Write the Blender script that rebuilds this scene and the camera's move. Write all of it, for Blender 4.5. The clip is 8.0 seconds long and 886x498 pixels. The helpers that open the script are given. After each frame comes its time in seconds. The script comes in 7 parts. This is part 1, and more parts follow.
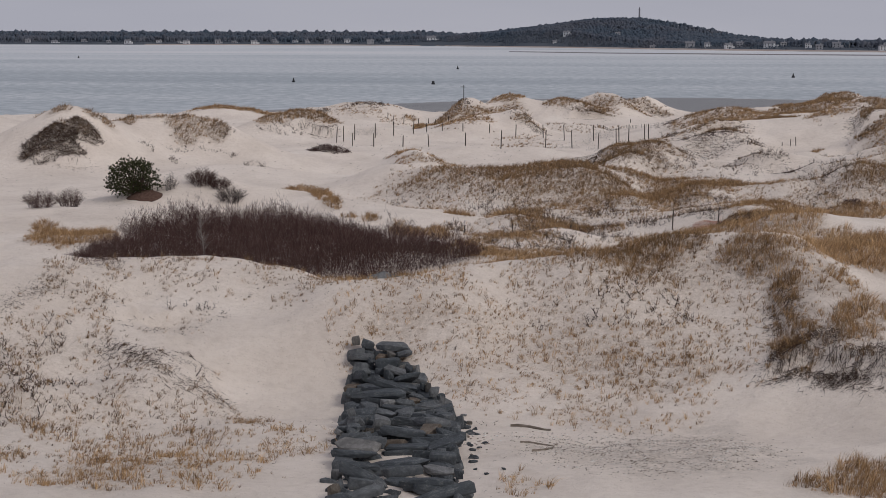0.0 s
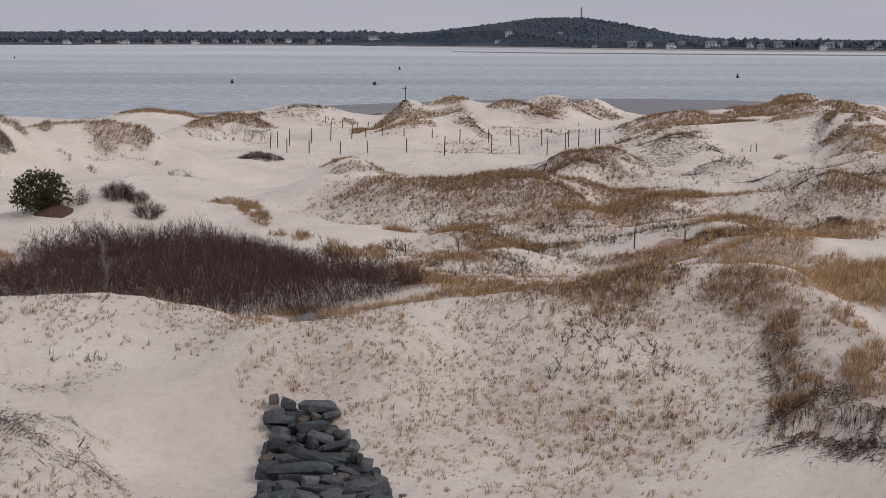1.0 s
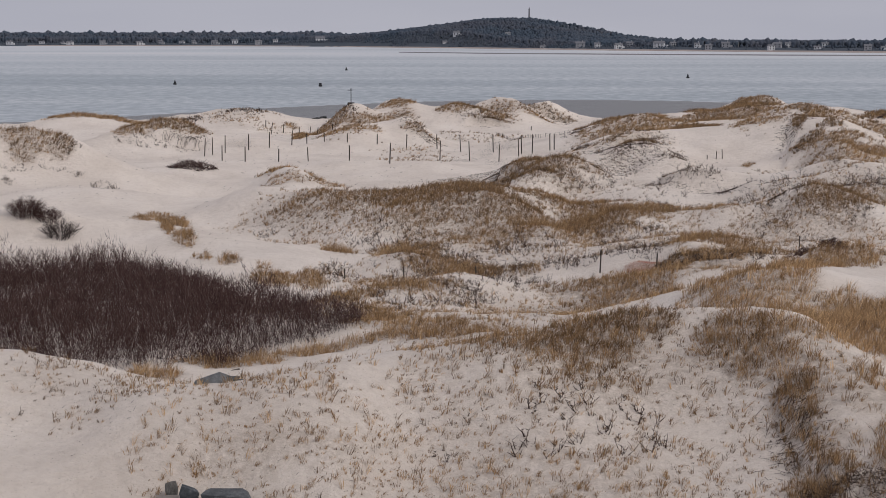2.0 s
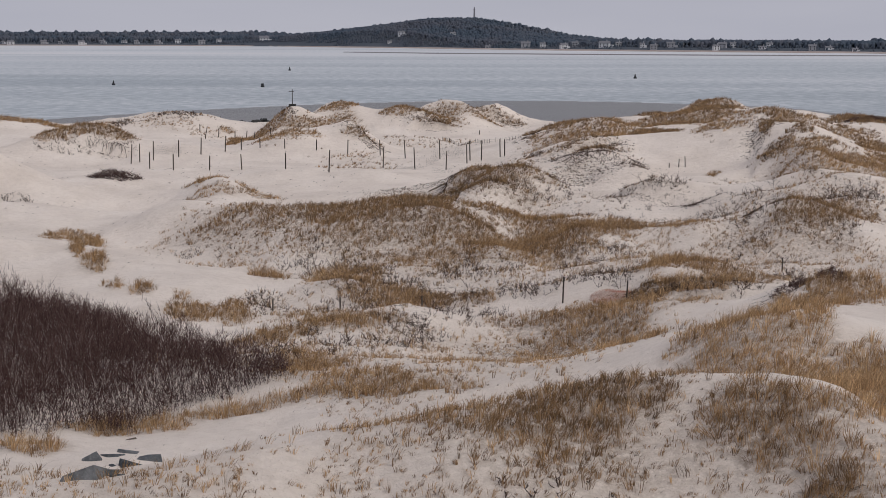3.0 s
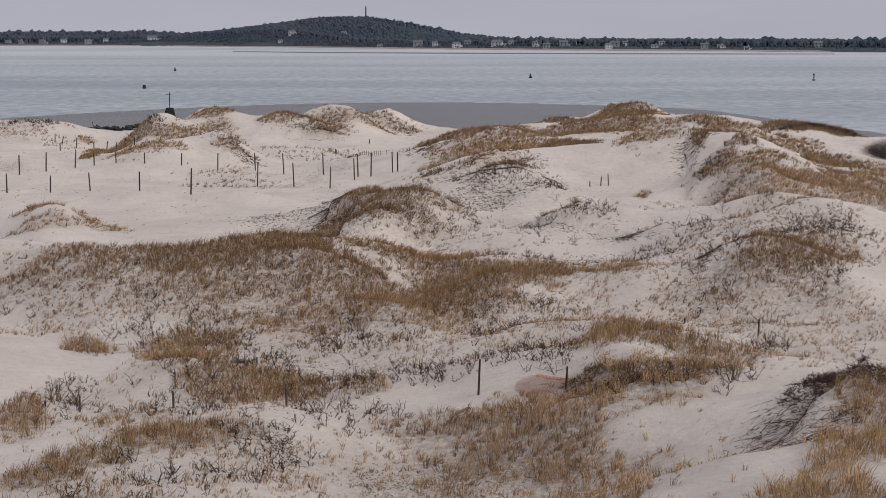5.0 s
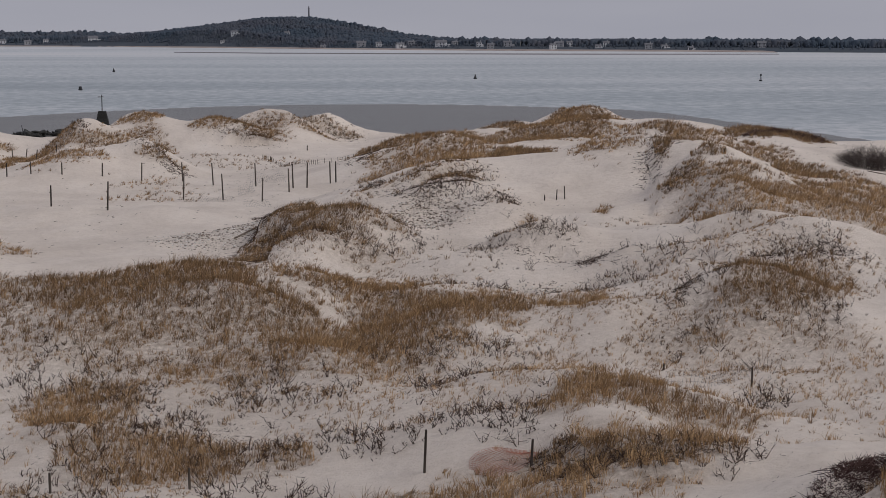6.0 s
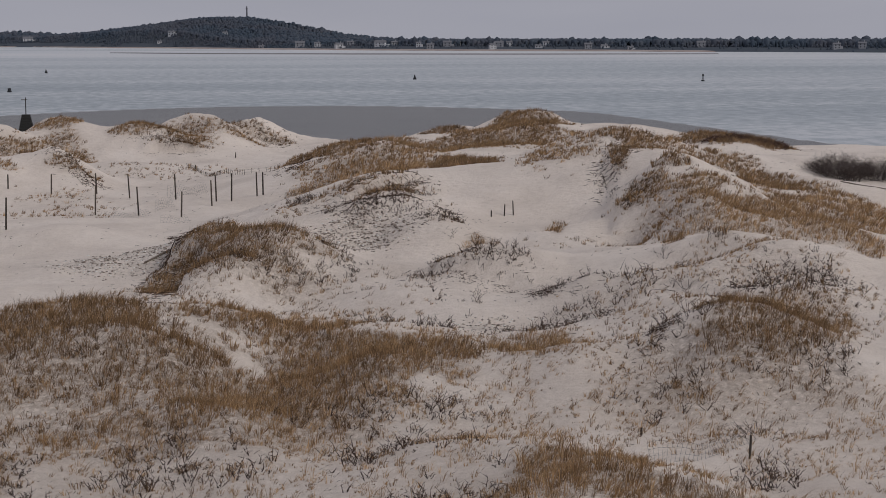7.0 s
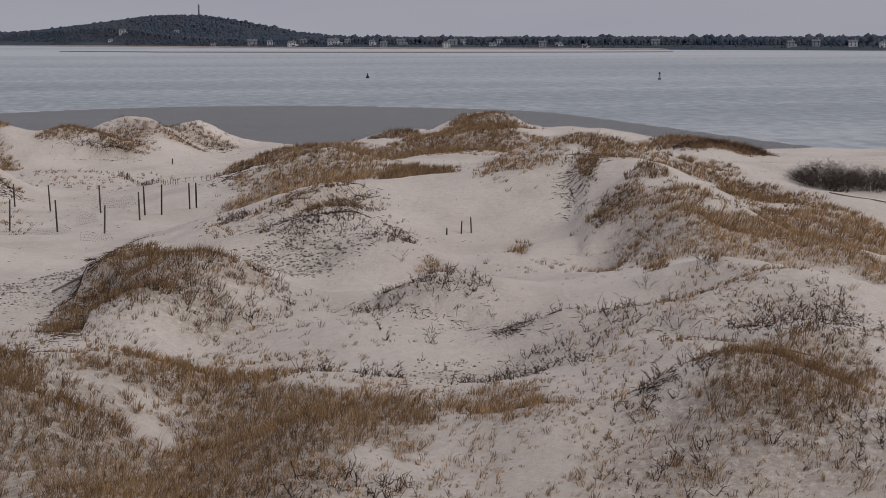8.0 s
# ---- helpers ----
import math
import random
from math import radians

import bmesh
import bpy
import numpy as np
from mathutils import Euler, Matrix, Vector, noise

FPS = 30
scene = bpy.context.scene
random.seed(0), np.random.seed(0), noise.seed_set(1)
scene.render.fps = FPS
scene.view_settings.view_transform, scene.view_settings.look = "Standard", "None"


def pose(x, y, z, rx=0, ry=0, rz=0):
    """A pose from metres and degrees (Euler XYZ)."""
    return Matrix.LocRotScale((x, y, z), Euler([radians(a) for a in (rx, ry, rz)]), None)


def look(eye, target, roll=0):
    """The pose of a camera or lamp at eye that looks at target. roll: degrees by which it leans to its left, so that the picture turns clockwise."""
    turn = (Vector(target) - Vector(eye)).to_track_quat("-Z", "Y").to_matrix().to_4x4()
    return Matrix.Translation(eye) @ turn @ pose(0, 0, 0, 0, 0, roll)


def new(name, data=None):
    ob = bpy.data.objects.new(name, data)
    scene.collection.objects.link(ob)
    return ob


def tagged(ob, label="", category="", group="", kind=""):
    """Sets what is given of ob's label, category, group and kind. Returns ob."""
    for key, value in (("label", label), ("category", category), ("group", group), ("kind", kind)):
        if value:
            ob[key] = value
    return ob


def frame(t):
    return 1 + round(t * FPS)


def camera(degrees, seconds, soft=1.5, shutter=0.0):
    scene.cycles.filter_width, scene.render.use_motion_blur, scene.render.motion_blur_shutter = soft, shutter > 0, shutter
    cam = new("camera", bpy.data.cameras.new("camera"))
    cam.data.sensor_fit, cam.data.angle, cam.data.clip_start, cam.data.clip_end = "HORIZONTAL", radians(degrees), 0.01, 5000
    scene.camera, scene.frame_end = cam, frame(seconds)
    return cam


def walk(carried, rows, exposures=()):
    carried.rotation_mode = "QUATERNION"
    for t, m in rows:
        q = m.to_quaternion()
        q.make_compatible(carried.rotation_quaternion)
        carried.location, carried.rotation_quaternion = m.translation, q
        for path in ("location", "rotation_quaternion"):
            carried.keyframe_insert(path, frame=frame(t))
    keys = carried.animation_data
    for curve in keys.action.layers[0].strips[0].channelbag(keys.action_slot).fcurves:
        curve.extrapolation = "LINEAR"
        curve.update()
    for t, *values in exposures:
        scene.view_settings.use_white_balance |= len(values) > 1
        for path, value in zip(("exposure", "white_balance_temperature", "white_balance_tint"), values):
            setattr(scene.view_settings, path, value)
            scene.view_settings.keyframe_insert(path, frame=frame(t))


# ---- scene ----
cam = camera(28.8, 8.0, soft=0.45)
PATH = [
    (0, (0.000, 0.000, 17.934), (-0.1787, 1.9766, 17.6862), 0.10),
    (0.5, (-0.360, 4.950, 17.916), (-0.5043, 6.9295, 17.6687), 0.10),
    (1, (-0.648, 9.901, 17.893), (-0.7608, 11.8828, 17.6453), 0.08),
    (1.5, (-0.863, 14.852, 17.863), (-0.9449, 16.8349, 17.6151), 0.09),
    (1.7, (-0.907, 16.867, 17.860), (-0.9780, 18.8503, 17.6122), 0.06),
    (2.8, (-1.068, 28.040, 17.731), (-1.0706, 30.0253, 17.4858), 0.02),
    (3, (-1.069, 29.956, 17.773), (-1.0594, 31.9410, 17.5257), 0.07),
    (3.5, (-0.994, 34.950, 17.749), (-0.9533, 36.9339, 17.5027), 0.06),
    (4, (-0.841, 39.931, 17.726), (-0.7687, 41.9147, 17.4791), 0.03),
    (4.5, (-0.600, 44.908, 17.688), (-0.4973, 46.8901, 17.4408), 0.00),
    (4.7, (-0.468, 46.903, 17.669), (-0.3533, 48.8845, 17.4211), -0.03),
    (5.8, (0.399, 57.500, 17.618), (0.5812, 59.4766, 17.3701), -0.03),
    (6, (0.587, 59.500, 17.620), (0.7831, 61.4746, 17.3721), -0.07),
    (6.5, (1.141, 64.407, 17.602), (1.3711, 66.3778, 17.3546), -0.11),
    (7, (1.798, 69.324, 17.568), (2.0625, 71.2906, 17.3200), -0.14),
    (7.5, (2.508, 74.179, 17.536), (2.8027, 76.1411, 17.2866), -0.16),
    (8, (3.332, 79.027, 17.510), (3.6485, 80.9854, 17.2598), -0.17),
]
walk(cam, [(t, look(*p)) for t, *p in PATH],
     [(0, -0.03), (0.5, 0.04), (1.0, 0.10), (1.5, 0.08), (3.0, 0.14), (4.7, 0.14), (5.8, -0.20), (8, -0.24)])


# ---------------------------------------------------------------- overcast light
world = bpy.data.worlds.new("overcast_sky")
scene.world = world
world.use_nodes = True
wt = world.node_tree
wt.nodes.clear()
w_out = wt.nodes.new("ShaderNodeOutputWorld")
w_mix = wt.nodes.new("ShaderNodeMixShader")
w_sky = wt.nodes.new("ShaderNodeTexSky")
w_sky.sky_type = "NISHITA"
w_sky.sun_disc = False
w_sky.sun_elevation = radians(38)
w_sky.sun_rotation = radians(125)
w_sky.air_density, w_sky.dust_density = 1.6, 4.0
w_a = wt.nodes.new("ShaderNodeBackground")
w_a.inputs["Strength"].default_value = 0.03
w_b = wt.nodes.new("ShaderNodeBackground")
w_b.inputs["Strength"].default_value = 0.50
w_co = wt.nodes.new("ShaderNodeTexCoord")
w_map = wt.nodes.new("ShaderNodeMapping")
w_map.inputs["Scale"].default_value = (1.2, 1.2, 9.0)
w_noise = wt.nodes.new("ShaderNodeTexNoise")
w_noise.inputs["Scale"].default_value = 1.6
w_noise.inputs["Detail"].default_value = 4.0
w_ramp = wt.nodes.new("ShaderNodeValToRGB")
w_ramp.color_ramp.elements[0].position, w_ramp.color_ramp.elements[0].color = 0.3, (0.845, 0.86, 1.01, 1)
w_ramp.color_ramp.elements[1].position, w_ramp.color_ramp.elements[1].color = 0.7, (1.01, 1.01, 1.14, 1)
w_mix.inputs[0].default_value = 0.85
for a, b in ((w_sky.outputs[0], w_a.inputs[0]), (w_co.outputs["Generated"], w_map.inputs[0]), (w_map.outputs[0], w_noise.inputs["Vector"]),
             (w_noise.outputs[0], w_ramp.inputs[0]), (w_ramp.outputs[0], w_b.inputs[0]),
             (w_a.outputs[0], w_mix.inputs[1]), (w_b.outputs[0], w_mix.inputs[2]), (w_mix.outputs[0], w_out.inputs[0])):
    wt.links.new(a, b)
sun_data = bpy.data.lights.new("sun", "SUN")
sun_data.energy, sun_data.angle, sun_data.color = 1.05, radians(18), (1.0, 0.94, 0.87)
sun = new("sun", sun_data)
sun.matrix_world = look((85, 0, 85), (0, 60, 0))


# ---------------------------------------------------------------- materials
def material(name, build, rough=0.9, spec=0.3):
    m = bpy.data.materials.new(name)
    m.use_nodes = True
    nt = m.node_tree
    bsdf = nt.nodes["Principled BSDF"]
    bsdf.inputs["Roughness"].default_value = rough
    bsdf.inputs["Specular IOR Level"].default_value = spec
    build(nt, bsdf)
    return m


def node(nt, kind, **values):
    n = nt.nodes.new(kind)
    for k, v in values.items():
        n.inputs[k].default_value = v
    return n


def noise_node(nt, scale, detail=4.0, stretch=None, rough=0.55):
    co = nt.nodes.new("ShaderNodeTexCoord")
    src = co.outputs["Object"]
    if stretch:
        mp = node(nt, "ShaderNodeMapping", Scale=stretch)
        nt.links.new(src, mp.inputs[0])
        src = mp.outputs[0]
    n = node(nt, "ShaderNodeTexNoise", Scale=scale, Detail=detail, Roughness=rough)
    nt.links.new(src, n.inputs["Vector"])
    return n.outputs[0]


def ramp(nt, fac, *stops):
    r = nt.nodes.new("ShaderNodeValToRGB")
    els = r.color_ramp.elements
    while len(els) < len(stops):
        els.new(0.5)
    for e, (p, c) in zip(els, stops):
        e.position, e.color = p, (*c, 1) if len(c) == 3 else c
    nt.links.new(fac, r.inputs[0])
    return r.outputs[0]


def blend(nt, fac, a, b, mode="MIX"):
    m = nt.nodes.new("ShaderNodeMix")
    m.data_type, m.blend_type = "RGBA", mode
    for sock, val in ((m.inputs[0], fac), (m.inputs[6], a), (m.inputs[7], b)):
        if isinstance(val, (int, float)):
            sock.default_value = val
        elif isinstance(val, tuple):
            sock.default_value = (*val, 1)
        else:
            nt.links.new(val, sock)
    return m.outputs[2]


def bump(nt, bsdf, height, strength, distance):
    b = node(nt, "ShaderNodeBump", Strength=strength, Distance=distance)
    nt.links.new(height, b.inputs["Height"])
    nt.links.new(b.outputs[0], bsdf.inputs["Normal"])


def attribute(nt, name):
    a = nt.nodes.new("ShaderNodeAttribute")
    a.attribute_name = name
    return a


def build_sand(nt, bsdf):
    big = noise_node(nt, 0.22, 5)
    fine = noise_node(nt, 3.0, 6, rough=0.65)
    dry = ramp(nt, big, (0.3, (0.72, 0.632, 0.556)), (0.55, (0.83, 0.738, 0.656)), (0.75, (0.88, 0.792, 0.712)))
    dry = blend(nt, 0.5, dry, ramp(nt, fine, (0.3, (0.82, 0.80, 0.78)), (0.55, (1.0, 1.0, 1.0))), "MULTIPLY")
    crumbs = ramp(nt, noise_node(nt, 14.0, 3, rough=0.7), (0.63, (0, 0, 0)), (0.72, (0.55, 0.55, 0.55)))
    dry = blend(nt, crumbs, dry, (0.26, 0.20, 0.155))
    litter = attribute(nt, "cover")
    sep = nt.nodes.new("ShaderNodeSeparateColor")
    nt.links.new(litter.outputs["Color"], sep.inputs[0])
    specks = ramp(nt, noise_node(nt, 5.0, 8, rough=0.75), (0.36, (0, 0, 0)), (0.58, (1, 1, 1)))
    lit = nt.nodes.new("ShaderNodeMath")
    lit.operation = "MULTIPLY"
    nt.links.new(sep.outputs[0], lit.inputs[0])
    nt.links.new(specks, lit.inputs[1])
    col = blend(nt, lit.outputs[0], dry, (0.21, 0.148, 0.098))
    # wet flat below the tide line
    col = blend(nt, sep.outputs[1], col, ramp(nt, noise_node(nt, 0.08, 4, (0.4, 1.6, 1)), (0.3, (0.105, 0.101, 0.096)), (0.7, (0.16, 0.153, 0.144))))
    # shell and pebble lag
    shells = ramp(nt, noise_node(nt, 9.0, 5, rough=0.8), (0.45, (0.30, 0.262, 0.228)), (0.60, (0.50, 0.445, 0.395)))
    peb = nt.nodes.new("ShaderNodeMath")
    peb.operation = "MULTIPLY"
    nt.links.new(sep.outputs[2], peb.inputs[0])
    nt.links.new(ramp(nt, noise_node(nt, 2.4, 7, rough=0.8), (0.40, (0, 0, 0)), (0.60, (1, 1, 1))), peb.inputs[1])
    col = blend(nt, peb.outputs[0], col, shells)
    nt.links.new(col, bsdf.inputs["Base Color"])
    r = nt.nodes.new("ShaderNodeMapRange")
    r.inputs[3].default_value, r.inputs[4].default_value = 0.95, 0.30
    nt.links.new(sep.outputs[1], r.inputs[0])
    nt.links.new(r.outputs[0], bsdf.inputs["Roughness"])
    bump(nt, bsdf, noise_node(nt, 2.2, 10, (1.0, 1.6, 1.0), rough=0.70), 0.95, 0.14)


def build_water(nt, bsdf):
    bsdf.inputs["IOR"].default_value = 1.33
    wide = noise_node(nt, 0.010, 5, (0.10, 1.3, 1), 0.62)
    slick_sheen = noise_node(nt, 0.0035, 3, (0.5, 1.2, 1), 0.5)
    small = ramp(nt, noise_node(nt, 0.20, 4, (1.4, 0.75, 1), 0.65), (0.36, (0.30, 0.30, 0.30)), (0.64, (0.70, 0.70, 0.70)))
    # sky sheen painted by distance: paler from the middle of the inlet outwards
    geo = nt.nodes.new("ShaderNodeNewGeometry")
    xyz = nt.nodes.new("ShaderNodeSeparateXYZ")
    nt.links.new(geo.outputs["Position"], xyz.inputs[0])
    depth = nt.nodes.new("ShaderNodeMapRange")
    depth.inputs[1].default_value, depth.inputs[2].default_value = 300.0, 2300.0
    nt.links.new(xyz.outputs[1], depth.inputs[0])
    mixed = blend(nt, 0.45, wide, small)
    mixed = blend(nt, 0.30, mixed, slick_sheen)
    far_sheen = ramp(nt, depth.outputs[0], (0.0, (0.03, 0.03, 0.03)), (0.18, (0.02, 0.02, 0.02)), (0.42, (0.07, 0.07, 0.07)), (0.62, (0.13, 0.13, 0.13)), (1.0, (0.11, 0.11, 0.11)))
    mixed = blend(nt, 1.0, mixed, far_sheen, "ADD")
    # pale stops stand for reflected sky, dark ones for ripple faces
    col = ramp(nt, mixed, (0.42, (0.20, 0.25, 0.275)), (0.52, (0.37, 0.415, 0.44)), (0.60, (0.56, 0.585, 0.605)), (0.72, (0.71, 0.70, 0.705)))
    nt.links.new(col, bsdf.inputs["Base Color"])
    rr = ramp(nt, wide, (0.40, (0.30, 0.30, 0.30)), (0.62, (0.42, 0.42, 0.42)))
    nt.links.new(rr, bsdf.inputs["Roughness"])
    bump(nt, bsdf, small, 0.8, 0.25)


SAND = material("dune_sand", build_sand, 0.95, 0.2)
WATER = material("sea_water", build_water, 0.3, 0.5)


# ---------------------------------------------------------------- the lie of the land
BUMPS = []


def dune(x, y, length, width, turn, height):
    """A smooth rise (or a hollow): its middle, half lengths along and across, turn in degrees, height."""
    BUMPS.append((x, y, length, width, radians(turn), height))


BASE = 6.2
dune(-21.6, 62.9, 5.8, 6.5, 3, 3.05)
dune(-13.8, 67.3, 5.2, 4.3, -4, 2.28)
dune(-9.8, 62.7, 5.9, 3.0, 22, 1.96)
dune(-3.7, 67.1, 4.2, 3.7, -4, 2.23)
dune(2.9, 67.0, 3.3, 6.4, -6, 2.25)
dune(7.8, 67.2, 2.9, 5.2, 9, 3.90)
dune(8.9, 76.7, 4.3, 5.9, 49, 2.87)
dune(12.8, 88.4, 7.7, 4.4, 72, 1.85)
dune(9.0, 58.2, 4.2, 4.7, 65, 1.76)
dune(14.8, 66.8, 6.3, 9.1, 23, 2.81)
dune(17.6, 79.7, 6.9, 7.4, -2, 2.53)
dune(-16.2, 55.1, 4.5, 2.6, 55, 1.81)
dune(-11.9, 56.1, 4.7, 3.6, 0, -0.47)
dune(2.0, 53.8, 8.4, 4.6, 6, -0.61)
dune(1.4, 93.7, 5.4, 6.2, 3, -0.67)
dune(-13.9, 80.1, 9.1, 8.6, 1, 0.31)
dune(-3.6, 83.3, 5.4, 4.0, -6, 0.80)
dune(-4.0, 95.7, 4.1, 4.6, -3, 0.57)
dune(9.3, 103.8, 2.8, 5.4, 5, 1.34)
dune(12.9, 99.5, 4.3, 2.1, 1, 1.07)
dune(18.1, 93.9, 5.4, 5.8, -2, 1.58)
dune(11.1, 108.9, 6.7, 2.6, -52, 1.06)
dune(-27.1, 93.0, 5.9, 4.0, 0, 0.52)
dune(-35.0, 108.1, 7.0, 5.1, 0, 0.55)
dune(-27.4, 117.7, 5.6, 3.2, 11, 1.74)
dune(-29.0, 125.0, 4.1, 3.0, -1, 0.89)
dune(-12.1, 128.7, 6.3, 8.7, 7, 1.68)
dune(-2.5, 129.3, 5.1, 5.6, -2, 1.91)
dune(4.9, 129.4, 6.2, 3.3, 15, 0.92)
dune(4.6, 123.1, 6.5, 3.3, 10, 1.39)
dune(-17.3, 132.3, 3.1, 3.7, -3, 1.11)
dune(15.5, 120.5, 3.8, 2.8, -26, 2.32)
dune(21.2, 120.0, 3.6, 4.8, 0, 1.41)
dune(24.7, 120.3, 5.4, 5.0, -1, 1.12)
dune(18.6, 128.8, 4.7, 4.1, 14, 1.59)
dune(22.1, 137.0, 4.4, 4.4, 6, 3.59)
dune(27.1, 135.8, 4.2, 5.6, 2, 2.49)
dune(16.7, 136.4, 4.0, 2.1, -20, 2.02)
dune(12.9, 143.5, 5.0, 3.1, -27, 2.44)
dune(4.4, 146.9, 3.0, 3.6, -27, 2.38)
dune(2.6, 143.0, 2.9, 2.1, 44, 0.63)
dune(5.8, 151.4, 3.7, 2.8, -30, 0.92)
dune(-16.2, 149.9, 2.4, 7.4, 9, 1.64)
dune(-13.1, 148.0, 4.8, 3.2, -3, 0.09)
dune(-25.4, 160.5, 4.1, 3.3, 0, 0.95)
dune(-22.6, 147.4, 5.6, 4.3, 12, -0.77)
dune(-43.6, 153.1, 6.1, 8.5, -6, 3.26)
dune(-35.4, 155.1, 6.7, 3.6, -9, 3.51)
dune(-49.5, 146.4, 7.0, 4.6, -6, 3.09)
dune(-44.9, 144.5, 3.3, 4.4, -2, 1.98)
dune(11.9, 160.4, 4.0, 4.2, 5, 3.01)
dune(10.6, 166.1, 4.4, 3.4, 4, 2.03)
dune(11.1, 171.1, 5.6, 4.3, -21, 2.44)
dune(5.0, 168.4, 3.3, 5.2, 14, 0.89)
dune(17.7, 161.6, 3.8, 4.6, 2, 0.62)
dune(24.9, 151.6, 2.1, 3.8, -3, 3.02)
dune(28.5, 155.2, 4.3, 5.3, -11, 2.88)
dune(35.4, 161.0, 4.8, 6.3, 1, 1.62)
dune(23.6, 166.2, 4.5, 6.7, 5, 3.16)
dune(27.6, 175.4, 5.3, 6.6, 6, 3.99)
dune(28.9, 165.4, 3.8, 5.9, -19, 2.66)
dune(19.8, 180.9, 7.1, 9.7, 32, 2.76)
dune(11.1, 190.4, 7.5, 6.9, -2, 2.39)
dune(24.4, 194.0, 7.7, 6.8, 0, 2.41)
dune(35.6, 177.7, 5.6, 7.2, -1, 2.52)
dune(40.3, 195.4, 8.9, 9.3, -2, 3.63)
dune(44.6, 181.1, 6.4, 6.8, 0, 2.37)
dune(39.5, 168.5, 6.3, 5.6, -2, 1.65)
dune(29.1, 208.6, 7.1, 9.3, 5, 3.73)
dune(30.7, 227.5, 7.2, 10.0, -8, 3.65)
dune(19.3, 214.1, 6.8, 8.3, -8, 2.21)
dune(-32.5, 192.5, 4.2, 4.8, -2, 2.90)
dune(-37.4, 189.6, 4.0, 3.9, 0, 1.68)
dune(-24.9, 190.0, 5.4, 5.3, 0, 1.34)
dune(-9.3, 200.7, 3.3, 5.6, 11, 2.18)
dune(-14.6, 196.8, 4.8, 7.6, -5, 2.24)
dune(5.7, 199.5, 5.3, 6.0, -2, 1.05)
dune(-5.8, 165.9, 3.4, 4.6, -5, 0.76)
dune(-12.7, 166.9, 5.0, 5.4, 0, 0.91)
dune(-21.9, 170.9, 5.2, 5.3, 0, 0.62)
dune(-17.5, 230.5, 2.9, 4.2, 3, 2.44)
dune(-14.4, 250.6, 3.1, 14.0, 7, 3.68)
dune(-6.5, 234.8, 8.8, 5.5, -24, 3.31)
dune(0.6, 239.1, 5.0, 2.7, -34, 3.53)
dune(6.2, 242.2, 4.0, 2.1, 24, 2.91)
dune(-30.4, 235.3, 14.0, 8.5, -23, 1.90)
dune(-50.0, 250.0, 14.0, 9.0, -10, 1.42)
dune(14.7, 237.9, 4.2, 12.1, 18, 0.89)
dune(-12.1, 62.3, 2.1, 2.1, 1, -0.95)
dune(-5.0, 62.1, 2.1, 2.7, 7, 1.04)
dune(-25.8, 70.0, 6.5, 5.1, 2, 1.03)
dune(-18.0, 72.1, 6.0, 4.0, 1, 0.21)
dune(-9.7, 74.3, 5.1, 4.1, -1, 0.22)
dune(-0.3, 75.9, 4.7, 5.6, -2, 1.33)
dune(5.3, 82.8, 5.2, 3.7, 4, 0.95)
dune(8.6, 94.5, 2.5, 3.1, -6, 0.37)
dune(20.0, 107.2, 4.2, 4.7, -5, 0.52)
dune(26.3, 108.0, 5.3, 6.4, -2, 0.92)
dune(23.2, 125.3, 4.1, 3.7, 2, 0.82)
dune(30.6, 128.2, 4.7, 5.1, 0, 1.08)
dune(32.9, 145.1, 6.9, 6.4, 1, 0.91)
dune(19.0, 148.4, 3.1, 7.2, 7, 1.03)
dune(-29.9, 140.5, 6.0, 5.9, 0, 0.94)
dune(-44.9, 164.8, 8.2, 6.3, -2, 1.56)
dune(-47.9, 185.0, 8.5, 5.9, 1, 1.10)
dune(-19.5, 205.2, 6.8, 6.0, -2, 0.67)
dune(-38.0, 210.1, 8.0, 8.1, 0, 1.04)
dune(-49.9, 225.0, 8.3, 8.2, 0, 2.16)
dune(-6.1, 216.0, 5.8, 5.2, 1, 0.63)
dune(12.4, 214.4, 4.3, 6.3, 7, 1.39)
dune(45.1, 209.5, 7.5, 8.7, -2, 1.85)
dune(51.5, 189.0, 4.6, 6.1, -4, 2.24)
dune(48.0, 170.2, 5.9, 6.3, 0, 1.04)
dune(37.8, 214.9, 5.9, 8.6, 1, 2.06)
dune(24.7, 239.6, 4.8, 5.8, 1, 1.86)
dune(40.1, 235.2, 7.7, 8.6, 1, 1.49)
dune(-34.3, 250.3, 6.4, 10.7, 9, 1.76)
dune(-7.6, 251.8, 4.6, 5.0, 1, 1.89)
dune(17.5, 170.4, 4.3, 5.4, -8, 1.85)
dune(13.4, 177.6, 4.3, 4.3, 0, 1.16)
dune(31.4, 185.0, 6.3, 5.8, 2, 1.83)
dune(19.7, 200.6, 5.8, 5.1, 2, 1.08)
dune(-19.1, 246.2, 2.4, 2.2, 0, 1.00)
dune(8.5, 197.9, 2.3, 2.3, 0, -0.97)
dune(24.2, 143.0, 2.5, 2.1, 0, 0.70)
dune(13.9, 189.6, 2.3, 2.3, 0, 0.60)
dune(12.2, 160.4, 3.2, 2.1, 6, -0.88)
dune(8.3, 197.9, 2.3, 2.2, 0, 0.79)
dune(-50.6, 255.2, 2.4, 2.2, 0, -0.73)
dune(-7.7, 234.7, 2.2, 3.0, 8, -0.73)
dune(2.0, 132.9, 2.2, 2.1, 0, 0.56)
dune(7.0, 197.9, 2.5, 2.3, 0, -0.44)
dune(-5.7, 107.9, 2.7, 2.4, 1, 0.63)
dune(13.0, 154.9, 2.7, 2.4, 1, 1.32)
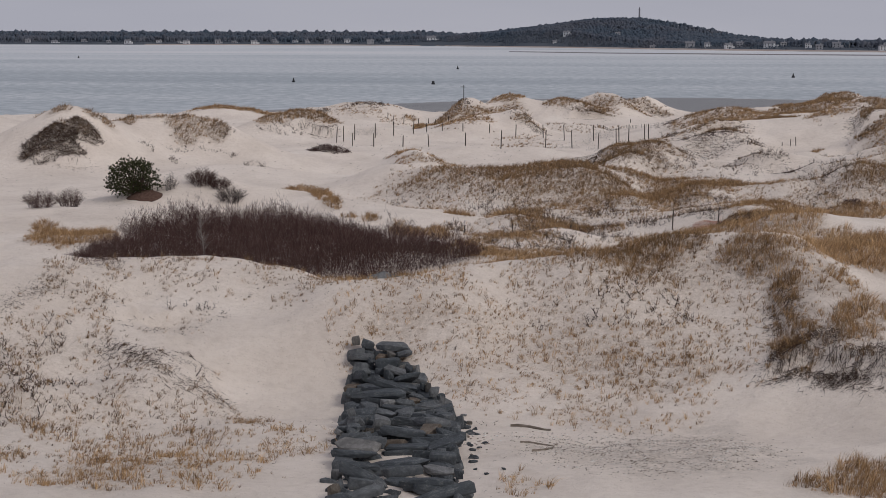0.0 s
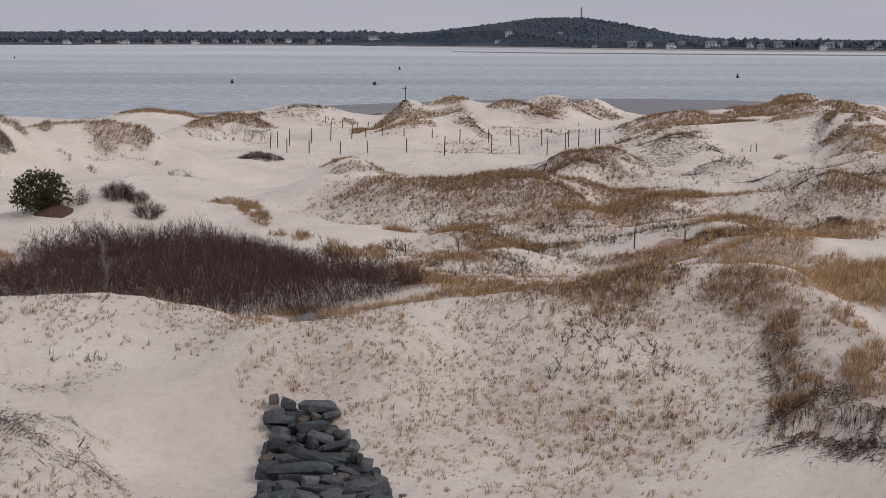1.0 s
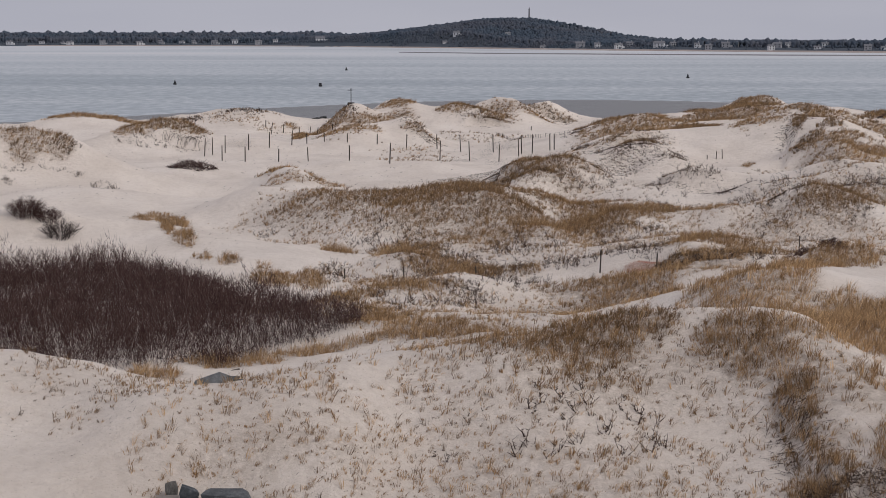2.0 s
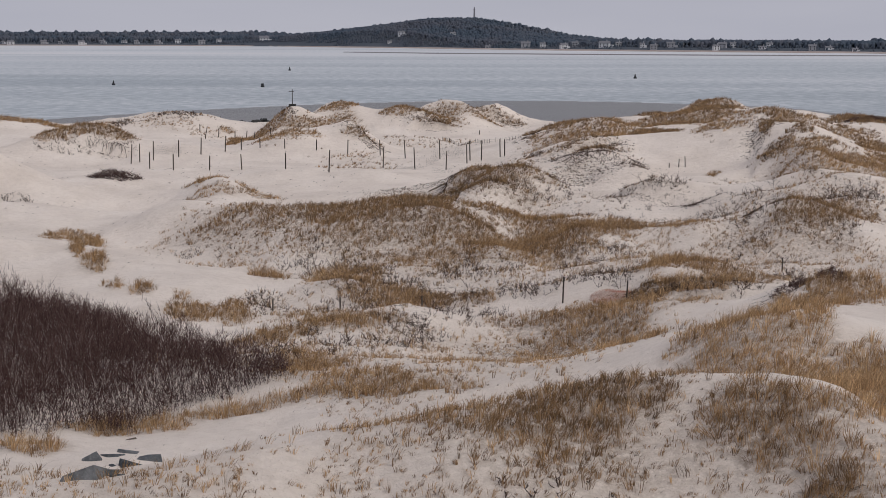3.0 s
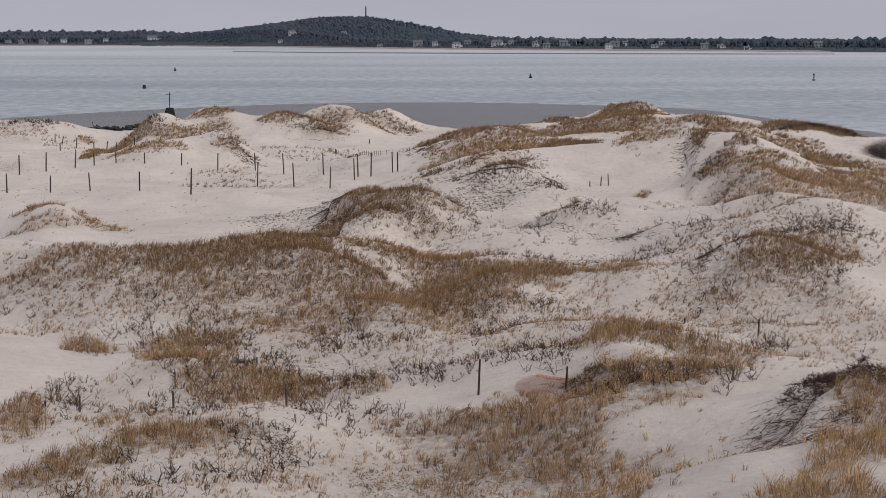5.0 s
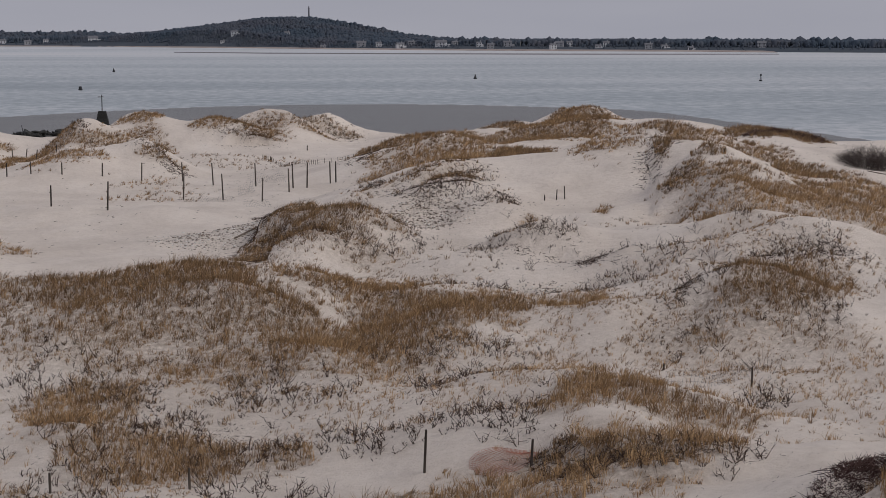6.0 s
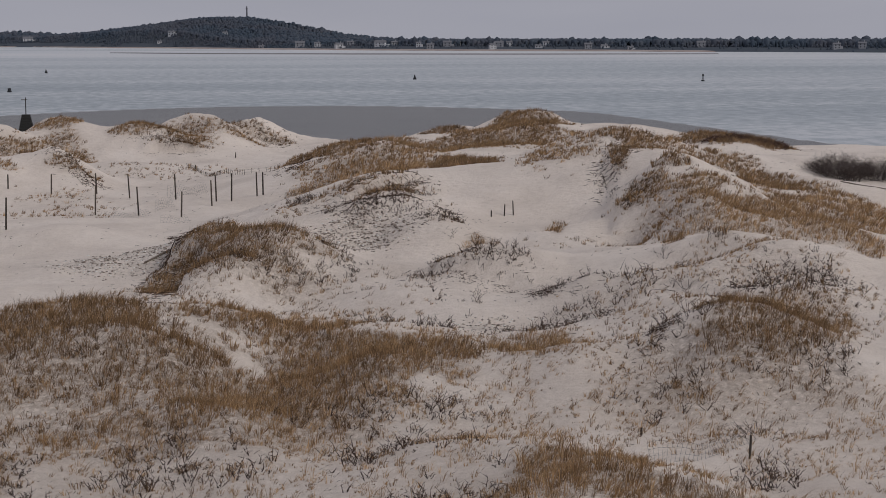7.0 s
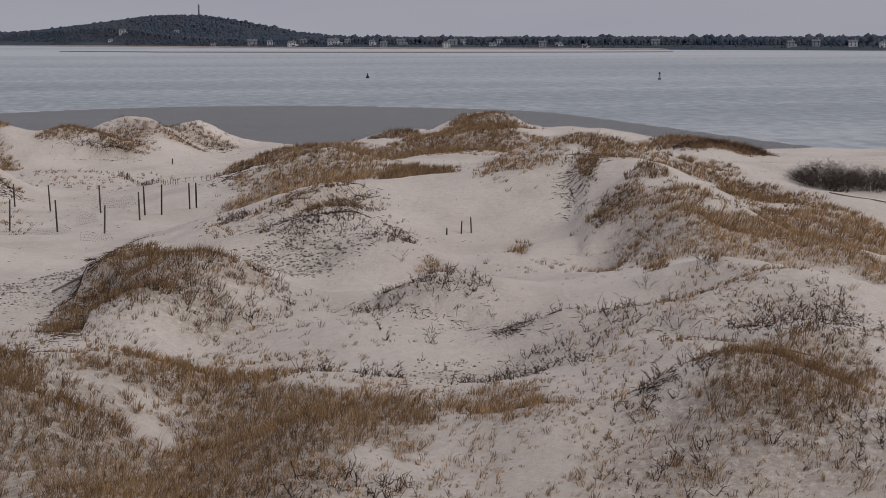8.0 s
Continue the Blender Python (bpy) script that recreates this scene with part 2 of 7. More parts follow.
dune(26.0, 160.9, 2.5, 2.1, 8, 1.25)
dune(32.2, 225.0, 2.1, 2.1, 0, 0.67)
dune(24.1, 152.3, 2.3, 2.1, 1, -1.53)
dune(20.8, 136.0, 2.1, 2.2, 0, -0.68)
dune(1.6, 156.7, 2.1, 2.4, -5, 0.95)
dune(1.9, 151.5, 2.1, 2.8, 12, 1.33)
dune(9.1, 198.2, 2.5, 2.2, 1, 0.40)
dune(-12.6, 48.5, 2.4, 2.3, 0, -0.47)
dune(13.1, 95.0, 2.1, 2.1, 0, 0.49)
dune(22.7, 143.1, 2.5, 2.1, 0, 0.36)
dune(0.0, 237.6, 2.1, 2.1, 1, -1.07)
dune(30.4, 208.4, 2.4, 2.3, 0, -0.16)
dune(4.5, 110.7, 2.6, 2.1, -1, 0.38)
dune(-15.7, 51.5, 2.8, 2.1, -1, -0.88)
dune(-16.9, 55.1, 2.1, 2.1, 1, -1.59)
dune(23.7, 129.6, 2.1, 2.1, 0, 0.83)
dune(-29.9, 194.2, 2.3, 2.1, 0, -1.02)
dune(-31.1, 196.6, 2.4, 2.1, 0, 0.82)
dune(14.6, 139.6, 2.3, 2.1, 1, -0.35)
dune(17.7, 164.8, 2.6, 2.6, 0, 0.61)
dune(17.3, 161.7, 2.4, 2.2, 0, -0.15)
dune(6.3, 53.1, 2.3, 2.2, -1, -0.23)
dune(-0.0, 109.2, 2.2, 2.1, 0, -0.27)
dune(39.1, 189.2, 2.5, 2.3, 0, 0.38)
dune(18.0, 123.1, 2.6, 2.1, 3, 1.25)
dune(27.5, 136.5, 2.8, 2.4, -3, -0.73)
dune(24.0, 166.1, 2.5, 2.4, 0, -0.47)
dune(29.4, 228.7, 2.1, 2.1, 0, 0.49)
dune(37.8, 197.9, 2.2, 2.1, 1, 0.29)
dune(4.5, 159.0, 5.7, 3.6, 19, 0.72)
dune(10.6, 116.4, 6.7, 2.9, -17, 1.23)
dune(-1.4, 138.7, 6.1, 3.2, 127, 0.71)
dune(7.3, 97.2, 7.4, 2.1, 140, 0.79)
dune(10.5, 74.8, 4.1, 2.1, 48, -1.13)
dune(-6.9, 120.7, 4.3, 2.1, 53, 0.71)
dune(20.1, 136.8, 6.2, 2.1, 0, -2.00)
dune(-14.5, 123.9, 10.2, 3.4, 123, -1.51)
dune(3.7, 124.0, 5.6, 2.6, 80, -1.37)
dune(-5.1, 87.9, 6.4, 2.9, 1, 0.50)
dune(-7.7, 106.1, 5.3, 2.2, 98, -0.46)
dune(28.2, 147.8, 9.8, 3.3, 22, 1.41)
dune(9.3, 128.3, 5.9, 3.0, 113, 0.45)
dune(22.9, 122.2, 4.8, 2.3, 84, -1.02)
dune(-18.7, 115.8, 6.8, 2.9, 127, 0.49)
dune(-2.0, 99.9, 2.1, 2.1, 0, 0.66)
dune(8.1, 157.6, 4.9, 2.1, 23, 1.06)
dune(5.6, 105.5, 2.5, 3.1, -1, 0.64)
dune(8.4, 67.5, 4.4, 2.1, 116, -1.83)
dune(11.2, 143.9, 2.5, 2.1, 1, -0.92)
dune(-0.5, 65.3, 4.3, 2.1, 90, 1.10)
dune(1.7, 69.5, 7.1, 2.1, 152, 0.89)
dune(9.9, 138.3, 4.5, 2.4, 129, 0.96)
dune(-16.4, 60.6, 5.3, 2.2, 139, -0.59)
dune(15.3, 120.4, 2.1, 2.1, 0, -1.33)
dune(6.9, 56.1, 5.2, 2.1, 100, -0.40)
dune(8.3, 84.8, 6.5, 3.0, 147, 0.79)
dune(-0.0, 104.5, 7.5, 2.9, 129, -0.43)
dune(2.4, 154.1, 6.9, 2.3, -3, 0.69)
dune(2.8, 141.5, 2.1, 2.1, 0, 1.04)
dune(5.0, 161.8, 4.3, 3.2, 86, 1.06)
dune(10.0, 116.1, 9.5, 2.2, -2, -0.97)
dune(-1.5, 123.7, 2.8, 2.1, -2, 0.77)
dune(24.3, 157.3, 8.9, 3.3, 29, 1.25)
dune(-12.3, 111.6, 6.4, 2.9, 73, 0.31)
dune(-9.4, 54.9, 6.9, 3.0, -9, -0.46)
dune(24.7, 162.0, 2.1, 2.3, 0, -1.01)
dune(2.1, 117.0, 2.1, 2.7, 12, 1.08)
dune(57.5, 198.0, 12.0, 9.0, 0, -1.40)
dune(-24.0, 229.0, 4.2, 6.0, 0, -1.90)


def smooth(a, b, v):
    k = np.clip((v - a) / (b - a), 0.0, 1.0)
    return k * k * (3 - 2 * k)


def lattice(ix, iy, seed):
    h = np.sin(ix * 127.1 + iy * 311.7 + seed * 74.7) * 43758.5453
    return h - np.floor(h)


def value_noise(x, y, seed):
    ix, iy = np.floor(x), np.floor(y)
    fx, fy = x - ix, y - iy
    fx, fy = fx * fx * (3 - 2 * fx), fy * fy * (3 - 2 * fy)
    a, b = lattice(ix, iy, seed), lattice(ix + 1, iy, seed)
    c, d = lattice(ix, iy + 1, seed), lattice(ix + 1, iy + 1, seed)
    return (a + (b - a) * fx) * (1 - fy) + (c + (d - c) * fx) * fy - 0.5


def fbm(x, y, scale, octaves, seed):
    total, gain = np.zeros_like(x), 1.0
    for k in range(octaves):
        total = total + gain * value_noise(x * scale * 2 ** k, y * scale * 2 ** k, seed + 7 * k)
        gain *= 0.5
    return total


def shore_line(x):
    """The y at which the dunes give way to the beach."""
    return 262 + 10 * np.sin(x * 0.03) - 0.0016 * np.maximum(x - 10, 0) ** 2 - 14 * smooth(20, 60, x)


def flat_line(x):
    """The y at which the low-tide sand flat ends in the water."""
    return np.maximum(495 - 0.0100 * (x - 20) ** 2, 368) - 110 * smooth(84, 104, x)


LEDGES = []


def ledge(x0, y0, x1, y1, height):
    """A wind-cut step in the sand from one place to another, higher on the left of that way."""
    LEDGES.append((x0, y0, x1, y1, height))


ledge(-12.2, 55.4, -14.0, 57.4, 0.45)
ledge(-14.5, 59.0, -18.4, 62.0, 0.50)
ledge(-14.9, 61.4, -17.3, 60.0, -0.35)
ledge(5.7, 57.3, 7.3, 57.7, 0.55)
ledge(7.1, 57.4, 9.3, 55.8, 0.60)
ledge(9.2, 55.4, 11.6, 53.6, 0.50)
ledge(6.9, 58.4, 6.6, 63.2, -0.40)
ledge(10.6, 89.7, 14.0, 94.0, -0.80)
ledge(7.0, 103.2, 8.7, 99.8, 0.30)
ledge(8.2, 97.8, 11.4, 97.6, 0.45)
ledge(-1.5, 147.0, 0.0, 153.5, -0.80)
ledge(0.6, 140.8, 1.7, 150.8, -0.70)
ledge(-0.4, 162.5, 2.2, 167.6, -0.70)
ledge(9.0, 162.1, 13.6, 167.7, 0.60)
ledge(22.0, 154.0, 24.9, 169.2, -0.50)
ledge(10.8, 142.8, 14.8, 139.7, 0.50)
ledge(16.2, 135.6, 19.1, 136.7, 0.40)
ledge(19.4, 132.8, 21.5, 129.5, 0.40)
ledge(11.8, 130.6, 13.9, 125.0, 0.30)
ledge(-33.7, 188.2, -28.3, 186.2, 0.90)
ledge(-4.2, 228.5, 0.8, 228.5, 0.90)
ledge(-6.1, 195.1, -9.8, 200.5, 0.80)
ledge(-47.5, 140.0, -42.5, 139.4, 0.60)


def ground_height(x, y, rough=True):
    x, y = np.asarray(x, dtype=float), np.asarray(y, dtype=float)
    z = np.full(np.broadcast(x, y).shape, BASE)
    for bx, by, length, width, turn, height in BUMPS:
        c, s = math.cos(turn), math.sin(turn)
        u = ((x - bx) * c + (y - by) * s) / length
        v = (-(x - bx) * s + (y - by) * c) / width
        z = z + height * np.exp(-(u * u + v * v))
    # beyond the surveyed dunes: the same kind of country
    away = np.maximum(smooth(45, 30, y), np.maximum(smooth(75, 110, x), smooth(-55, -80, x)))
    z = z + away * 3.0 * (fbm(x, y, 0.03, 3, 5) + 0.2)
    if rough:
        for x0, y0, x1, y1, height in LEDGES:
            ln = math.hypot(x1 - x0, y1 - y0)
            tx, ty = (x1 - x0) / ln, (y1 - y0) / ln
            u = (x - x0) * tx + (y - y0) * ty
            d = -(x - x0) * ty + (y - y0) * tx + 0.5 * value_noise(x * 0.7, y * 0.7, 83) * min(1.0, ln / 3)
            d = d if height > 0 else -d
            up = smooth(-0.16, 0.16, d)
            step = 0.6 * up * np.exp(-np.maximum(d, 0) / 1.6) - 0.4 * (1 - up) * np.exp(np.minimum(d, 0) / 1.0)
            z = z + abs(height) * step * smooth(-0.7, 0.5, u) * smooth(ln + 0.7, ln - 0.5, u)
        z = z + 0.22 * fbm(x, y, 0.16, 3, 11) + 0.15 * fbm(x, y, 0.9, 3, 23)
        # wind-cut ledges and furrows, in some places more than in others
        z = z - (0.25 + 0.75 * smooth(-0.15, 0.25, fbm(x, y, 0.06, 2, 67))) * (0.45 * np.abs(fbm(x, y, 0.21, 3, 51)) - 0.09)
    s = shore_line(x)
    beach = 1.6 - 0.018 * (y - s)
    f = flat_line(x)
    beach = np.where(y > f, np.minimum(beach, 0.03 - 0.03 * (y - f)), np.maximum(beach, 0.06 + 0.004 * (f - y)))
    if rough:
        beach = beach + 0.05 * fbm(x, y, 0.05, 2, 31)
    beach = np.maximum(beach, -3)
    k = smooth(s - 16, s + 6, y)
    return z * (1 - k) + beach * k


# ---------------------------------------------------------------- where plants grow
PATCHES = {"dense": [], "sparse": [], "twig": [], "bare": []}


def patch(kind, x, y, width, depth, turn, density, tone):
    PATCHES[kind].append((x, y, width, depth, radians(turn), density, tone))


patch("dense", 0.0, 121.3, 1.5, 2.4, 4, 0.25, 0.45)
patch("dense", 1.9, 121.4, 1.8, 3.4, 2, 0.2, 0.5)
patch("dense", 3.7, 122.8, 2.1, 3.6, -1, 0.25, 0.5)
patch("dense", 6.0, 121.8, 1.1, 2.5, -4, 0.75, 0.5)
patch("dense", 6.5, 119.5, 0.8, 1.3, -4, 0.4, 0.5)
patch("dense", 0.6, 124.0, 1.3, 1.8, 4, 0.6, 0.4)
patch("dense", -0.9, 126.5, 0.7, 2.5, 5, 0.8, 0.4)
patch("dense", 1.4, 129.3, 1.6, 1.0, 2, 0.7, 0.45)
patch("dense", 3.3, 129.3, 1.5, 0.7, 0, 0.8, 0.5)
patch("dense", 4.9, 128.8, 1.6, 0.8, -2, 0.75, 0.5)
patch("dense", 7.3, 124.9, 1.7, 2.0, -5, 0.7, 0.55)
patch("dense", 9.2, 124.4, 1.0, 1.1, -7, 0.85, 0.5)
patch("dense", 6.0, 124.7, 1.2, 2.1, -3, 0.5, 0.5)
patch("dense", 12.4, 125.6, 1.7, 2.3, -11, 0.5, 0.6)
patch("dense", 12.1, 123.3, 0.9, 1.6, -11, 0.5, 0.6)
patch("dense", 18.7, 122.6, 1.3, 2.1, -19, 0.75, 0.35)
patch("dense", 19.9, 121.4, 1.2, 2.3, -21, 0.6, 0.35)
patch("dense", 18.5, 120.1, 1.5, 1.5, -20, 0.45, 0.4)
patch("dense", 20.6, 120.5, 0.8, 2.1, -23, 0.4, 0.4)
patch("dense", 4.1, 146.6, 1.6, 1.1, -1, 0.95, 0.35)
patch("dense", 2.8, 147.7, 2.0, 3.0, 0, 0.9, 0.3)
patch("dense", 4.9, 145.4, 1.5, 0.9, -1, 0.8, 0.35)
patch("dense", 1.2, 149.9, 1.2, 1.1, 2, 0.8, 0.3)
patch("dense", 6.3, 146.6, 1.1, 1.1, -3, 0.6, 0.4)
patch("dense", 3.4, 143.4, 2.5, 1.3, 0, 0.4, 0.35)
patch("dense", 9.3, 182.5, 2.1, 3.0, -3, 0.7, 0.7)
patch("dense", 11.6, 182.2, 2.1, 3.0, -5, 0.85, 0.75)
patch("dense", 14.0, 181.5, 1.7, 2.7, -6, 0.8, 0.7)
patch("dense", 7.9, 182.6, 1.2, 2.2, -3, 0.5, 0.6)
patch("dense", 10.7, 163.8, 2.0, 1.9, -5, 0.35, 0.5)
patch("dense", 9.8, 212.6, 2.0, 3.6, -3, 0.8, 0.4)
patch("dense", 13.1, 210.1, 2.4, 4.1, -4, 0.85, 0.45)
patch("dense", 16.5, 209.9, 2.6, 3.7, -6, 0.8, 0.5)
patch("dense", 27.4, 344.1, 4.3, 9.5, -5, 0.7, 0.5)
patch("dense", 23.6, 234.7, 2.3, 3.2, -7, 0.9, 0.25)
patch("dense", 17.7, 176.9, 1.9, 4.2, -8, 0.8, 0.4)
patch("dense", 17.1, 182.4, 1.4, 3.0, -8, 0.6, 0.4)
patch("dense", 23.0, 204.2, 2.1, 3.5, -9, 0.6, 0.5)
patch("dense", 16.2, 189.0, 1.8, 1.9, -7, 0.6, 0.5)
patch("dense", 30.3, 223.1, 2.6, 4.5, -11, 0.95, 0.45)
patch("dense", 27.9, 205.7, 1.7, 2.8, -11, 0.8, 0.45)
patch("dense", 27.0, 212.2, 1.8, 3.3, -10, 0.6, 0.5)
patch("dense", 23.2, 173.0, 2.2, 4.1, -12, 0.45, 0.55)
patch("dense", 27.9, 201.5, 2.0, 3.2, -11, 0.5, 0.5)
patch("dense", 27.2, 172.4, 1.4, 1.7, -14, 0.9, 0.45)
patch("dense", 25.2, 166.8, 0.6, 2.2, -14, 0.9, 0.35)
patch("dense", 27.6, 169.9, 1.2, 2.1, -15, 0.6, 0.45)
patch("dense", 26.6, 159.9, 1.1, 1.0, -16, 0.85, 0.35)
patch("dense", 24.5, 157.3, 1.2, 1.8, -15, 0.85, 0.4)
patch("dense", 31.4, 173.1, 1.9, 3.0, -17, 0.5, 0.5)
patch("dense", 26.7, 155.5, 1.5, 2.5, -17, 0.6, 0.5)
patch("dense", 24.9, 151.2, 2.1, 2.5, -17, 0.55, 0.55)
patch("dense", 24.9, 147.3, 2.0, 1.1, -18, 0.9, 0.65)
patch("dense", 34.4, 167.4, 1.7, 3.8, -19, 0.7, 0.5)
patch("dense", 28.7, 151.7, 1.4, 3.1, -19, 0.8, 0.55)
patch("dense", 33.7, 158.1, 2.1, 4.6, -21, 0.7, 0.55)
patch("dense", 31.1, 147.4, 1.6, 1.4, -22, 0.9, 0.75)
patch("dense", 37.3, 158.4, 1.6, 3.4, -23, 0.85, 0.7)
patch("dense", 32.1, 146.1, 0.9, 1.4, -23, 0.9, 0.75)
patch("dense", 36.3, 164.8, 2.0, 2.5, -21, 0.5, 0.5)
patch("dense", 40.1, 192.9, 3.0, 3.3, -18, 0.8, 0.4)
patch("dense", 37.7, 194.5, 1.9, 2.4, -17, 0.7, 0.45)
patch("dense", 42.7, 193.4, 1.9, 1.9, -19, 0.8, 0.25)
patch("dense", 34.7, 175.0, 1.6, 2.7, -18, 0.35, 0.4)
patch("dense", 19.5, 156.9, 0.5, 2.5, -12, 0.9, 0.6)
patch("dense", 15.0, 152.1, 0.7, 1.5, -9, 0.6, 0.5)
patch("dense", 22.0, 142.9, 0.3, 2.5, -16, 0.8, 0.4)
patch("dense", 22.9, 138.5, 0.3, 0.4, -18, 0.9, 0.4)
patch("dense", -5.4, 233.2, 2.3, 1.9, 3, 0.7, 0.5)
patch("dense", -1.6, 235.1, 3.1, 3.6, 2, 0.7, 0.4)
patch("dense", 2.4, 237.0, 3.6, 1.1, 0, 0.65, 0.5)
patch("dense", 6.5, 240.6, 2.6, 0.7, -1, 0.85, 0.3)
patch("dense", -1.0, 230.0, 2.5, 1.5, 2, 0.5, 0.2)
patch("dense", 17.5, 354.0, 3.6, 7.9, -3, 0.6, 0.5)
patch("sparse", 4.4, 141.8, 3.7, 2.4, -1, 0.55, 0.4)
patch("sparse", 1.4, 140.1, 1.6, 1.6, 2, 0.6, 0.4)
patch("sparse", 3.4, 134.8, 4.8, 4.1, 0, 0.6, 0.4)
patch("sparse", 7.1, 136.1, 2.8, 2.0, -4, 0.5, 0.45)
patch("sparse", 8.8, 142.2, 1.2, 2.7, -5, 0.2, 0.3)
patch("sparse", 12.8, 142.1, 2.3, 0.8, -9, 0.5, 0.35)
patch("sparse", 17.2, 148.2, 2.8, 4.2, -11, 0.2, 0.4)
patch("sparse", 21.6, 135.5, 2.9, 3.0, -18, 0.6, 0.45)
patch("sparse", 23.5, 132.5, 2.3, 2.0, -21, 0.6, 0.4)
patch("sparse", 20.4, 134.7, 1.4, 2.3, -17, 0.35, 0.4)
patch("sparse", 11.3, 122.1, 2.7, 3.9, -10, 0.65, 0.55)
patch("sparse", 13.0, 119.9, 1.7, 2.3, -13, 0.5, 0.5)
patch("sparse", 8.8, 119.9, 1.6, 2.0, -8, 0.5, 0.5)
patch("sparse", 14.7, 121.0, 1.2, 2.4, -15, 0.55, 0.4)
patch("sparse", 16.3, 118.8, 1.7, 2.0, -18, 0.7, 0.35)
patch("sparse", 18.7, 117.5, 1.6, 1.5, -22, 0.7, 0.4)
patch("sparse", 17.1, 116.9, 2.5, 0.7, -20, 0.7, 0.45)
patch("sparse", 12.7, 121.6, 1.7, 1.0, -12, 0.4, 0.5)
patch("sparse", 9.0, 128.2, 2.4, 2.0, -7, 0.5, 0.5)
patch("sparse", 9.7, 161.4, 2.5, 3.1, -4, 0.55, 0.4)
patch("sparse", 7.6, 163.0, 1.6, 2.5, -3, 0.4, 0.35)
patch("sparse", 12.6, 166.1, 1.4, 2.5, -6, 0.4, 0.3)
patch("sparse", 27.9, 155.0, 1.5, 2.6, -18, 0.5, 0.4)
patch("sparse", 24.2, 153.4, 1.2, 1.3, -16, 0.5, 0.5)
patch("sparse", 13.6, 157.6, 1.0, 2.3, -7, 0.5, 0.25)
patch("sparse", -0.5, 211.8, 6.5, 4.7, 2, 0.2, 0.4)
patch("sparse", 23.0, 169.3, 2.3, 3.7, -12, 0.3, 0.4)
patch("twig", 4.4, 142.9, 3.1, 1.5, -1, 0.5, 0)
patch("twig", 7.3, 145.8, 1.3, 2.4, -3, 0.4, 0)
patch("twig", 12.8, 142.2, 2.3, 0.8, -9, 0.8, 0)
patch("twig", 14.4, 141.6, 1.2, 0.9, -10, 0.8, 0)
patch("twig", 20.7, 133.7, 2.6, 3.6, -18, 0.8, 0)
patch("twig", 18.4, 134.7, 1.1, 2.0, -15, 0.7, 0)
patch("twig", 24.0, 131.1, 1.7, 2.6, -22, 0.8, 0)
patch("twig", 15.2, 138.2, 0.8, 1.7, -11, 0.9, 0)
patch("twig", 17.0, 137.0, 1.1, 1.4, -13, 0.6, 0)
patch("twig", 22.2, 131.3, 1.6, 1.8, -20, 0.7, 0)
patch("twig", 16.7, 122.4, 1.0, 1.7, -17, 0.7, 0)
patch("twig", 15.2, 120.1, 1.1, 1.5, -16, 0.6, 0)
patch("twig", 17.0, 118.9, 2.3, 1.8, -19, 0.4, 0)
patch("twig", 19.1, 117.4, 1.5, 1.4, -22, 0.5, 0)
patch("twig", 13.8, 132.7, 2.7, 1.8, -11, 0.6, 0)
patch("twig", 9.7, 132.3, 2.1, 2.0, -7, 0.5, 0)
patch("twig", 12.1, 137.2, 1.5, 0.8, -9, 0.4, 0)
patch("twig", 16.3, 133.1, 0.9, 0.5, -13, 0.4, 0)
patch("twig", 13.6, 157.6, 1.0, 2.3, -7, 0.8, 0)
patch("twig", 11.4, 159.5, 1.8, 2.2, -6, 0.5, 0)
patch("twig", 9.5, 159.2, 1.6, 1.8, -4, 0.7, 0)
patch("twig", 7.1, 163.1, 1.0, 1.7, -3, 0.8, 0)
patch("twig", 12.4, 164.3, 1.1, 2.2, -6, 0.8, 0)
patch("twig", 24.1, 164.7, 0.7, 1.5, -14, 0.5, 0)
patch("twig", 23.7, 158.6, 0.8, 2.3, -14, 0.5, 0)
patch("dense", -12.1, 127.4, 3.0, 2.5, 8, 0.45, 0.45)
patch("dense", -7.9, 125.7, 2.9, 3.4, 5, 0.6, 0.4)
patch("dense", -4.5, 125.7, 2.6, 3.7, 3, 0.75, 0.4)
patch("dense", -1.6, 126.4, 2.4, 3.4, 1, 0.95, 0.4)
patch("dense", -0.3, 122.2, 2.0, 1.2, 0, 0.55, 0.45)
patch("dense", -5.8, 121.1, 3.2, 0.9, 4, 0.3, 0.45)
patch("dense", -2.3, 121.2, 2.3, 0.9, 1, 0.4, 0.45)
patch("dense", 1.4, 126.2, 1.1, 2.2, -1, 0.6, 0.45)
patch("dense", -0.1, 117.3, 2.1, 2.4, 0, 0.35, 0.6)
patch("dense", 3.1, 118.1, 2.1, 3.9, -3, 0.4, 0.6)
patch("dense", 5.9, 125.7, 2.0, 3.6, -5, 0.7, 0.55)
patch("dense", 4.3, 131.5, 2.0, 3.0, -3, 0.7, 0.6)
patch("dense", 8.2, 124.4, 2.3, 2.9, -6, 0.8, 0.6)
patch("dense", 12.5, 126.4, 1.4, 1.7, -9, 0.5, 0.6)
patch("dense", -5.3, 112.9, 1.6, 3.3, 4, 0.5, 0.6)
patch("dense", -3.7, 107.5, 1.8, 3.3, 3, 0.5, 0.6)
patch("dense", -4.3, 104.6, 1.2, 1.9, 4, 0.45, 0.6)
patch("dense", -9.2, 114.0, 0.9, 1.9, 7, 0.6, 0.6)
patch("dense", -0.2, 105.8, 1.4, 1.6, 0, 0.6, 0.5)
patch("dense", -2.0, 105.9, 1.4, 2.6, 1, 0.6, 0.6)
patch("dense", 4.3, 99.2, 1.8, 0.8, -5, 0.75, 0.6)
